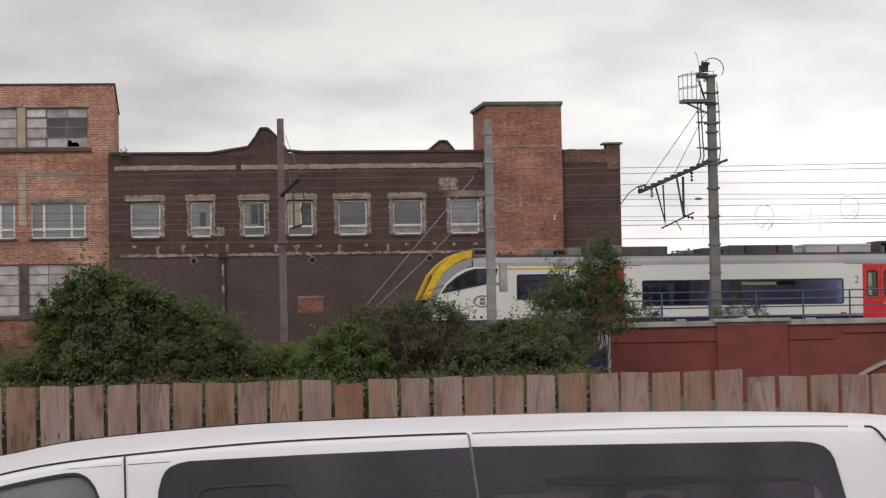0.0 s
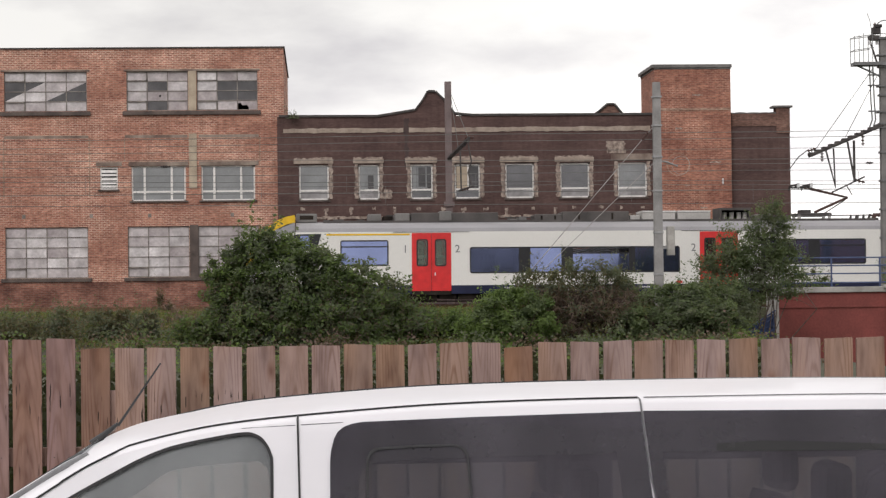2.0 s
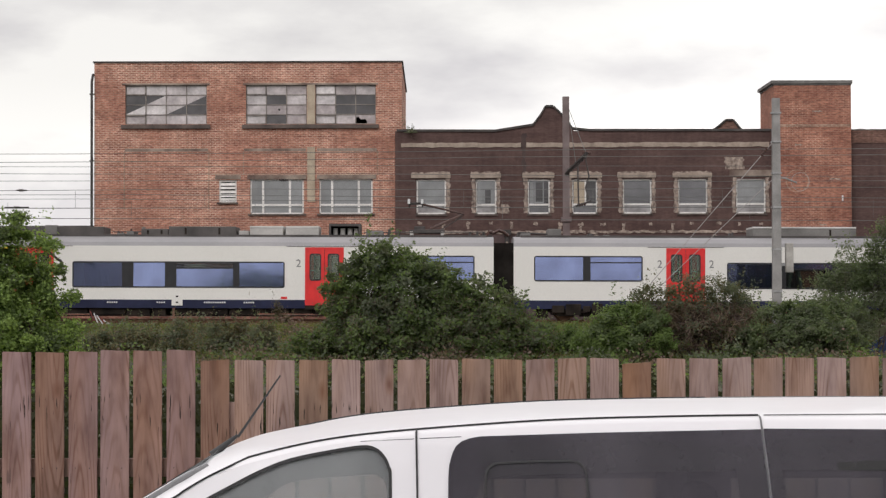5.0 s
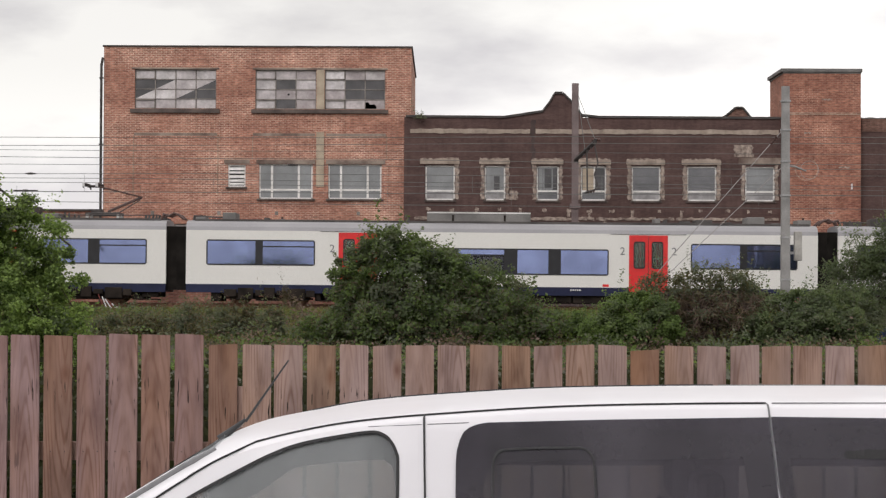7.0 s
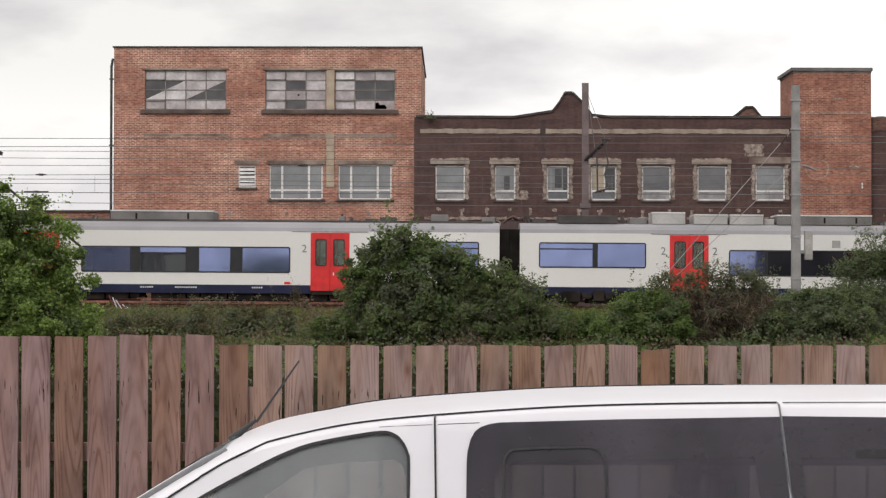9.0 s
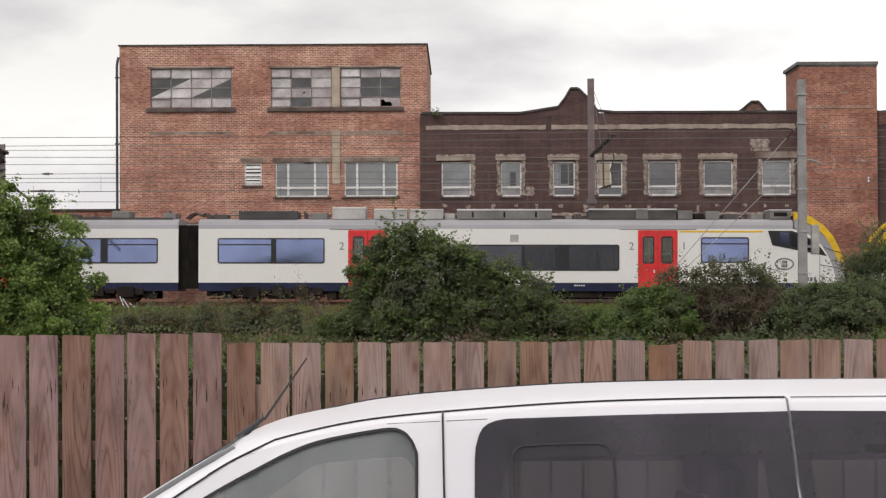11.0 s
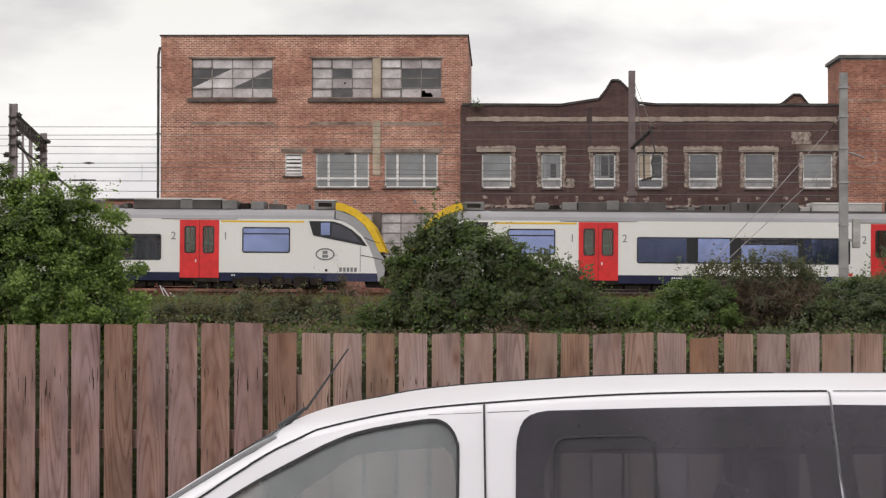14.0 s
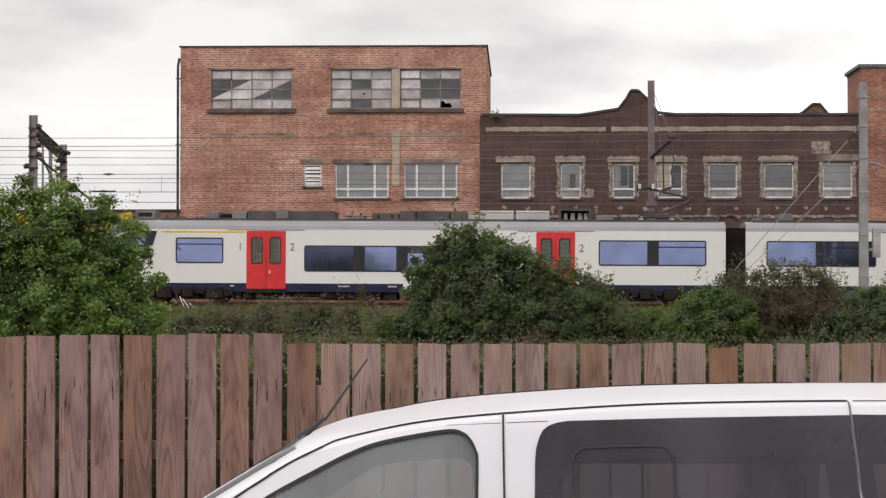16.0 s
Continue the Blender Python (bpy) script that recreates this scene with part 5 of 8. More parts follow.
def crown_points(lobes, leaves_n, spread, rng, shoots=90, airy=0.12):
    """Leaf places: every large lobe breaks up into small tufts on its skin, and leafy shoots stand out of it. Lobes are (x, y, z, rx, ry, rz)."""
    vol = np.array([l[3] * l[5] for l in lobes])
    share = vol / vol.sum()
    out, tips = [], []
    for l, f in zip(lobes, share):
        c, rad = np.array(l[:3]), np.array(l[3:])
        k = max(8, int(30 * f * len(lobes)))
        d = rng.normal(size=(k, 3))
        d /= np.linalg.norm(d, axis=1)[:, None]
        d[:, 1] = np.where(rng.random(k) < 0.65, -np.abs(d[:, 1]), d[:, 1])
        tuft = c + d * rad * (0.5 + 0.68 * rng.random((k, 1)) ** 0.8)
        tips.append(tuft)
        m = max(6, int(leaves_n * f * 0.80 / k))
        q = rng.normal(size=(k, m, 3))
        q *= rng.random((k, m, 1)) ** 0.5 / np.linalg.norm(q, axis=2)[:, :, None] * spread * rng.uniform(1.2, 3.0, (k, 1, 1))
        q[:, :, 2] *= 0.75
        out.append((tuft[:, None, :] + q).reshape(-1, 3))
        # a thin filling of the inside
        m = int(leaves_n * f * airy)
        d = rng.normal(size=(m, 3))
        d /= np.linalg.norm(d, axis=1)[:, None]
        out.append(c + d * rad * rng.random((m, 1)) ** 0.45 * 0.9)
        # shoots
        n = max(3, int(shoots * f))
        d = rng.normal(size=(n, 3))
        d[:, 2] = np.abs(d[:, 2]) + 0.3
        d /= np.linalg.norm(d, axis=1)[:, None]
        p0 = c + d * rad * 0.9
        way = d * 0.6 + np.array([0, 0, 0.7]) + rng.normal(size=(n, 3)) * 0.25
        L = 0.1 + 0.6 * rng.random((n, 1, 1)) ** 1.6
        t = rng.random((n, 26, 1)) ** 0.8
        out.append((p0[:, None, :] - d[:, None, :] * 0.15 + way[:, None, :] * t * L + rng.uniform(-1, 1, size=(n, 26, 3)) * 0.06).reshape(-1, 3))
    pts = np.concatenate(out)
    wob = np.array([noise.noise_vector(Vector(p) * 0.9) for p in pts[::4]]).repeat(4, axis=0)
    pts[:len(wob)] += 0.28 * wob[:len(pts)]
    return pts, np.concatenate(tips)


def bush(name, at, lobes, mats, leaves_n, spread, size, seed, label, category="bush", stems=7, group="", stem_r=0.05, shoots=90, airy=0.12, dry=0.0, dry_top=99.0):
    """A bush: a crown of leaves in two or more greens, woody stems with branches, and dry twigs where it has them."""
    rng = np.random.default_rng(seed)
    b = thing(name, at, label, category, group)
    pts, tips = crown_points(lobes, leaves_n, spread, rng, shoots, airy)
    pts[:, 2] = np.maximum(pts[:, 2], 0.03)
    if dry >= 0.9:
        pts = pts[(pts[:, 2] > dry_top) | (rng.random(len(pts)) < 0.4)]
    centre = np.array([np.mean([q[i] for q in lobes]) for i in range(3)]) * np.array([1, 1, 0.75])
    # greens change from tuft to tuft
    key = np.array([noise.noise(Vector(p) * 1.3 + Vector((seed, 0, 0))) for p in pts[::8]]).repeat(8)[:len(pts)]
    key = np.concatenate([key, np.zeros(len(pts) - len(key))]) + rng.normal(size=len(pts)) * 0.12
    cuts = np.quantile(key, np.linspace(0, 1, len(mats) + 1))
    for i, m in enumerate(mats):
        sel = (key >= cuts[i]) & (key <= cuts[i + 1] if i == len(mats) - 1 else key < cuts[i + 1])
        out = pts[sel] - centre
        out *= 2.2 / (np.linalg.norm(out, axis=1)[:, None] + 1e-6)
        leaf_mesh("crown", pts[sel], size, m, rng, b, facing=out)
    if dry:
        low = np.flatnonzero(pts[:, 2] < dry_top)
        k = int(len(low) * dry)
        idx = rng.choice(low, k, replace=False)
        leaf_mesh("dry_growth", pts[idx] + rng.normal(size=(k, 3)) * 0.1, size * (0.5 if dry >= 0.9 else 0.3), M["twig_brown"], rng, b, label="brown dry twigs among the leaves", long=10.0, upright=0.5)["kind"] = "stuff"
    bm = bmesh.new()
    for i in range(stems):
        l = lobes[i % len(lobes)]
        base = Vector((l[0] * 0.6 + rng.normal() * 0.25, l[1] * 0.5, -0.2))
        mid = Vector((l[0] + rng.normal() * 0.3, l[1] + rng.normal() * 0.3, l[2] * 0.6))
        rod(bm, base, mid, stem_r, stem_r * 0.7)
        for j in range(9):
            t = tips[rng.integers(len(tips))]
            if np.linalg.norm(t - np.array(l[:3])) < 2.2:
                e = Vector(t)
                k = mid.lerp(e, 0.5) + Vector(rng.normal(size=3) * 0.12)
                rod(bm, mid, k, stem_r * 0.5, stem_r * 0.3, n=5)
                rod(bm, k, e, stem_r * 0.3, stem_r * 0.1, n=4)
    trunk = part("trunk", bm, M["bark"], b)
    if category == "weeds":
        trunk["kind"] = "stuff"
    return b


def plants():
    G, F, O, D, S = M["leaf_green"], M["leaf_fresh"], M["leaf_olive"], M["leaf_dull"], M["leaf_spring"]
    # the tall bush before the trains
    bush("bush", (0, 75, 0.5), [(-2.1, 0, 3.2, 0.75, 0.8, 0.75), (-1.3, 0.1, 3.35, 0.65, 0.7, 0.6), (-0.75, 0, 3.15, 0.6, 0.6, 0.6), (-2.3, 0, 2.1, 1.1, 1.1, 1.0), (-1.0, -0.3, 2.0, 1.2, 1.1, 1.1), (-3.0, 0.3, 1.0, 0.95, 1.0, 0.9), (-3.0, 0, 2.5, 0.6, 0.8, 0.6),
                                (-3.2, 0, 1.8, 0.6, 0.7, 0.7), (-0.1, 0, 2.6, 0.7, 0.7, 0.7), (0.3, 0, 2.0, 1.0, 1.1, 1.0), (1.2, 0.2, 1.7, 1.0, 1.0, 0.95), (2.15, 0, 1.35, 0.85, 0.9, 0.85), (-1.8, -0.5, 0.9, 1.5, 1.0, 0.9), (0.6, -0.4, 0.7, 1.8, 1.0, 0.9), (2.0, -0.2, 0.6, 1.2, 0.9, 0.7),
                                (-4.1, 0, 0.45, 0.9, 0.8, 0.45), (3.1, 0, 0.75, 0.8, 0.8, 0.6)],
         [D, G, F, G, F, G, D], 72000, 0.15, 0.076, 1, "tall leafy green bush on the railway bank", stems=22, shoots=260, airy=0.15, dry=0.12, dry_top=2.2)
    bush("bush", (6.2, 74, 0.5), [(-0.1, 0, 1.1, 0.9, 0.9, 0.75), (0.7, 0.2, 1.1, 0.7, 0.8, 0.7), (-0.75, 0, 0.55, 0.8, 0.9, 0.6), (0.4, -0.4, 0.5, 1.2, 0.8, 0.6)], [F, F, G], 22000, 0.11, 0.058, 2, "low fresh green bush on the railway bank", shoots=70)
    bush("bush", (8.7, 75, 0.5), [(-1.4, 0, 1.9, 0.7, 0.7, 0.6), (-0.3, 0, 2.0, 0.8, 0.7, 0.55), (0.9, 0.1, 2.1, 0.7, 0.7, 0.5), (1.5, 0.2, 1.8, 0.5, 0.6, 0.6), (0.1, 0, 1.1, 1.6, 1.0, 0.9), (-1.2, 0, 0.9, 0.9, 0.9, 0.8),
                                  (1.2, -0.2, 0.9, 0.9, 0.9, 0.8)], [D, O, D], 21000, 0.13, 0.055, 3, "half-bare brownish bush with dry twigs", stems=26, shoots=240, airy=0.05, dry=1.0, dry_top=1.75)
    bush("bush", (11.6, 74.5, 0.4), [(-0.6, 0, 1.2, 0.9, 0.9, 0.75), (0.5, 0, 1.2, 0.9, 0.9, 0.8), (1.4, 0, 0.8, 0.8, 0.9, 0.7), (0, -0.4, 0.6, 1.6, 0.9, 0.7)], [G, D, G], 28000, 0.12, 0.058, 4, "dark green bush beside the line mast", shoots=110)
    # slender tree at the bridge wall
    bush("tree", (15.5, 80, 0.05), [(0.4, 0, 4.35, 0.65, 0.6, 0.6), (-0.4, 0, 3.9, 0.8, 0.7, 0.55), (-1.0, 0, 3.3, 0.6, 0.7, 0.5), (0.3, 0, 3.3, 0.9, 0.8, 0.7), (1.1, 0.1, 4.0, 0.5, 0.5, 0.65), (1.3, 0, 3.1, 0.5, 0.6, 0.6), (-0.7, 0, 2.6, 1.0, 0.8, 0.7),
                                    (0.7, 0, 2.5, 0.8, 0.8, 0.8), (-0.7, 0, 1.5, 0.9, 0.9, 0.8), (-1.8, 0, 2.6, 0.6, 0.6, 0.6), (0.8, 0, 4.75, 0.45, 0.5, 0.45), (1.6, 0, 2.4, 0.4, 0.5, 0.5)], [D, G, G], 26000, 0.16, 0.056, 5, "slender young tree with sparse small leaves by the bridge wall", "tree", stems=14, stem_r=0.024, shoots=260, airy=0.08)
    bush("bush", (14.0, 78, 0.1), [(-0.9, 0, 1.6, 0.9, 0.9, 0.7), (0.15, 0, 1.65, 0.8, 0.9, 0.7), (-0.6, 0, 0.9, 1.3, 1.0, 0.9), (0.2, 0, 0.8, 0.7, 0.9, 0.8)], [D, D, G], 24000, 0.13, 0.058, 6, "dark bush filling the corner by the bridge wall", shoots=90)
    # tall bush near the fence
    bush("bush", (-9.5, 45, 0), [(-1.2, 0, 3.75, 0.9, 0.9, 0.75), (0.0, 0, 3.85, 0.85, 0.8, 0.65), (0.8, 0, 3.6, 0.75, 0.8, 0.68), (1.35, 0, 3.1, 0.65, 0.8, 0.72), (1.75, 0, 2.2, 0.6, 0.7, 0.9), (2.1, 0, 1.2, 0.6, 0.7, 0.8), (0.4, 0.1, 3.0, 1.2, 0.9, 0.9), (-0.7, 0.1, 3.3, 1.1, 0.9, 0.9), (-2.4, 0.2, 3.3, 1.0, 1.0, 0.9),
                                 (-3.6, 0.2, 2.9, 1.1, 1.0, 1.0), (-0.2, -0.2, 2.6, 1.5, 1.0, 1.0), (0.9, -0.3, 1.7, 1.3, 1.0, 1.0), (-2.0, -0.2, 1.8, 1.7, 1.1, 1.3), (0.4, -0.3, 0.9, 2.0, 1.0, 0.9)], [S, F, S, F, S, G], 165000, 0.10, 0.05, 7,
         "tall bright green bush behind the plank fence", stems=12, shoots=170, airy=0.2)
    # low thicket joining them
    bush("bush", (3.9, 76, 0.5), [(0, 0, 0.4, 1.2, 0.9, 0.6), (-0.9, 0, 0.5, 0.9, 0.8, 0.5), (0.9, 0, 0.4, 0.8, 0.9, 0.55)], [F, G, F], 9000, 0.12, 0.06, 12, "low green thicket on the railway bank", shoots=60)
    bush("bush", (-8.6, 76, 0.5), [(0.9, 0, 0.7, 1.3, 0.8, 0.55), (-0.9, 0, 0.6, 1.2, 0.8, 0.5), (2.6, 0, 0.75, 0.9, 0.8, 0.6), (-2.3, 0, 0.5, 0.9, 0.8, 0.5)], [O, D, D], 14000, 0.13, 0.055, 13, "low olive brown thicket on the railway bank", shoots=90, dry=0.2)
    # weeds
    bush("weed_clump", (21.6, 84.9, 2.2), [(0.4, 0, 0.3, 0.7, 0.25, 0.35), (1.4, 0, 0.35, 0.6, 0.25, 0.4), (-3.0, 0, 0.35, 0.45, 0.25, 0.45), (-2.4, 0, 0.2, 0.5, 0.2, 0.25)], [F, O], 2600, 0.09, 0.045, 8,
         "yellowish weeds growing along the bridge edge", "weeds", stems=4, stem_r=0.012, shoots=60)
    bush("weed_clump", (-1.1, 101.5, 10.1), [(0, 0, 0.1, 0.3, 0.15, 0.15)], [D], 260, 0.05, 0.045, 9, "small weeds on the roof edge", "weeds", stems=2, stem_r=0.008, shoots=8)
    bush("weed_clump", (-6.2, 89.2, 1.4), [(0, 0, 0.5, 0.2, 0.15, 0.45), (0.3, 0, 0.3, 0.2, 0.15, 0.3)], [O], 260, 0.06, 0.04, 14, "tall dry weed beside the track", "weeds", stems=4, stem_r=0.008, shoots=30, dry=0.6)
    # low growth over the whole bank, in mounds of its own colour
    rng = np.random.default_rng(21)
    k = 3400
    cx, cy = rng.uniform(-32, 15.0, k), rng.uniform(64, 87, k)
    mound = np.array([noise.noise((a * 0.42, b * 0.3, 9.0)) for a, b in zip(cx, cy)])
    hh = (0.12 + 0.4 * rng.random(k) ** 2.0) * (0.55 + 1.5 * np.maximum(0, mound + 0.2))
    hh *= np.where(cy > 83, 0.4, 1.0)
    gz = np.array([ground_height(a, b) for a, b in zip(cx, cy)])
    tone = np.array([noise.noise((a * 0.5, b * 0.5, 4.0)) for a, b in zip(cx, cy)]) + rng.normal(size=k) * 0.08
    q = rng.normal(size=(k, 34, 3)) * np.array([0.3, 0.3, 0.25])
    q[:, :, 2] = (np.abs(q[:, :, 2]) + rng.random((k, 34))) * hh[:, None]
    pts = q + np.stack([cx, cy, gz], 1)[:, None, :]
    for m, lo, hi, lab in ((D, -9, -0.12, "low dull green scrub covering the bank"), (F, -0.12, 0.02, "low fresh green growth covering the bank"), (G, 0.02, 0.14, "low green scrub covering the bank"),
                           (O, 0.14, 0.24, "olive brown dead growth on the bank"), (M["twig_brown"], 0.24, 9, "brown dry growth on the bank")):
        ob = leaf_mesh("bank_scrub", pts[(tone >= lo) & (tone < hi)].reshape(-1, 3), 0.075, m, rng, None, flat=1.6)
        tagged(ob, lab, "scrub", kind="stuff")
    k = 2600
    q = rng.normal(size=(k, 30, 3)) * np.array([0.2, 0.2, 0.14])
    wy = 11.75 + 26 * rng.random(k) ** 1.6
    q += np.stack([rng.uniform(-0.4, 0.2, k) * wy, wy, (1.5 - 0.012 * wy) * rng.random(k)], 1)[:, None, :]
    # these weeds carry the gaps' shade in their colour
    ob = leaf_mesh("fence_weeds", np.maximum(q.reshape(-1, 3), [-99, 11.4, 0.02]), 0.075, M["leaf_shaded"], rng, None)
    tagged(ob, "weeds behind the fence in a shade-darkened green", "weeds", kind="stuff")
    n = 30000
    gx, gy = rng.uniform(-32, 15.2, n), rng.uniform(74, 90, n)
    gz = np.array([max(ground_height(a, b), 1.3 if b > 84 else 0) for a, b in zip(gx, gy)]) + 0.12
    ob = leaf_mesh("bank_grass", np.stack([gx, gy, gz], 1), 0.035, M["grass"], rng, None, long=9.0, upright=1.6)
    tagged(ob, "rough yellowish grass along the track edge", "grass", kind="stuff")


plants()


def broken_barrier():
    b = thing("broken_barrier", (-13.2, 89, 1.55), "heap of broken pale slats leaning beside the track", "barrier")
    rng = random.Random(31)
    for i in range(6):
        x = -0.35 + 0.13 * i
        part("slat", rods([(x, rng.uniform(-0.1, 0.1), 0.62 - 0.09 * i), (x + rng.uniform(0.25, 0.4), rng.uniform(-0.1, 0.1), -0.1)], 0.022, 5), M["mark_white"] if i % 3 else M["wall_red"], b)


broken_barrier()


# ---- the plank fence ----
def plank_mesh(h, seed, mat):
    rng = random.Random(seed)
    bm = bmesh.new()
    d = rng.uniform(-0.004, 0.004)
    w = 0.0695
    prism(bm, [(-w, 0.06), (w, 0.06), (w, h + d), (w - 0.004, h + 0.004 + d), (-w + 0.004, h + 0.004 - d), (-w, h - d)], -0.011, 0.011)
    me = bpy.data.meshes.new("plank")
    bmesh.ops.recalc_face_normals(bm, faces=bm.faces)
    bm.to_mesh(me)
    bm.free()
    me.materials.append(mat)
    return me


def fence():
    f = thing("plank_fence", (0, 11.1, 0), "weathered wooden plank fence with narrow gaps", "fence")
    rng = random.Random(3)
    tall = [-1.236, -1.398, -1.56, -1.717, -1.877, -2.039, -2.199, -2.358]
    low = [-1.079, -0.912, -0.754, -0.595, -0.435, -0.272, -0.111, 0.046, 0.202, 0.36, 0.517, 0.676, 0.833, 0.993, 1.159, 1.319, 1.483, 1.636, 1.789, 1.947, 2.107, 2.269, 2.424, 2.587, 2.744, 2.905]
    end = [3.072, 3.239, 3.401, 3.563]
    tall += [tall[-1] - 0.16 * (i + 1) for i in range(14)]
    end += [end[-1] + 0.16 * (i + 1) for i in range(18)]
    places = [(x - 0.007, 2.047 + 0.0128 * (x + 1.25)) for x in tall] + [(x, 1.996 + 0.002 * x) for x in low] + [(x, 1.968) for x in end]
    meshes = [plank_mesh(2.0, i, M["fence"]) for i in range(6)]
    tall_meshes = [plank_mesh(2.0, i, M["fence_tall"]) for i in range(6)]
    brown_mesh = plank_mesh(2.0, 2, M["fence_brown"])
    for i, (x, h) in enumerate(places):
        k = rng.randrange(6)
        p = new("plank", brown_mesh if x in (-1.079, 0.993) else tall_meshes[k] if x < -1.2 else meshes[k])
        p.parent = f
        p.location = (x, rng.uniform(-0.003, 0.003), h - 2.004 - (0.02 if abs(x - 0.993) < 0.01 else 0) + rng.uniform(-0.003, 0.003))
        p.rotation_euler = (rng.uniform(-0.002, 0.002), rng.uniform(-0.0012, 0.0012), 0)
    for z in (0.35, 0.9, 1.47):
        part("fence_rail", B(-4.9, 6.9, 0.02, 0.055, z - 0.045, z + 0.045), M["fence"], f)
    for i in range(7):
        x = -4.6 + 1.9 * i
        part("fence_post", B(x - 0.045, x + 0.045, 0.06, 0.15, -0.3, 1.4), M["fence"], f)
    part("batten", B(-1.04, -0.96, 0.014, 0.036, 1.3, 1.79), M["fence"], f, "short pale batten behind a gap")
    bm = bmesh.new()
    for x, h in places:
        for z in (0.9, 1.47):
            for d in (-0.035, 0.035):
                rod(bm, (x + d, -0.0145, z), (x + d, -0.010, z), 0.0028, n=6)
    part("nail_heads", bm, M["steel_dark"], f)["kind"] = "stuff"


fence()


# ---- the parked van ----
ROOF_LINE = [(-2.36, 0.62), (-2.33, 0.82), (-2.22, 0.96), (-1.9, 1.05), (-1.62, 1.15), (-1.36, 1.36), (-1.25, 1.43), (-1.12, 1.515), (-0.99, 1.595), (-0.88, 1.66), (-0.767, 1.72), (-0.65, 1.765), (-0.44, 1.816), (-0.27, 1.843),
             (-0.03, 1.865), (0.39, 1.892), (0.8, 1.903), (1.21, 1.907), (1.8, 1.908), (2.3, 1.902), (2.6, 1.893), (2.85, 1.882), (2.95, 1.868), (3.0, 1.80), (3.04, 1.2), (3.04, 0.5)]
SIDE_LINE = [(0.30, -0.90), (0.36, -0.935), (0.7, -0.955), (1.0, -0.95), (1.10, -0.935), (1.45, -0.872), (1.70, -0.825), (1.84, -0.790), (1.95, -0.755)]


# how much the roof's middle stands above its usual crown, over the windscreen and at the tail
CROWN = [(-2.36, 0.0), (-1.6, 0.015), (-1.36, 0.026), (-0.88, 0.028), (-0.767, 0.021), (-0.65, 0.0136), (-0.5, 0.0), (3.04, 0.0)]


def lerp_table(table, x):
    for (a, u), (b, v) in zip(table, table[1:]):
        if a <= x <= b and b > a:
            return u + (v - u) * (x - a) / (b - a)
    return table[0][1] if x < table[0][0] else table[-1][1]


def roof_at(x):
    """The roof's height: a smooth curve through the table."""
    T = ROOF_LINE
    if x < -2.2 or x > 2.95:
        return lerp_table(T, x)
    for i in range(len(T) - 1):
        (a, u), (b, v) = T[i], T[i + 1]
        if a <= x <= b:
            su = (v - T[i - 1][1]) / (b - T[i - 1][0])
            sv = (T[i + 2][1] - u) / (T[i + 2][0] - a)
            h = b - a
            t = (x - a) / h
            return (2 * t ** 3 - 3 * t * t + 1) * u + (t ** 3 - 2 * t * t + t) * h * su + (3 * t * t - 2 * t ** 3) * v + (t ** 3 - t * t) * h * sv


def smooth_path(pts, n=6):
    """A curve through the points of an open line."""
    P = [pts[0]] + list(pts) + [pts[-1]]
    out = []
    for i in range(1, len(P) - 2):
        for k in range(n):
            t = k / n
            out.append(tuple(0.5 * (2 * b + (c - a) * t + (2 * a - 5 * b + 4 * c - d) * t * t + (3 * b - a - 3 * c + d) * t ** 3) for a, b, c, d in zip(P[i - 1], P[i], P[i + 1], P[i + 2])))
    return out + [tuple(pts[-1])]


def inward(outline, d):
    """A closed outline moved inwards by d."""
    n = len(outline)
    area = sum(a[0] * b[1] - b[0] * a[1] for a, b in zip(outline, outline[1:] + outline[:1]))
    sgn = 1 if area > 0 else -1
    out = []
    for i, (x, z) in enumerate(outline):
        (a, b), (c, e) = outline[i - 1], outline[(i + 1) % n]
        tx, tz = c - a, e - b
        L = math.hypot(tx, tz) or 1
        out.append((x - sgn * tz / L * d, z + sgn * tx / L * d))
    return out


def side_y(z):
    return lerp_table(SIDE_LINE, z)


def van_ring(x, inset=0.0):
    """A cross-section of the body, from the near sill over the roof to the far sill."""
    top, lift = roof_at(x) - inset, lerp_table(CROWN, x)
    nose = 1.0 if x > -1.9 else 1.0 - 0.22 * ((-1.9 - x) / 0.46) ** 2
    tail = 1.0 if x < 2.74 else 1.0 - 0.05 * ((x - 2.74) / 0.3) ** 2
    wide = nose * tail
    edge = max(top - 0.045, 0.45)
    zs = [0.30 + inset, 0.36 + inset] + [z for z in ZLEVELS]
    pts = []
    for z in zs:
        zz = min(z, edge)
        pts.append((side_y(zz) * wide + inset, zz))
    ye = pts[-1][0]
    for k, d, c in ((0.012, 0.011, 0), (0.045, 0.019, 0), (0.20, 0.024, 0.7), (0.45, 0.028, 1), (0.75, 0.031, 1), (1.0, 0.032, 1)):
        pts.append((ye * (1 - k), edge + d * (top - edge) / 0.045 + c * lift))
    return [(x, y, z) for y, z in pts] + [(x, -y, z) for y, z in reversed(pts[:-1])]


ZLEVELS = [0.55, 0.75, 0.95, 1.05, 1.14, 1.30, 1.45, 1.60, 1.71, 1.78, 1.95]
GLAZED = [(-1.18, -0.15), (0.10, 1.06), (1.16, 2.30)]


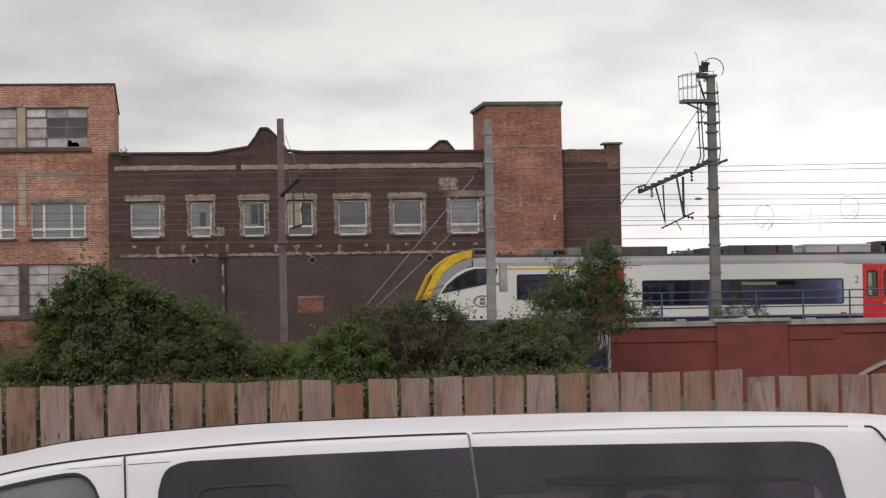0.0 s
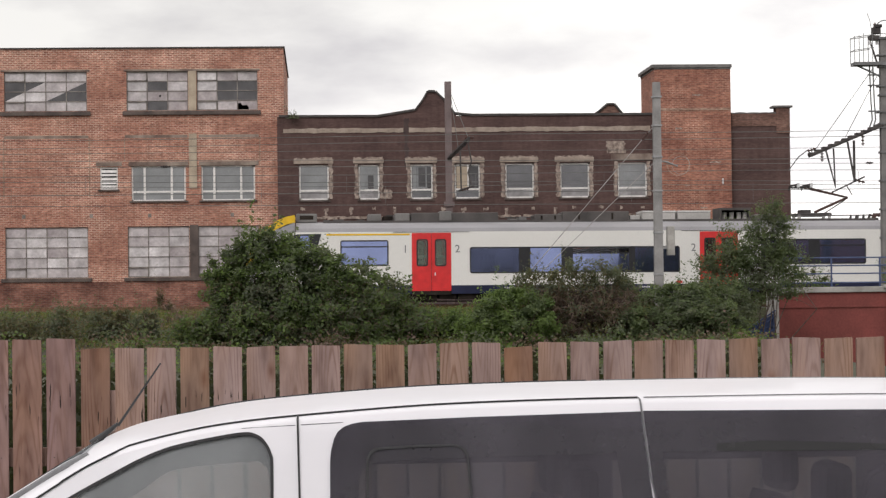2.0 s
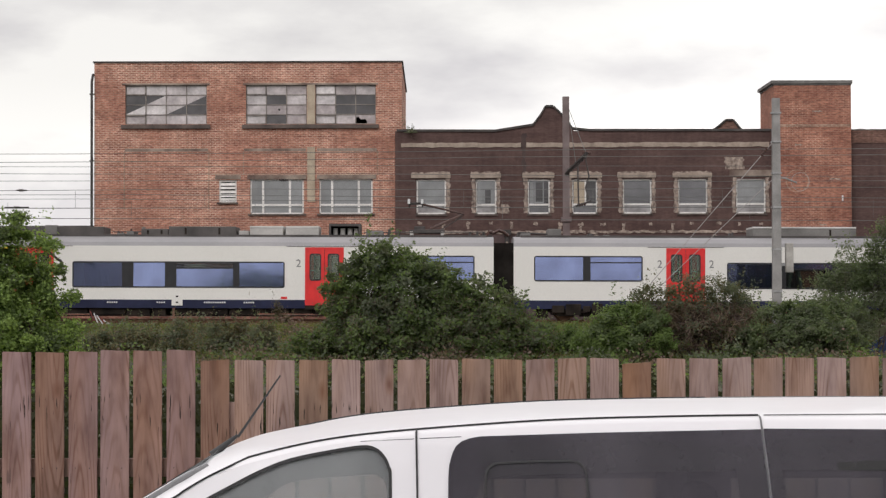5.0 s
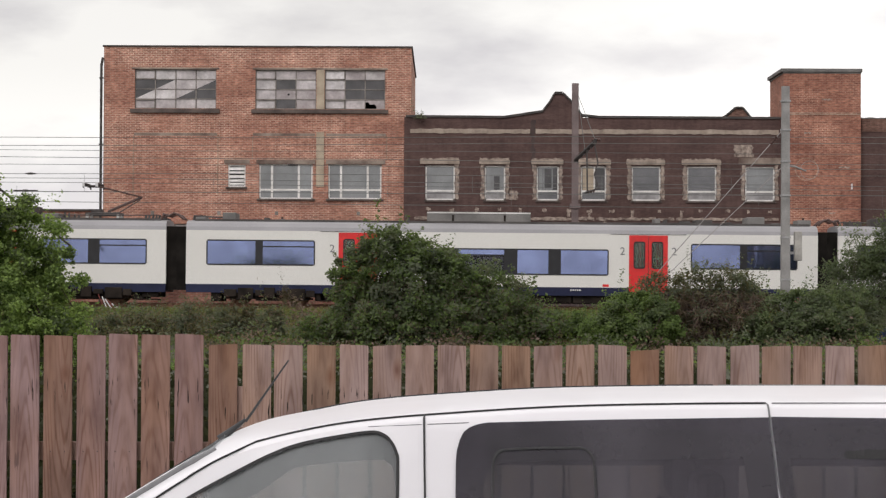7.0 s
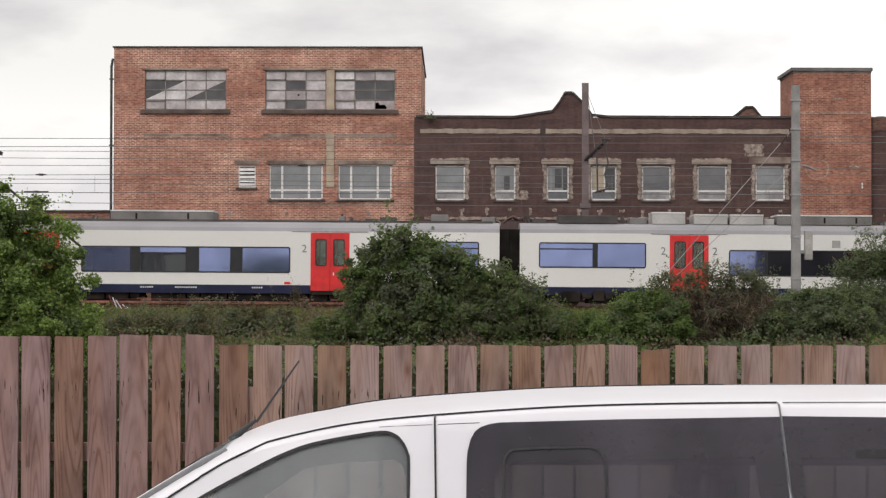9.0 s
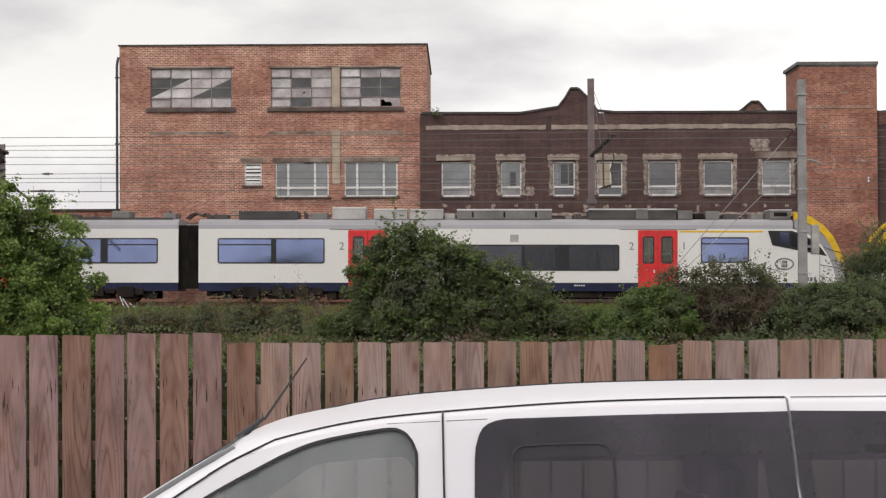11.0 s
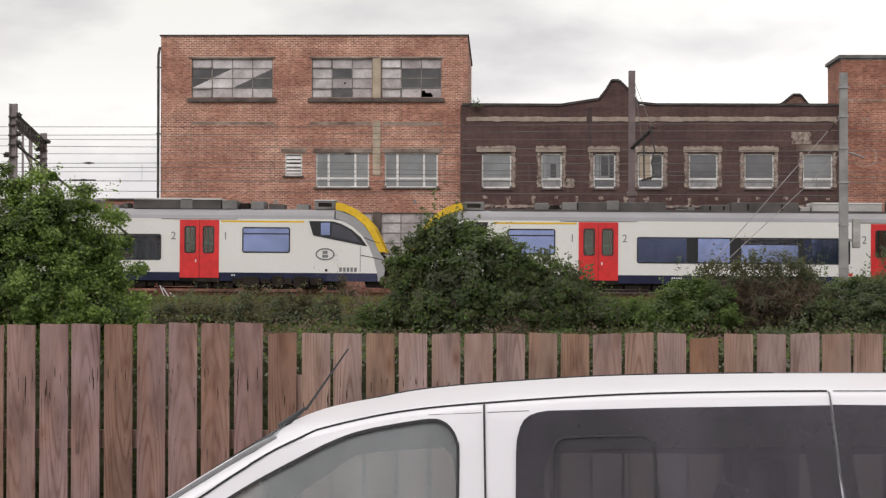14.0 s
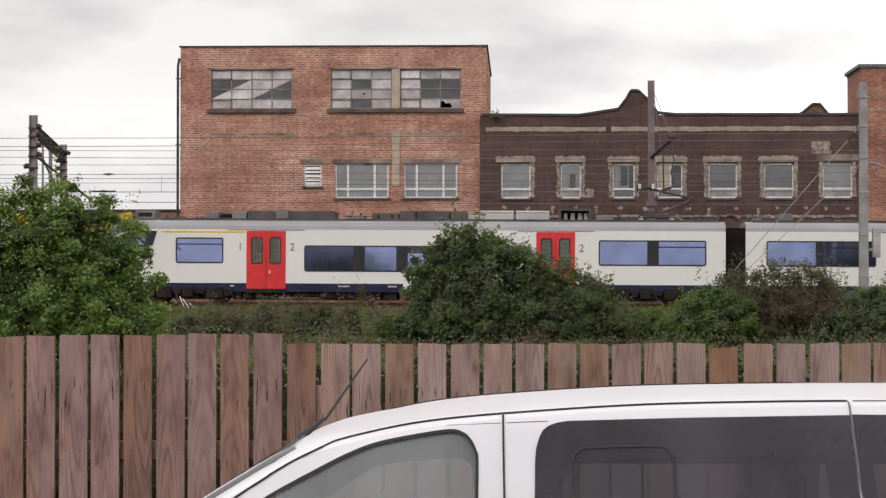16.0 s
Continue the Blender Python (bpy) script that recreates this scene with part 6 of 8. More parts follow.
def van_shell(inset):
    """The skin with its window openings left out."""
    xs = sorted({-2.36, -2.33, -2.28, -2.22, -2.1, -1.9, -1.62, -1.5, -1.36, -1.25, -1.18, -1.12, -1.05, -0.99, -0.93, -0.88, -0.82, -0.767, -0.71, -0.65, -0.58, -0.5, -0.44, -0.35, -0.27, -0.15, -0.03, 0.1, 0.25, 0.39, 0.6, 0.8,
                 1.0, 1.21, 1.5, 1.8, 2.0, 2.15, 2.3, 2.4, 2.5, 2.6, 2.7, 2.78, 2.83, 2.86, 2.885, 2.90, 2.925, 2.94, 2.96, 2.98, 3.0, 3.015, 3.03, 3.04, *[e for g in GLAZED for e in g], -0.45, -0.70, *[-1.48 + 0.05 * i for i in range(76)]})
    xs = [x for i, x in enumerate(xs) if i == 0 or x - xs[i - 1] > 0.004 or any(x in g for g in GLAZED)]
    xs = [x for x in xs if x <= 3.04]
    bm = bmesh.new()
    vs = [[bm.verts.new(p) for p in van_ring(x, inset)] for x in xs]
    n = len(vs[0])
    for i in range(len(xs) - 1):
        xm = (xs[i] + xs[i + 1]) / 2
        for j in range(n - 1):
            k = min(j, n - 2 - j)
            q = (vs[i][j], vs[i][j + 1], vs[i + 1][j + 1], vs[i + 1][j])
            za, zb = sorted((q[0].co.z, q[1].co.z))
            zm = (q[0].co.z + q[1].co.z + q[2].co.z + q[3].co.z) / 4
            # the opening follows the sloping front pillar
            lim = 1.72 if xm > -0.1 else 1.80
            if 2 <= k <= 11 and 1.14 < zm < lim and any(g[0] < xm < g[1] for g in GLAZED):
                continue
            # windscreen
            if -1.5 < xm < -0.82 and k >= 16 and inset >= 0:
                continue
            try:
                bm.faces.new(q)
            except ValueError:
                pass
    bm.faces.new(vs[0])
    bm.faces.new(vs[-1][::-1])
    bmesh.ops.remove_doubles(bm, verts=bm.verts, dist=0.0004)
    bm.normal_update()
    return bm


def on_side(bm, outline, proud, thick, s=-1):
    """A plate that follows the leaning side wall; s is the side of y that it lies on."""
    a = [bm.verts.new((x, s * (-side_y(z) + proud), z)) for x, z in outline]
    b = [bm.verts.new((x, s * (-side_y(z) + proud - thick), z)) for x, z in outline]
    k = len(a)
    bm.faces.new(a)
    bm.faces.new(b[::-1])
    for i in range(k):
        bm.faces.new((a[i], b[i], b[(i + 1) % k], a[(i + 1) % k]))
    return bm


def side_ring(outer, inner, proud, thick, s, sink=0.0):
    """A flat frame on the side wall between two outlines of equal length."""
    bm = bmesh.new()
    v = [[bm.verts.new((x, s * (-side_y(z) + d - k), z)) for x, z in o] for d in (proud, proud - thick) for o, k in ((outer, sink), (inner, 0))]
    k = len(outer)
    for a, b in ((0, 1), (2, 3), (0, 2), (1, 3)):
        for i in range(k):
            bm.faces.new((v[a][i], v[a][(i + 1) % k], v[b][(i + 1) % k], v[b][i]))
    return bm


def dense(outline, n=4):
    """More points along an outline, so that plates hug the wall."""
    out = []
    for (a, b), (c, d) in zip(outline, outline[1:] + outline[:1]):
        for i in range(n):
            out.append((a + (c - a) * i / n, b + (d - b) * i / n))
    return out


def shrunk(outline, dx, dz, c):
    x0, x1 = min(p[0] for p in outline), max(p[0] for p in outline)
    z0, z1 = min(p[1] for p in outline), max(p[1] for p in outline)
    fx, fz = 1 - 2 * dx / (x1 - x0), 1 - 2 * dz / (z1 - z0)
    return [(c[0] + (x - c[0]) * fx, c[1] + (z - c[1]) * fz) for x, z in outline]


def around(outline, c, n=96):
    """An outline told anew by rays from a point inside it."""
    out = []
    for i in range(n):
        d = Vector((math.cos(2 * math.pi * i / n), math.sin(2 * math.pi * i / n)))
        best = 0
        for (a, b), (e, f) in zip(outline, outline[1:] + outline[:1]):
            p, q = Vector((a - c[0], b - c[1])), Vector((e - a, f - b))
            det = d.x * q.y - d.y * q.x
            if abs(det) > 1e-9:
                t = (p.x * q.y - p.y * q.x) / det
                u = (p.x * d.y - p.y * d.x) / det
                if t > 0 and -1e-6 <= u <= 1 + 1e-6:
                    best = max(best, t)
        out.append((c[0] + d.x * best, c[1] + d.y * best))
    return out


def van():
    v = thing("van", (0, 8.45, 0), "white parked van with smoked rear side windows", "van")
    part("body", van_shell(0.0), M["paint"], v, "white painted van body", smooth=True)
    part("lining", van_shell(0.035), M["van_lining"], v, "grey interior lining", smooth=True)
    part("cabin_floor", B(-1.6, 2.4, -0.85, 0.85, 0.5, 0.56), M["van_lining"], v)
    for x in (-0.25, 0.75, 1.65):
        for y in (-0.45, 0.45):
            st = part("seat", B(x - 0.5, x + 0.02, y - 0.26, y + 0.26, 0.56, 0.92, bevel=0.06), M["seat_cloth"], v, "dark grey cloth seat")
            part("seat_back", prism(bmesh.new(), [(x - 0.06, 0.9), (x + 0.08, 0.88), (x + 0.22, 1.42), (x + 0.12, 1.44)], y - 0.25, y + 0.25), M["seat_cloth"], st)
            part("head_rest", B(x + 0.13, x + 0.24, y - 0.13, y + 0.13, 1.45, 1.63, bevel=0.04), M["seat_cloth"], st)
    for sd in (-1, 1):
        lo = smooth_path([(-0.15, 1.30), (-0.186, 1.42), (-0.197, 1.53), (-0.225, 1.568), (-0.262, 1.576), (-0.46, 1.562), (-0.588, 1.543), (-0.66, 1.50), (-0.73, 1.451), (-0.95, 1.30)], 5) if sd > 0 else None
        if lo:
            bm = bmesh.new()
            n, rows = len(lo), []
            for y0, lift in ((0.715, 0.0), (0.73, 0.0), (0.70, 1.0)):
                rows.append([bm.verts.new((x, y0, z + lift * (max(z, roof_at(x) - 0.06) - z))) for x, z in lo])
            for a, b in zip(rows, rows[1:]):
                for i in range(n - 1):
                    bm.faces.new((a[i], a[i + 1], b[i + 1], b[i]))
            part("door_trim", bm, M["van_trim"], v, "pale grey trim round the far door window", smooth=True)
    # dark plate added behind the near panes to cover a bright strip
    part("window_trim", B(0.02, 2.35, -0.775, -0.75, 1.69, 1.82, bevel=0.005), M["van_lining"], v, "dark plate added to keep the near window tops dark")
    part("window_trim", B(0.02, 2.35, 0.66, 0.70, 1.56, 1.83, bevel=0.01), M["van_lining"], v, "dark trim over the far windows")
    for x in (0.02, 1.08, 2.28):
        part("pillar_trim", B(x - 0.07, x + 0.12, 0.70, 0.76, 0.9, 1.6, bevel=0.01), M["van_lining"], v, "dark pillar trim")
    part("belt_guide", rods([(1.93, -0.5, 1.50), (1.96, -0.5, 1.585), (2.04, -0.5, 1.625), (2.16, -0.5, 1.64)], 0.012), M["seat_cloth"], v, "black curved belt guide inside")
    part("dashboard", B(-1.45, -1.0, -0.8, 0.8, 0.8, 1.12, bevel=0.06), M["black_plastic"], v)
    part("steering_wheel", rods([(-0.92 + 0.06 * math.sin(2 * math.pi * i / 14), -0.42 + 0.19 * math.cos(2 * math.pi * i / 14), 1.12 + 0.18 * math.sin(2 * math.pi * i / 14)) for i in range(15)], 0.016), M["black_plastic"], v)
    for s in (-1, 1):
        # front door window in its black seal
        out = smooth_path([(-0.148, 1.12), (-0.146, 1.40), (-0.144, 1.669), (-0.150, 1.715), (-0.168, 1.752), (-0.197, 1.778), (-0.245, 1.787), (-0.368, 1.769), (-0.488, 1.744), (-0.58, 1.71), (-0.667, 1.667), (-0.845, 1.571), (-1.036, 1.45),
                           (-1.20, 1.33), (-1.34, 1.21), (-1.35, 1.12)], 4)
        inn = inward(out, 0.010)
        ring = [(-1.22, 1.10), (-0.08, 1.10), (-0.08, 1.822)] + [(x, roof_at(x) - 0.0435) for x in (-0.2, -0.35, -0.5, -0.65, -0.767, -0.88, -0.99, -1.12, -1.22)]
        part("door_frame", side_ring(around(ring, (-0.62, 1.40)), around(out, (-0.62, 1.40)), 0.003, 0.03, s, 0.0028), M["paint"], v, "white front door frame")
        w = part("front_window", side_ring(out, inn, 0.006, 0.045, s), M["glass_border"], v, "front side window in a black rubber seal")
        inn = inward(out, 0.007)
        part("glass", on_side(bmesh.new(), inn, -0.006, 0.004, s), M["van_glass_front"], w, "clear greenish glass")
        # sliding door glass with a black printed border
        out = dense([(0.040, 1.05), (1.158, 1.05), (1.1485, 1.40), (1.1215, 1.64), (1.1065, 1.80), (1.1035, 1.836), (0.545, 1.826), (0.155, 1.815), (0.12, 1.809), (0.092, 1.799), (0.073, 1.784), (0.060, 1.760), (0.049, 1.72), (0.046, 1.68)], 3)
        inn = shrunk(out, 0.095, 0.13, (0.6, 1.42))
        w = part("middle_window", side_ring(out, inn, 0.003, 0.03, s), M["glass_border"], v, "smoked flush window of the sliding door")
        part("glass", on_side(bmesh.new(), out, 0.008, 0.004, s), M["van_glass" if s < 0 else "van_glass_far"], w)
        r = [(0.168, 1.12), (0.525, 1.12), (0.529, 1.45), (0.512, 1.695), (0.503, 1.716), (0.488, 1.730), (0.466, 1.736), (0.33, 1.735), (0.20, 1.728), (0.180, 1.715), (0.168, 1.694), (0.165, 1.45)]
        r = dense(r, 2)
        part("slider_seal", side_ring(r, shrunk(r, 0.006, 0.006, (0.35, 1.43)), 0.012, 0.006, s), M["black_plastic"], w, "black seal of a sliding pane")
        out = dense([(1.167, 1.05), (2.425, 1.05), (2.42, 1.40), (2.41, 1.628), (2.381, 1.765), (2.368, 1.79), (2.345, 1.81), (2.31, 1.822), (2.25, 1.828), (1.7, 1.833), (1.1125, 1.838), (1.1155, 1.80), (1.1305, 1.64), (1.1575, 1.40)], 3)
        inn = shrunk(out, 0.06, 0.13, (1.75, 1.42))
        w = part("rear_window", side_ring(out, inn, 0.003, 0.03, s), M["glass_border"], v, "smoked flush rear quarter window")
        part("glass", on_side(bmesh.new(), out, 0.008, 0.004, s), M["van_glass" if s < 0 else "van_glass_far"], w)
        # shut lines and the drip line over the doors
        for rad, m, line in ((0.0065, M["black_plastic"], [(-0.064, 0.5), (-0.060, 1.10), (-0.056, 1.446), (-0.059, 1.66), (-0.062, 1.842)]), (0.006, M["mark_grey"], [(1.172, 0.5), (1.153, 1.40), (1.126, 1.64), (1.111, 1.80), (1.104, 1.875)]),
                             (0.008, M["black_plastic"], [(2.68, 0.6), (2.67, 1.4), (2.63, 1.70), (2.60, 1.78), (2.56, 1.84), (2.53, 1.87), (2.51, 1.884)]),
                             (0.0065, M["black_plastic"], [(-1.36, 1.27), (-1.134, 1.437), (-1.075, 1.484), (-0.99, 1.54), (-0.908, 1.595), (-0.788, 1.668), (-0.70, 1.712), (-0.608, 1.753), (-0.52, 1.78), (-0.431, 1.802), (-0.34, 1.819),
                                                           (-0.251, 1.829), (-0.15, 1.837), (-0.062, 1.843), (0.25, 1.860), (0.6, 1.874), (0.85, 1.881), (1.10, 1.885)])):
            line = [(x, min(z, roof_at(x) - 0.0265)) for x, z in smooth_path(line, 16)]
            part("shut_line", rods([(x, s * (-van_side_at(x, z) + 0.004), z + (0.002 if z > roof_at(x) - 0.046 else 0)) for x, z in line], rad * 0.55, 5), m, v)
        part("body_crease", rods([(x, s * (-van_side_at(x, z) + 0.0004), z) for x, z in ((-0.25, 1.799), (-0.16, 1.803), (-0.07, 1.807))], 0.0014, 5), M["mark_grey"], v)
        part("body_crease", rods([(x, s * (-van_side_at(x, z) + 0.0004), z) for x, z in ((-0.05, 1.808), (0.02, 1.811), (0.09, 1.814))], 0.0014, 5), M["mark_grey"], v)
        part("roof_crease", rods([(x, s * (-van_side_at(x, roof_at(x) - 0.0265) + 0.004), roof_at(x) - 0.0245) for x in (1.12, 1.3, 1.5, 1.7, 1.9, 2.1, 2.3, 2.45)], 0.0022, 5), M["mark_grey"], v, "fine seam along the roof")
        part("roof_seam", rods([(x, s * -y, z + 0.0012) for x, y, z in van_ring(1.104) if z > 1.87 and y < -0.66], 0.0022, 5), M["mark_grey"], v, "fine seam across the roof")
        part("door_mirror", B(-1.42, -1.24, *sorted((s * 0.95, s * 1.2)), 0.98, 1.22, bevel=0.04), M["black_plastic"], v, "black door mirror")
        part("door_handle", B(-0.30, -0.12, *sorted((s * 0.945, s * 0.975)), 0.92, 0.97, bevel=0.01), M["paint"], v)
        part("door_handle", B(0.02, 0.20, *sorted((s * 0.945, s * 0.975)), 0.92, 0.97, bevel=0.01), M["paint"], v)
        part("side_moulding", B(-1.2, 2.3, *sorted((s * 0.94, s * 0.968)), 0.55, 0.68, bevel=0.01), M["black_plastic"], v)
        part("headlight", B(-2.30, -2.0, *sorted((s * 0.50, s * 0.80)), 0.70, 0.92, bevel=0.04), M["frosted"], v)
        part("tail_lamp", B(2.94, 3.055, *sorted((s * 0.74, s * 0.89)), 0.9, 1.35, bevel=0.02), M["train_red"], v)
    bm = bmesh.new()
    a = [(-1.50, -0.72, 1.25), (-1.50, 0.72, 1.25), (-0.80, 0.62, 1.72), (-0.80, -0.62, 1.72)]
    vs = [bm.verts.new((x - 0.003, y, z + 0.005)) for x, y, z in a] + [bm.verts.new((x + 0.003, y, z - 0.002)) for x, y, z in a]
    for q in ((0, 1, 2, 3), (7, 6, 5, 4), (0, 4, 5, 1), (1, 5, 6, 2), (2, 6, 7, 3), (3, 7, 4, 0)):
        bm.faces.new([vs[i] for i in q])
    part("windscreen", bm, M["van_glass_front"], v, "sloping windscreen")
    # grey tube; its colour stands in for reflections in the windscreen's curved edge
    part("windscreen_trim", rods([(-1.40, -0.78, 1.33), (-1.2, -0.755, 1.46), (-1.0, -0.735, 1.585), (-0.85, -0.71, 1.675), (-0.78, -0.66, 1.708)], 0.010, 6), M["mark_grey"], v)
    bm = bmesh.new()
    rod(bm, (-0.826, -0.05, 1.705), (-0.73, -0.05, 1.780), 0.017, 0.006, n=10)
    rod(bm, (-0.73, -0.05, 1.772), (-0.572, -0.05, 2.0), 0.0052, 0.003, n=6)
    part("roof_antenna", bm, M["black_plastic"], v, "slanting black roof antenna")
    part("bumper", B(-2.42, -2.15, -0.80, 0.80, 0.30, 0.62, bevel=0.07), M["black_plastic"], v)
    part("bumper", B(2.84, 3.12, -0.86, 0.86, 0.30, 0.60, bevel=0.06), M["black_plastic"], v)
    for x in (-1.45, 1.65):
        for s in (-1, 1):
            w = new("wheel")
            w.parent = v
            bm = bmesh.new()
            rod(bm, (x, s * 0.74, 0.33), (x, s * 0.965, 0.33), 0.33, n=28)
            part("tyre", bm, M["tyre"], w)
            bm = bmesh.new()
            rod(bm, (x, s * 0.94, 0.33), (x, s * 0.975, 0.33), 0.2, n=20)
            part("rim", bm, M["steel_grey"], w)


def van_side_at(x, z):
    """The skin's y, on the near side, at a height near the roof."""
    r = [(p[2], p[1]) for p in van_ring(x)]
    r = r[: len(r) // 2 + 1]
    for (za, ya), (zb, yb) in zip(r, r[1:]):
        if za <= z <= zb and zb > za:
            return ya + (yb - ya) * (z - za) / (zb - za)
    return r[-1][1]


M["van_lining"] = worn("grey_van_lining", (0.05, 0.05, 0.052), (0.08, 0.08, 0.082), 2, 0.9)
M["van_trim"] = worn("pale_grey_trim", (0.3, 0.31, 0.32), (0.38, 0.39, 0.4), 2, 0.8)
M["seat_cloth"] = worn("dark_seat_cloth", (0.03, 0.03, 0.033), (0.055, 0.055, 0.06), 5, 0.95)
M["glass_border"] = worn("black_printed_border", (0.012, 0.011, 0.012), (0.018, 0.017, 0.018), 3, 0.2, bump=0)
van()


# ---- the trains ----
def text_mesh(name, s, size, mat, parent, at):
    """A figure set upright on the side that faces -y."""
    cu = bpy.data.curves.new(name, "FONT")
    cu.body, cu.size, cu.extrude, cu.align_x, cu.align_y = s, size, 0.004, "CENTER", "CENTER"
    tmp = bpy.data.objects.new(name, cu)
    scene.collection.objects.link(tmp)
    bpy.context.view_layer.update()
    me = bpy.data.meshes.new_from_object(tmp.evaluated_get(bpy.context.evaluated_depsgraph_get()))
    bpy.data.objects.remove(tmp)
    me.materials.clear()
    me.materials.append(mat)
    me.transform(Matrix.Rotation(radians(90), 4, "X"))
    ob = new(name, me)
    ob.parent, ob.location = parent, at
    return ob


HALF = 1.41
ROOF = [(-1.40, 2.97), (-1.37, 3.12), (-1.26, 3.26), (-1.02, 3.345), (-0.5, 3.39), (0.5, 3.39), (1.02, 3.345), (1.26, 3.26), (1.37, 3.12), (1.40, 2.97)]


def chamfered(bm, x0, x1, z0, z1, c):
    """Cuts the four corners of a plate in x and z."""
    for x, z, sx, sz in ((x0, z0, -1, -1), (x1, z0, 1, -1), (x0, z1, -1, 1), (x1, z1, 1, 1)):
        bmesh.ops.bisect_plane(bm, geom=bm.verts[:] + bm.edges[:] + bm.faces[:], plane_co=(x - sx * c, 0, z), plane_no=(sx, 0, sz), clear_outer=True)
    return bm


def window_band(car, x0, x1, z0, z1, panes):
    """A flush window: a black surround with openings for its panes. panes: (from, to, kind) as parts of the width; b
    blue sky reflection set by tint, e a deeper blue one, d smoked, o nearly black, and with a hinged top light v all
    blue, k smoked under blue, u blue under smoked."""
    for s in (-1, 1):
        y = s * HALF
        lights = []
        for a, b, k in panes:
            xa, xb = x0 + 0.05 + a * (x1 - x0 - 0.1), x0 + 0.05 + b * (x1 - x0 - 0.1)
            za, zb = z0 + 0.055, z1 - 0.055
            m = M[{"b": "pane_blue", "v": "pane_blue", "u": "pane_blue", "e": "pane_deep", "o": "pane_cab"}.get(k, "pane_dark")]
            if k in "vuk":
                lights += [(xa, xb, za, zb - 0.24, m), (xa, xb, zb - 0.19, zb, M["pane_dark" if k == "u" else "pane_blue"])]
            else:
                lights.append((xa, xb, za, zb, m))
        bm = cut_wall(x0, x1, z0, z1, *sorted((y - s * 0.03, y + s * 0.012)), [q[:4] for q in lights])
        w = part("window", chamfered(bm, x0, x1, z0, z1, 0.06), M["seal"], car, "dark flush window band")
        for xa, xb, za, zb, m in lights:
            part("pane", B(xa - 0.01, xb + 0.01, *sorted((y - s * 0.012, y - s * 0.006)), za - 0.01, zb + 0.01), m, w)


def doors(car, x0, x1, left, right):
    for s in (-1, 1):
        y = s * (HALF + 0.001)
        xm = (x0 + x1) / 2
        part("door_threshold", B(x0, x1, min(y, y - s * 0.2), max(y, y - s * 0.2), 0.42, 0.57), M["train_dark"], car)
        for a, b in ((x0, xm - 0.008), (xm + 0.008, x1)):
            c = (a + b) / 2 + (0.03 if a == x0 else -0.03)
            d = part("door", chamfered(cut_wall(a, b, 0.58, 2.92, *sorted((y - s * 0.03, y + s * 0.018)), [(c - 0.205, c + 0.205, 1.6, 2.64)]), a, b, 0.58, 2.92, 0.02), M["train_red"], car, "red sliding door leaf")
            part("door_seal", ring_plate(rounded(c - 0.235, c + 0.235, 1.57, 2.67, 0.1), rounded(c - 0.19, c + 0.19, 1.62, 2.62, 0.08), *sorted((y - s * 0.02, y + s * 0.022))), M["seal"], d)
            part("door_glass", B(c - 0.2, c + 0.2, *sorted((y + s * 0.002, y + s * 0.007)), 1.61, 2.63), M["pane_door"], d)
            part("door_grab_rail", rods([(c - 0.19, y - s * 0.06, 1.98), (c + 0.19, y - s * 0.06, 1.98)], 0.02), M["steel_grey"], d)
        part("door_button", B(xm + 0.12, xm + 0.17, min(y, y + s * 0.025), max(y, y + s * 0.025), 1.2, 1.32), M["mark_white"], car)
        part("door_rail", B(x0 - 0.75, x1 + 0.75, min(y, y + s * 0.012), max(y, y + s * 0.012), 2.945, 2.965), M["train_dark"], car)
        part("door_gasket", B(xm - 0.03, xm + 0.03, *sorted((y - s * 0.05, y - s * 0.035)), 0.6, 2.9), M["seal"], car)
        # panels that part the vestibule from the seats
        for x in (x0 - 0.22, x1 + 0.18):
            part("partition", B(x, x + 0.04, *sorted((s * 0.45, s * 1.34)), 0.9, 2.85), M["train_lining"], car)
    for t, x in ((left, x0 - 0.26), (right, x1 + 0.26)):
        if t:
            text_mesh("class_number", t, 0.44, M["mark_grey"], car, (x, -HALF - 0.006, 2.26))
            text_mesh("class_number", t, 0.44, M["mark_grey"], car, (x, HALF + 0.006, 2.26)).rotation_euler = (0, 0, math.pi)


SEAT_MESH = []


def seats(car, x0, x1, floor):
    """Double seats in facing pairs on both sides of the aisle."""
    n = int((x1 - x0) / 0.86)
    for i in range(n):
        x, turn = x0 + (i + 0.5) * (x1 - x0) / n, i % 2
        for s in (-1, 1):
            if not SEAT_MESH:
                bm = bmesh.new()
                box(bm, -0.26, 0.24, -0.46, 0.46, 0.30, 0.46, bevel=0.04)
                prism(bm, [(0.16, 0.4), (0.28, 0.4), (0.36, 1.0), (0.24, 1.0)], -0.46, 0.46)
                for e in (-0.23, 0.23):
                    box(bm, 0.24, 0.37, e - 0.16, e + 0.16, 0.99, 1.18, bevel=0.04)
                box(bm, -0.05, 0.1, -0.3, 0.3, 0.0, 0.32)
                SEAT_MESH.append(part("seat", bm, M["train_seat"], car, "grey-green double seat"))
                ob = SEAT_MESH[0]
            else:
                ob = new("seat", SEAT_MESH[0].data)
                ob.parent = car
                ob["label"] = "grey-green double seat"
            ob.location = (x, s * 0.86, floor)
            ob.rotation_euler = (0, 0, math.pi * turn)


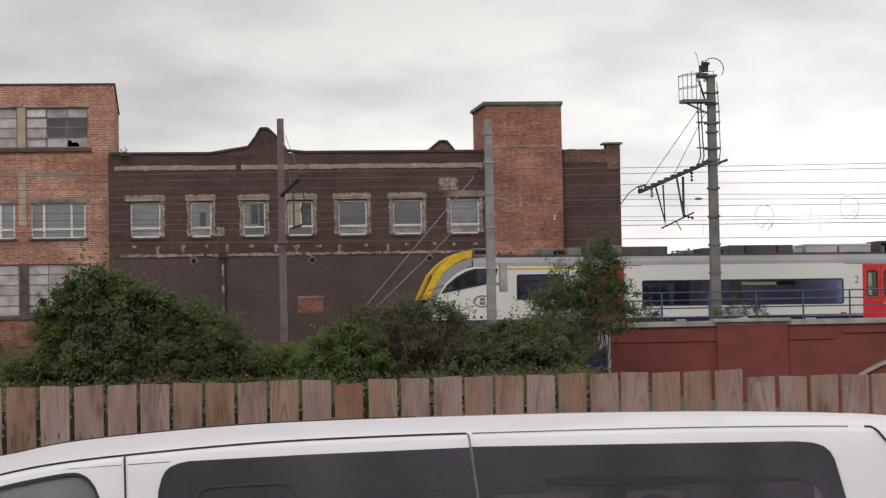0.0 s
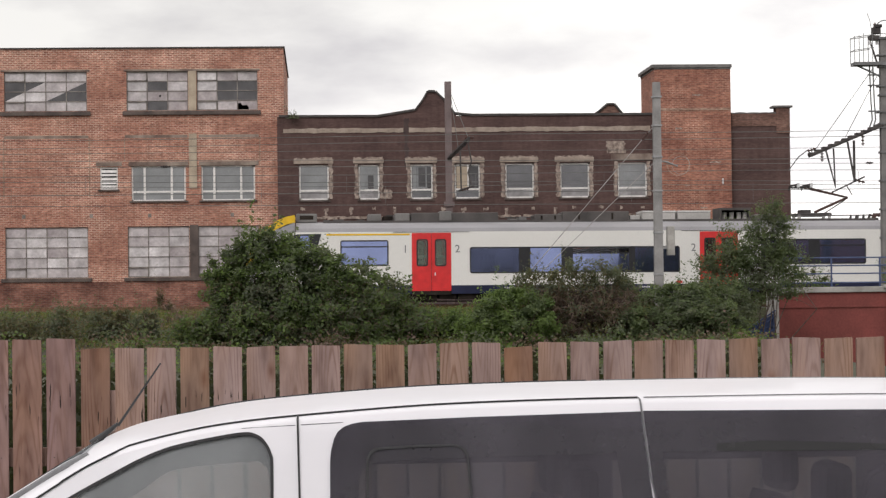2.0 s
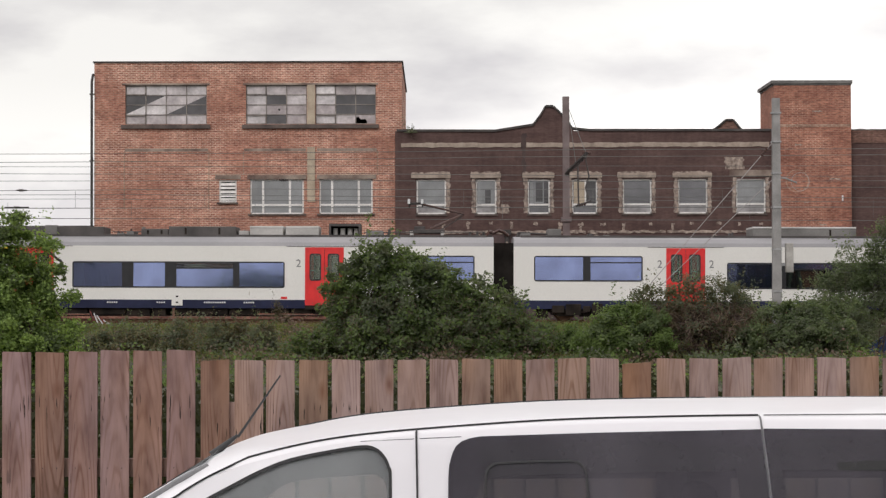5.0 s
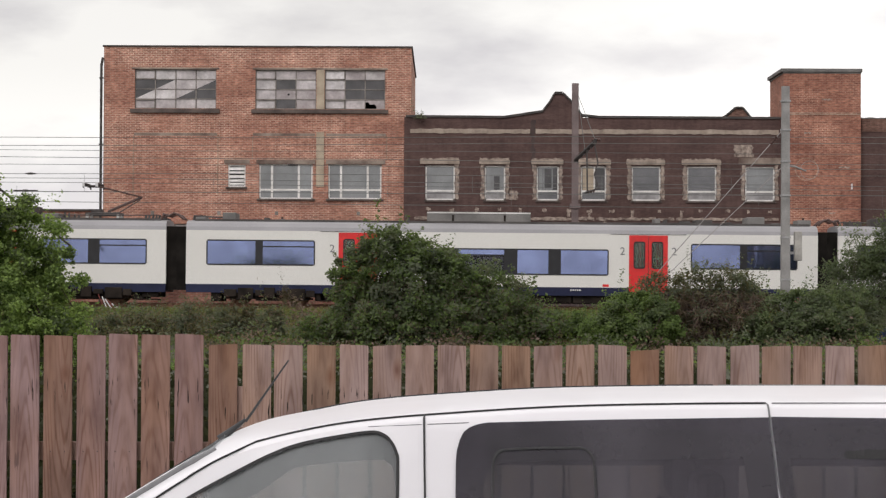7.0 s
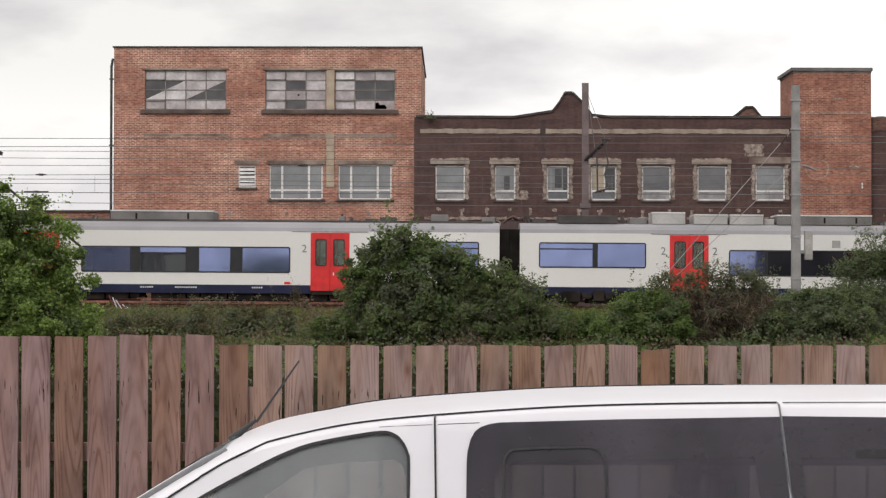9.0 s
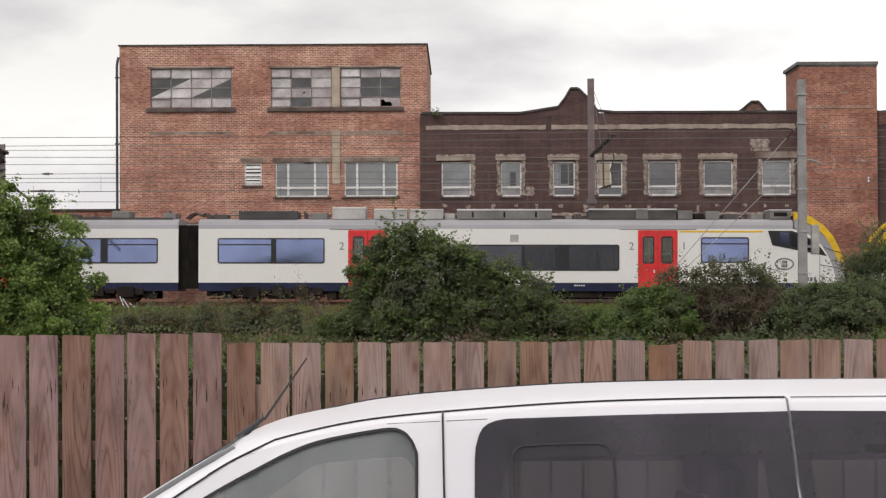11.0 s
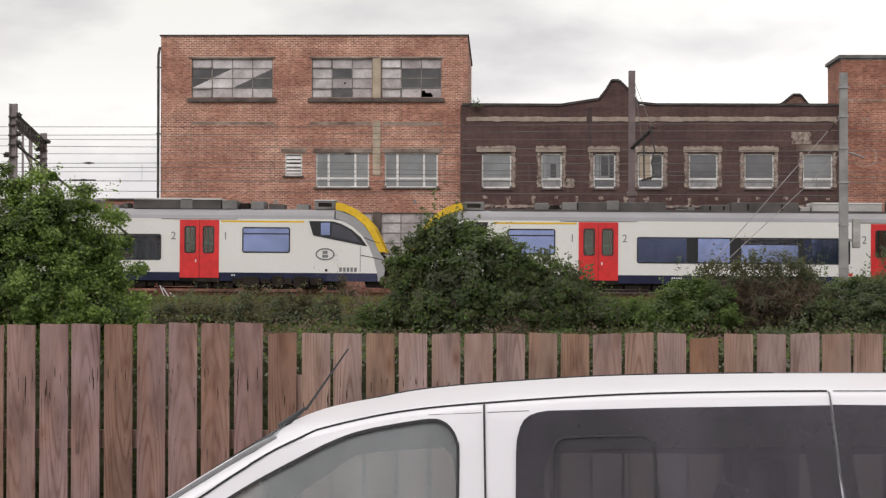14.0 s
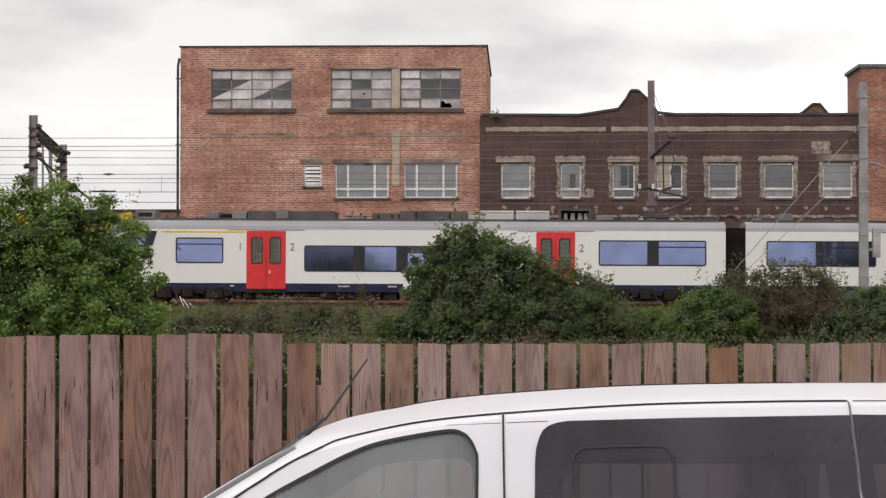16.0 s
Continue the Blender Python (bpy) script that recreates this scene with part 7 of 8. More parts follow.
def bogie(car, x):
    b = part("bogie", B(x - 1.85, x + 1.85, -1.14, -0.98, 0.34, 0.60, bevel=0.04), M["train_dark"], car, "black bogie with wheels")
    bm = bmesh.new()
    box(bm, x - 1.85, x + 1.85, 0.98, 1.14, 0.34, 0.60, bevel=0.04)
    box(bm, x - 0.3, x + 0.3, -1.1, 1.1, 0.35, 0.7)
    for s in (-1, 1):
        for d in (-1.2, 1.2):
            box(bm, x + d - 0.2, x + d + 0.2, s * 1.0 - 0.16, s * 1.0 + 0.16, 0.3, 0.6, bevel=0.03)
        rod(bm, (x - 0.3, s * 1.15, 0.5), (x + 0.3, s * 1.15, 0.45), 0.09)
        for d in (-0.75, 0.75):
            rod(bm, (x + d, s * 1.18, 0.2), (x + d, s * 1.18, 0.55), 0.07)
        box(bm, x - 0.5, x + 0.5, s * 1.16 - 0.05, s * 1.16 + 0.05, 0.14, 0.32, bevel=0.02)
        rod(bm, (x - 1.7, s * 1.1, 0.25), (x + 1.7, s * 1.1, 0.22), 0.035)
        box(bm, x - 1.55, x - 0.85, s * 1.19 - 0.07, s * 1.19 + 0.07, 0.16, 0.56, bevel=0.05)
        box(bm, x + 0.85, x + 1.55, s * 1.19 - 0.07, s * 1.19 + 0.07, 0.16, 0.56, bevel=0.05)
        box(bm, x - 2.3, x - 1.9, s * 1.0 - 0.2, s * 1.0 + 0.2, 0.1, 0.5, bevel=0.04)
        box(bm, x + 1.9, x + 2.35, s * 1.0 - 0.2, s * 1.0 + 0.2, 0.14, 0.5, bevel=0.04)
        for u, w, lo, hi in ((-1.75, 0.5, 0.3, 0.6), (-1.2, 0.62, 0.2, 0.66), (-0.5, 0.3, 0.34, 0.58), (-0.15, 0.44, 0.24, 0.68), (0.36, 0.4, 0.36, 0.56), (0.82, 0.7, 0.2, 0.64), (1.55, 0.35, 0.3, 0.57)):
            box(bm, x + u, x + u + w, *sorted((s * 1.3, s * 1.445)), lo, hi, bevel=0.03)
        for d in (-0.35, 0.35):
            rod(bm, (x + d, s * 1.12, 0.55), (x + d, s * 1.12, 0.82), 0.16, n=10)
    part("bogie_frame", bm, M["train_dark"], b)
    sets = []
    for d in (-1.2, 1.2):
        bm = bmesh.new()
        for s in (-1, 1):
            rod(bm, (0, s * 0.70, 0), (0, s * 0.84, 0), 0.42, n=24)
            rod(bm, (0, s * 0.64, 0), (0, s * 0.70, 0), 0.45, n=24)
            for q in range(4):
                a = math.pi / 2 * q
                rod(bm, (0.24 * math.cos(a), s * 0.84, 0.24 * math.sin(a)), (0.24 * math.cos(a), s * 0.852, 0.24 * math.sin(a)), 0.05, n=8)
        rod(bm, (0, -0.84, 0), (0, 0.84, 0), 0.09)
        w = part("wheelset", bm, M["rust"], b)
        w.location = (x + d, 0, 0.42)
        sets.append(w)
    return sets


def roof_box(car, x0, x1, h, mat, w=0.95, slats=0, pale_top=False):
    r = part("roof_unit", B(x0, x1, -w, w, 3.37, 3.37 + h, bevel=0.03), mat, car)
    if slats:
        for i in range(slats):
            x = x0 + (i + 0.5) * (x1 - x0) / slats
            part("grille", B(x - 0.04, x + 0.04, -w - 0.01, w + 0.01, 3.45, 3.37 + h - 0.06), M["train_dark"], r)
    if pale_top:
        part("roof_unit_lid", B(x0, x1, -w - 0.02, w + 0.02, 3.37 + h, 3.43 + h), M["roof_lid"], r, "white roof unit lid")
    return r


def pantograph(car, x):
    """A raised pantograph whose base frame begins at x."""
    p = part("pantograph", rods([(x, -0.55, 3.62), (x + 1.35, -0.55, 3.62), (x + 1.35, 0.55, 3.62), (x, 0.55, 3.62), (x, -0.55, 3.62)], 0.05), M["steel_dark"], car, "raised dark pantograph")
    for a in (x + 0.05, x + 1.3):
        for b in (-0.55, 0.55):
            part("insulator", rods([(a, b, 3.37), (a, b, 3.6)], 0.07, 8), M["roof_unit_pale"], p)
    part("drive_box", B(x + 0.15, x + 0.6, -0.3, 0.3, 3.58, 3.82, bevel=0.03), M["steel_dark"], p)
    part("lower_arm", rods([(x + 0.8, 0, 3.72), (x + 2.19, 0, 4.33)], 0.055), M["porcelain"], p)
    for s in (-0.16, 0.16):
        part("upper_arm", rods([(x + 2.19, s * 0.6, 4.33), (x + 0.45, s * 2, 4.74)], 0.032), M["porcelain"], p)
    part("push_rod", rods([(x + 1.2, 0.1, 3.66), (x + 2.1, 0.1, 4.22)], 0.022), M["steel_dark"], p)
    bm = bmesh.new()
    for d in (-0.06, 0.48):
        rod(bm, (x + d, -0.75, 4.84), (x + d, 0.75, 4.84), 0.045)
        for s in (-1, 1):
            rod(bm, (x + d, s * 0.75, 4.84), (x + d, s * 0.98, 4.68), 0.035)
    for s in (-0.4, 0.4):
        rod(bm, (x - 0.1, s, 4.76), (x + 0.55, s, 4.76), 0.035)
    part("collector_head", bm, M["steel_dark"], p)
    for d in (-0.06, 0.48):
        part("head_horn", B(x + d - 0.05, x + d + 0.05, -0.99, -0.9, 4.7, 4.9, bevel=0.01), M["mark_white"], p, "pale end horn")


def shell(car, x0, x1, windows, entries, raised):
    """A hollow car: side walls with their openings, floor, ceiling, roof, skirt, seats and lamps. raised: stretches with a higher floor over the bogies."""
    holes = [(a + 0.04, b - 0.04, c + 0.04, d - 0.04) for a, b, c, d in windows] + [(a, b, 0.5, 2.92) for a, b in entries]
    for s in (-1, 1):
        part("side_wall", cut_wall(x0, x1, 0.80, 2.97, *sorted((s * 1.35, s * HALF)), holes), M["train_white"], car, "cream-white side wall")
    for a, b in ((x0, x0 + 0.08), (x1 - 0.08, x1)):
        part("end_wall", B(a, b, -1.348, 1.348, 0.80, 2.968), M["train_white"], car)
    part("floor", B(x0 + 0.08, x1 - 0.08, -1.348, 1.348, 0.802, 0.9), M["train_floor"], car, "dark grey floor")
    part("ceiling", B(x0 + 0.08, x1 - 0.08, -1.348, 1.348, 2.86, 2.966), M["train_lining"], car, "pale grey ceiling")
    for s in (-0.7, 0.7):
        part("ceiling_lamp", B(x0 + 0.5, x1 - 0.5, s - 0.06, s + 0.06, 2.845, 2.858), M["lamp_strip"], car, "white ceiling lamp strip")
    for a, b in raised:
        part("raised_floor", B(a, b, -1.346, 1.346, 0.902, 1.2), M["train_floor"], car)
        seats(car, a + 0.1, b - 0.1, 1.2)
    xm = (windows[1][0] + windows[1][1]) / 2
    seats(car, windows[1][0] - 0.1, xm - 0.5, 0.9)
    seats(car, xm + 0.5, windows[1][1] + 0.1, 0.9)
    d = part("passenger_display", B(xm - 0.06, xm + 0.06, -0.45, 0.45, 2.42, 2.68, bevel=0.02), M["train_floor"], car, "dark passenger display")
    bm = bmesh.new()
    for e in (-1.28, 1.28):
        for k in range(2):
            box(bm, xm - 1.2 + 1.3 * k, xm - 0.5 + 1.3 * k, e - 0.02, e + 0.02, 2.44, 2.5)
    part("display_writing", bm, M["display_orange"], d, "glowing orange writing as bars")
    skirt = [(-1.35, 0.46), (-1.412, 0.80), (1.412, 0.80), (1.35, 0.46)]
    part("skirt", prism_yz(skirt, x0 + 0.01, x1 - 0.01), M["train_blue"], car, "dark blue skirt")
    part("roof", prism_yz(ROOF, x0, x1), M["train_grey"], car, "grey roof")


def side_marks(car, bars, red, box_at, vent=False):
    """Small writing as bars on the skirt, a red marker and a white plate, on both sides."""
    for s in (-1, 1):
        y = s * 1.414
        bm = bmesh.new()
        for x, w in bars:
            for i in range(int(w / 0.09)):
                box(bm, x + 0.09 * i, x + 0.09 * i + 0.06, *sorted((s * 1.385, y)), 0.66, 0.72)
        part("small_markings", bm, M["mark_white"], car)["kind"] = "stuff"
        part("tail_marker", B(red, red + 0.25, *sorted((s * 1.38, y)), 0.83, 0.93), M["train_red"], car)
        p = part("socket_plate", B(box_at, box_at + 0.44, *sorted((s * 1.36, y + s * 0.004)), 0.56, 1.02, bevel=0.01), M["train_white"], car, "white plate with two dark sockets")
        for z in (0.66, 0.9):
            part("socket", B(box_at + 0.17, box_at + 0.27, *sorted((y, y + s * 0.01)), z, z + 0.06), M["train_dark"], p)
        if vent:
            part("vent_grille", B(box_at + 0.06, box_at + 0.4, *sorted((s * 1.4, y)), 2.44, 2.74), M["roof_unit_pale"], car, "small grey vent grille")


def underframe(car, spans):
    rng = random.Random(int(spans[0][0] * 10))
    for a, b in spans:
        x = a
        while x < b - 0.3:
            w = min(rng.uniform(0.5, 1.6), b - x)
            part("equipment_box", B(x, x + w - 0.06, -1.2, 1.2, rng.uniform(0.12, 0.26), 0.47, bevel=0.03), M["train_dark"], car)
            x += w
        part("brake_pipe", rods([(a, -1.1, 0.16), (b, -1.1, 0.16)], 0.03), M["train_dark"], car)


def roof_clutter(car, x0, x1, seed, clear=()):
    """Small gear along the roof: cable ducts, insulators and housings."""
    rng = random.Random(seed)
    x = x0
    while x < x1:
        w = rng.uniform(0.15, 0.7)
        if not any(a - 0.1 < x < b + 0.1 or a - 0.1 < x + w < b + 0.1 for a, b in clear):
            h = rng.uniform(0.08, 0.26)
            part("roof_fitting", B(x, x + w, -0.75 + rng.uniform(0, 0.3), 0.6, 3.37, 3.38 + h, bevel=0.015), M[rng.choice(("roof_unit_dark", "roof_unit_dark", "roof_unit"))], car)
            if rng.random() < 0.5:
                part("insulator", rods([(x + w / 2, -0.4, 3.38 + h), (x + w / 2, -0.4, 3.47 + h)], 0.045, 8), M["porcelain"], car)
        x += w + rng.uniform(0.1, 0.9)
    part("cable_duct", B(x0, x1, -0.98, -0.86, 3.35, 3.44), M["roof_unit_dark"], car)


WHEELS, ROLLING = [], []


def cab(car, flip):
    """The rounded driver's end, towards -x."""
    part("cab_body", prism(bmesh.new(), [(0.45, 0.80), (2.2, 0.80), (2.2, 2.97), (1.85, 2.9), (1.46, 2.68), (1.07, 2.33), (0.80, 1.90), (0.60, 1.42)], -1.408, 1.408), M["train_white"], car)
    grey_out = [(2.15, 3.37), (1.40, 3.08), (0.97, 2.72), (0.68, 2.28), (0.38, 1.68), (0.17, 1.38), (0.14, 0.95), (0.22, 0.50), (0.42, 0.47)]
    grey_in = [(0.46, 0.80), (0.60, 1.42), (0.80, 1.90), (1.07, 2.33), (1.46, 2.68), (1.85, 2.92), (2.15, 3.0)]
    yel_out = [(2.15, 3.67), (1.80, 3.60), (1.46, 3.46), (0.98, 3.12), (0.60, 2.70), (0.32, 2.13), (0.10, 1.66)]
    yel_in = [(0.37, 1.66), (0.67, 2.28), (0.96, 2.73), (1.39, 3.09), (1.80, 3.28), (2.15, 3.37)]
    for s in (-1, 1):
        a, b = sorted((s * 0.98, s * 1.41))
        part("cab_frame", prism(bmesh.new(), grey_out + grey_in, a, b), M["train_grey"], car, "grey curved cab frame")
        a, b = sorted((s * 1.02, s * 1.416))
        part("cab_stripe", prism(bmesh.new(), yel_out + yel_in, a, b), M["train_yellow"], car, "yellow curved front stripe")
        y = s * 1.412
        win = part("cab_window", prism(bmesh.new(), [(0.86, 1.89), (1.12, 2.25), (1.5, 2.57), (1.9, 2.79), (2.25, 2.89), (3.22, 2.90), (3.05, 2.32)], y, y + s * 0.02), M["seal"], car, "black angled cab side window")
        part("cab_pane", prism(bmesh.new(), rounded(2.37, 2.74, 2.33, 2.83, 0.03, 2), y + s * 0.02, y + s * 0.026), M["pane_blue"], win)
        part("cab_pane", prism(bmesh.new(), [(1.1, 2.02), (1.5, 2.48), (1.95, 2.72), (2.3, 2.8), (2.3, 2.26)], y + s * 0.02, y + s * 0.024), M["pane_cab"], win)
        part("cab_skirt", prism(bmesh.new(), [(0.46, 0.47), (2.5, 0.47), (2.5, 0.80), (0.47, 0.80)], y - s * 0.05, y + s * 0.012), M["train_blue"], car)
        part("cab_seam", B(1.13, 1.15, min(y, y + s * 0.006), max(y, y + s * 0.006), 0.85, 1.86), M["mark_grey"], car)
        part("cab_seam", rods([(0.16, y + s * 0.006, 1.33), (0.6, y + s * 0.006, 1.44), (1.13, y + s * 0.006, 1.53)], 0.012, 5), M["train_dark"], car)
        part("cab_seam", rods([(0.33, y + s * 0.008, 2.02), (0.62, y + s * 0.008, 2.1), (0.98, y + s * 0.006, 2.24)], 0.012, 5), M["train_dark"], car)
        part("headlight", prism(bmesh.new(), [(0.14, 1.70), (0.36, 1.70), (0.45, 1.92), (0.25, 1.95)], *sorted((s * 1.3, s * 1.421))), M["train_yellow"], car)
        # oval emblem of plain shapes
        bm = bmesh.new()
        k = 28
        o = [(2.56 + 0.39 * math.cos(2 * math.pi * i / k), 1.56 + 0.25 * math.sin(2 * math.pi * i / k)) for i in range(k)]
        n_ = [(2.56 + 0.33 * math.cos(2 * math.pi * i / k), 1.56 + 0.19 * math.sin(2 * math.pi * i / k)) for i in range(k)]
        vs = [[bm.verts.new((x, y + s * d, z)) for x, z in ring] for d in (0.002, 0.01) for ring in (o, n_)]
        for a_, b_ in ((0, 1), (2, 3), (0, 2), (1, 3)):
            for i in range(k):
                bm.faces.new((vs[a_][i], vs[a_][(i + 1) % k], vs[b_][(i + 1) % k], vs[b_][i]))
        for q in ((2.44, 2.68, 1.42, 1.545), (2.46, 2.66, 1.575, 1.70)):
            box(bm, q[0], q[1], *sorted((y + s * 0.01, y + s * 0.002)), q[2], q[3])
        part("emblem", bm, M["mark_grey"], car, "grey oval emblem")
        bm = bmesh.new()
        for i in range(5):
            box(bm, 1.28 + 0.15 * i, 1.38 + 0.15 * i, *sorted((y + s * 0.008, y + s * 0.002)), 0.86, 1.03)
        part("unit_number", bm, M["mark_grey"], car, "row of grey figures as bars")
        part("socket", B(2.46, 2.56, *sorted((y, y + s * 0.01)), 0.86, 0.96), M["train_dark"], car)
    part("windscreen", prism(bmesh.new(), [(0.2, 1.66), (0.66, 2.68), (1.02, 3.05), (1.46, 3.38), (2.1, 3.55), (2.1, 3.2), (1.5, 2.6), (0.6, 1.5)], -1.02, 1.02), M["pane_cab"], car, "dark sloping windscreen")
    part("nose", prism(bmesh.new(), [(0.2, 0.55), (0.16, 1.5), (0.45, 1.6), (0.6, 1.4), (0.6, 0.5)], -1.0, 1.0), M["train_dark"], car)
    part("front_apron", prism(bmesh.new(), [(0.2, 1.40), (0.0, 1.34), (-0.03, 1.24), (0.06, 1.16), (-0.06, 1.1), (-0.10, 0.82), (0.0, 0.72), (0.22, 0.62)], -0.95, 0.95), M["train_dark"], car, "dark recessed front round the coupler")
    bm = bmesh.new()
    rod(bm, (-0.34, 0, 0.98), (0.3, 0, 0.98), 0.13, n=10)
    box(bm, -0.40, -0.12, -0.22, 0.22, 0.78, 1.2, bevel=0.04)
    part("coupler", bm, M["train_dark"], car, "black automatic coupler")
    part("plough", prism(bmesh.new(), [(0.25, 0.22), (0.9, 0.22), (1.0, 0.5), (0.3, 0.5)], -1.15, 1.15), M["train_dark"], car)
    part("front_roof_unit", B(2.2, 3.05, -0.8, 0.8, 3.38, 3.74, bevel=0.04), M["roof_unit"], car)
    if flip:
        part("front_roof_lid", B(2.18, 3.07, -0.82, 0.82, 3.741, 3.78), M["mark_white"], car, "white lid of the front roof unit")
    part("front_roof_grille", B(2.35, 2.9, -0.81, 0.81, 3.5, 3.66), M["train_dark"], car)


def end_car(with_pantograph, flip, single="v", end=((0, 0.45, "b"), (0.56, 1, "v"))):
    """The car with the driver's cab; flip: its figures and the cab point the other way, to +x."""
    car = thing("train_car", (0, 0, 0), "cream-white train end car with red doors and yellow cab stripe", "train car", "train cars")
    shell(car, 2.2, 26.17, [(3.98, 5.92, 1.60, 2.64), (9.2, 17.75, 1.28, 2.34), (21.08, 25.4, 1.57, 2.60)], [(6.86, 8.45), (18.57, 20.13)], [(2.3, 6.6), (20.6, 26.0)])
    cab(car, flip)
    window_band(car, 3.98, 5.92, 1.60, 2.64, [(0, 1, single)])
    window_band(car, 9.2, 17.75, 1.28, 2.34, [(0, 0.235, "d"), (0.288, 0.445, "d"), (0.46, 0.82, "o"), (0.835, 1, "b")] if flip else
                [(0, 0.23, "e"), (0.285, 0.435, "b"), (0.49, 0.76, "u"), (0.79, 1, "b")])
    window_band(car, 21.08, 25.4, 1.57, 2.60, end)
    doors(car, 6.86, 8.45, "1", "2")
    doors(car, 18.57, 20.13, "2", "2")
    for s in (-1, 1):
        y = s * HALF
        part("class_stripe", B(3.42, 6.78, min(y, y + s * 0.006), max(y, y + s * 0.006), 2.83, 2.90), M["train_yellow"], car, "thin yellow first-class stripe")
    side_marks(car, ((16.1, 0.5), (14.5, 0.9), (12.6, 0.4), (10.6, 0.5), (6.2, 0.25)), 17.6, 13.2, flip)
    roof_box(car, 5.1, 5.65, 0.34, M["roof_unit"], 0.8)
    roof_box(car, 6.2, 6.8, 0.36, M["roof_unit"])
    roof_box(car, 6.85, 10.4, 0.38, M["roof_unit_dark"], slats=0, pale_top=flip)
    roof_box(car, 8.0, 8.5, 0.44, M["roof_unit"], 0.97)
    roof_box(car, 5.72, 6.12, 0.26, M["train_dark"], 0.6)
    if flip:
        roof_box(car, 11.9, 15.75, 0.36, M["roof_unit"], slats=3, pale_top=True)
    else:
        roof_box(car, 11.9, 13.0, 0.30, M["roof_unit_dark"], slats=2)
        roof_box(car, 13.02, 15.75, 0.40, M["roof_unit_dark"], slats=2)
    roof_box(car, 15.82, 16.25, 0.24, M["roof_unit_pale"], 0.7)
    roof_box(car, 16.3, 17.65, 0.36, M["roof_unit_pale"], pale_top=True)
    roof_box(car, 17.75, 19.1, 0.36, M["roof_unit_pale"], pale_top=True)
    if flip:
        roof_box(car, 19.45, 20.8, 0.44, M["roof_unit_pale"], 0.85, pale_top=True)
    else:
        cage = part("switch_cage", ring_plate([(19.5, 3.37), (20.78, 3.37), (20.78, 3.9), (19.5, 3.9)], [(19.58, 3.45), (20.7, 3.45), (20.7, 3.8), (19.58, 3.8)], -0.85, 0.85), M["roof_unit_dark"], car, "open switch cage on the roof")
        for x in (19.75, 20.05, 20.35, 20.6):
            part("insulator", rods([(x, -0.5, 3.38), (x, -0.5, 3.5), (x, -0.5, 3.62), (x, -0.5, 3.72)], 0.1, 8), M["roof_unit_pale"], cage)
        part("cage_back", B(19.58, 20.7, 0.3, 0.34, 3.38, 3.8), M["train_dark"], cage)
    roof_box(car, 21.0, 21.7, 0.26, M["roof_unit"], 0.7)
    if with_pantograph:
        pantograph(car, 22.8)
    else:
        roof_box(car, 22.2, 24.6, 0.34, M["roof_unit_dark"])
    for x, h in ((10.9, 0.2), (11.3, 0.16), (16.0, 0.24), (25.2, 0.2), (25.5, 0.22), (25.75, 0.2), (22.3, 0.22), (21.9, 0.3)):
        for y in (-0.5, 0.5):
            part("roof_insulator", rod(bmesh.new(), (x, y, 3.37), (x + 0.05, y, 3.39 + h), 0.06, 0.04), M["roof_unit_dark"], car)
    for a, b in ((10.7, 16.2), (20.9, 25.8)):
        part("roof_cable", rod(bmesh.new(), (a, -0.62, 3.55), (b, -0.62, 3.58), 0.022), M["roof_unit_dark"], car)
    underframe(car, [(6.6, 13.0), (13.3, 20.6)])
    underframe(car, [(25.0, 26.0)])
    roof_clutter(car, 3.3, 25.9, 4 + flip, [(5.1, 10.5), (11.9, 15.7), (16.3, 21.7), (22.0, 24.9)])
    ROLLING.extend(bogie(car, 4.4))
    ROLLING.extend(bogie(car, 22.9))
    for y in (-0.8, -0.4, 0.3):
        part("roof_jumper", rods([(25.9, y, 3.4), (26.0, y, 3.62), (26.2, y, 3.55), (26.4, y, 3.66), (26.62, y, 3.58), (26.8, y, 3.42)], 0.045, 6), M["porcelain"], car, "brown roof cable over the gap")
    part("gangway", B(26.17, 26.58, -1.2, 1.2, 0.55, 3.12), M["bellows"], car, "black bellows between cars")
    return car


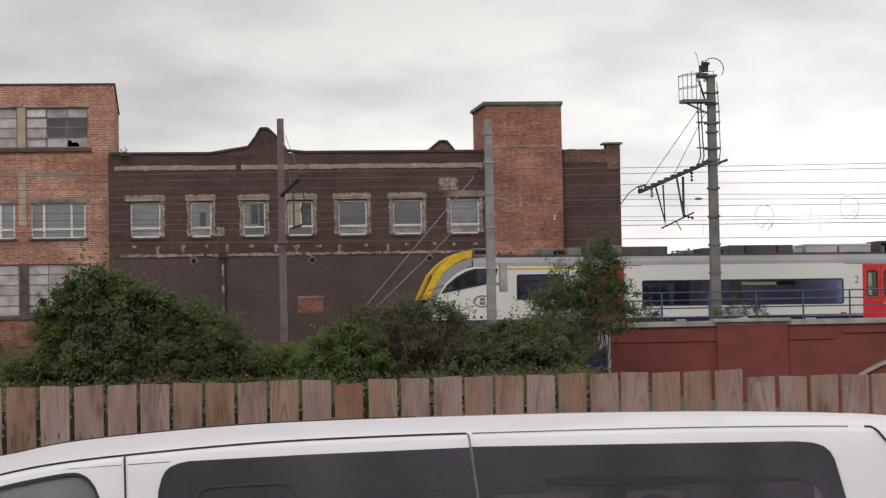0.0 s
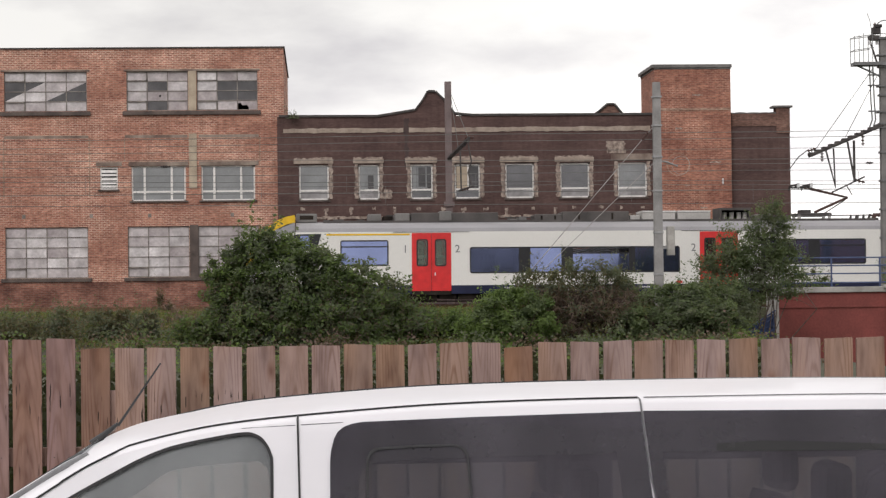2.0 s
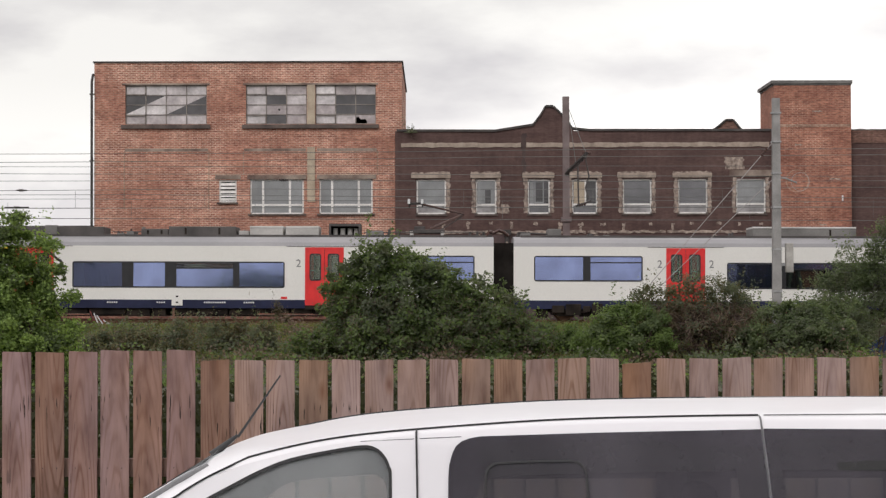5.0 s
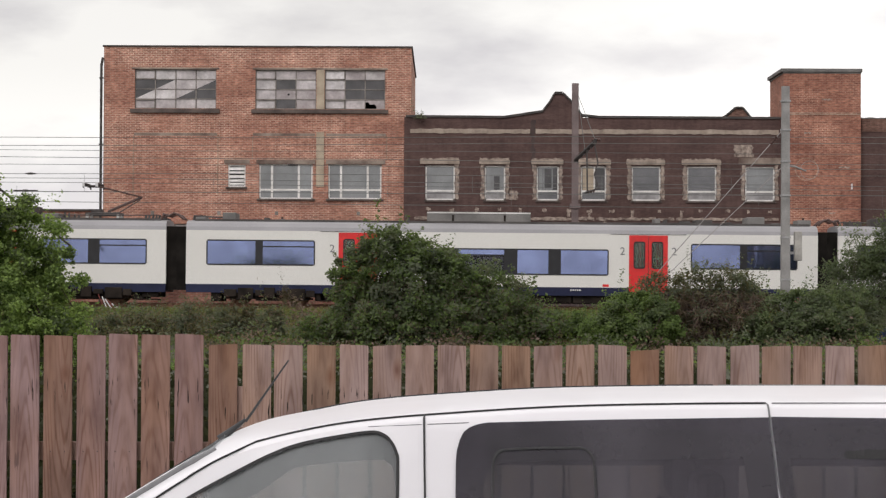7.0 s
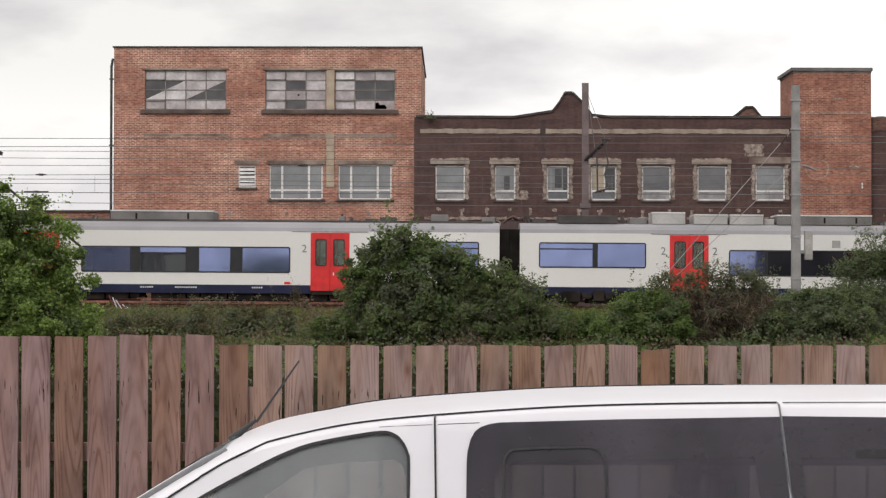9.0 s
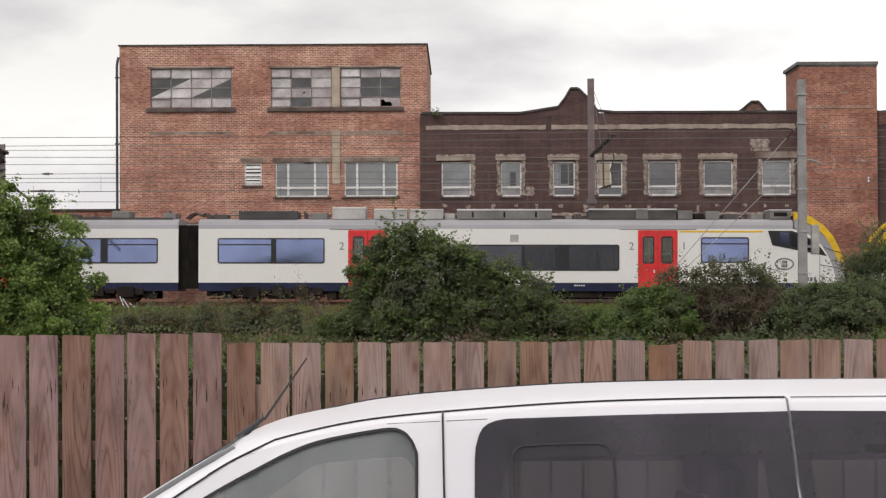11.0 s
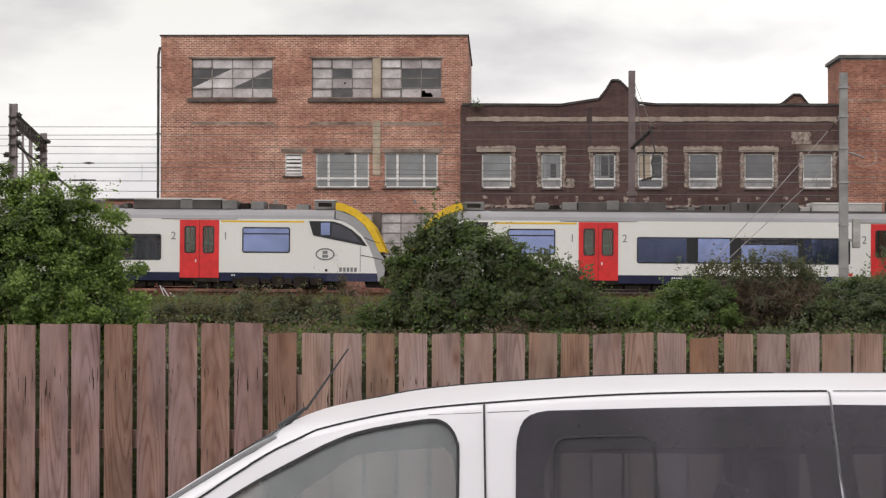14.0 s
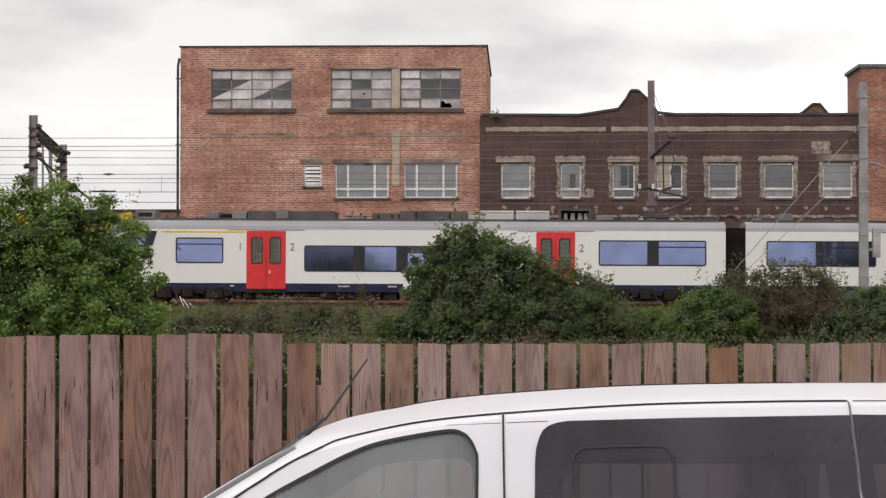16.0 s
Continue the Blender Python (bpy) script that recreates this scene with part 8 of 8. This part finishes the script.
def middle_car():
    car = thing("train_car", (0, 0, 0), "cream-white middle car of an electric train with red doors", "train car", "train cars")
    L = 25.47
    shell(car, 0, L, [(0.82, 5.2, 1.57, 2.60), (8.6, 17.04, 1.28, 2.34), (20.35, 24.65, 1.57, 2.60)], [(6.15, 7.72), (17.86, 19.42)], [(0.2, 5.8), (19.9, L - 0.2)])
    window_band(car, 0.82, 5.2, 1.57, 2.60, [(0, 0.45, "b"), (0.52, 1, "v")])
    window_band(car, 8.6, 17.04, 1.28, 2.34, [(0, 0.23, "e"), (0.28, 0.50, "k"), (0.565, 0.715, "b"), (0.775, 1, "b")])
    window_band(car, 20.35, 24.65, 1.57, 2.60, [(0, 0.46, "b"), (0.53, 1, "v")])
    doors(car, 6.15, 7.72, "2", "2")
    doors(car, 17.86, 19.42, "2", "2")
    roof_box(car, 1.4, 1.95, 0.34, M["roof_unit"], 0.8)
    roof_box(car, 9.7, 13.9, 0.38, M["roof_unit"], pale_top=True, slats=2)
    roof_box(car, 22.7, 23.4, 0.34, M["roof_unit"], 0.8)
    for x in (0.2, 0.4, 0.6, 24.8, 25.0, 25.25, 8.9, 19.4):
        for y in (-0.5, 0.5):
            part("roof_insulator", rod(bmesh.new(), (x, y, 3.37), (x + 0.05, y, 3.6), 0.06, 0.04), M["roof_unit_dark"], car)
    part("roof_cable", rod(bmesh.new(), (0.2, -0.6, 3.57), (1.5, -0.6, 3.5), 0.03), M["roof_unit_dark"], car)
    side_marks(car, ((11.0, 0.6), (12.4, 0.9), (15.5, 0.5)), 16.8, 8.6)
    underframe(car, [(5.4, 11.0), (11.4, 20.0)])
    roof_clutter(car, 0.3, 25.2, 9, [(1.4, 1.95), (5.0, 8.2), (9.7, 18.3), (22.7, 23.4)])
    ROLLING.extend(bogie(car, 3.3))
    ROLLING.extend(bogie(car, L - 3.3))
    part("gangway", B(-0.40, 0.0, -1.2, 1.2, 0.55, 3.12), M["bellows"], car, "black bellows between cars")
    part("gangway", B(L, L + 0.40, -1.2, 1.2, 0.55, 3.12), M["bellows"], car, "black bellows between cars")
    return car


# one unit is two end cars round a middle car; the second unit follows, coupled
UNIT = 80.24
CARS = []
for u in range(2):
    for build, off, way in ((lambda: end_car(True, False, "v"), 0, 1) if u == 0 else (lambda: end_car(True, False, "v", ((0, 0.45, "b"), (0.56, 1, "v"))), 0, 1),
                            (middle_car, 26.98, 1), (lambda: end_car(False, True, "v", ((0, 0.45, "b"), (0.5, 1, "v"))), 79.44, -1)):
        before = len(ROLLING)
        CARS.append((build(), UNIT * u + off, way))
        WHEELS += [(w, way) for w in ROLLING[before:]]

# seconds and place of the leading nose along the track
NOSE = [(0.0, 19.31), (0.5, 15.80), (1.0, 12.31), (1.5, 8.84), (2.0, 5.36), (2.5, 1.90), (3.0, -1.57), (3.5, -5.03), (4.0, -8.51), (6.5, -25.49), (7.0, -28.90), (7.5, -32.27), (8.0, -35.53),
        (8.5, -38.87), (9.0, -42.15), (11.5, -58.66), (12.0, -61.95), (12.5, -65.33), (13.0, -68.65), (13.5, -72.06), (14.0, -75.48), (14.5, -78.98), (15.0, -82.48), (15.5, -86.06), (16.0, -89.68)]
NOSE = [(t, x - 8.45) for t, x in NOSE]


def motions():
    lean = math.degrees(math.atan(GRADE))
    for car, off, way in CARS:
        rows = []
        for t, x in NOSE:
            p = x + off
            rows.append((t, pose(p, TRACK_Y, RAIL_Z - GRADE * p, 0, lean if way > 0 else -lean, 0 if way > 0 else 180)))
        walk(car, rows)
    # every wheelset rolls on the rail; its pose is in its bogie's space
    for w, way in WHEELS:
        at, rows = w.location.copy(), []
        for i in range(241):
            t = i / 15
            x = float(np.interp(t, [a for a, _ in NOSE], [b for _, b in NOSE]))
            rows.append((t, Matrix.Translation(at) @ Matrix.Rotation(way * x / 0.42, 4, "Y")))
        walk(w, rows)


motions()
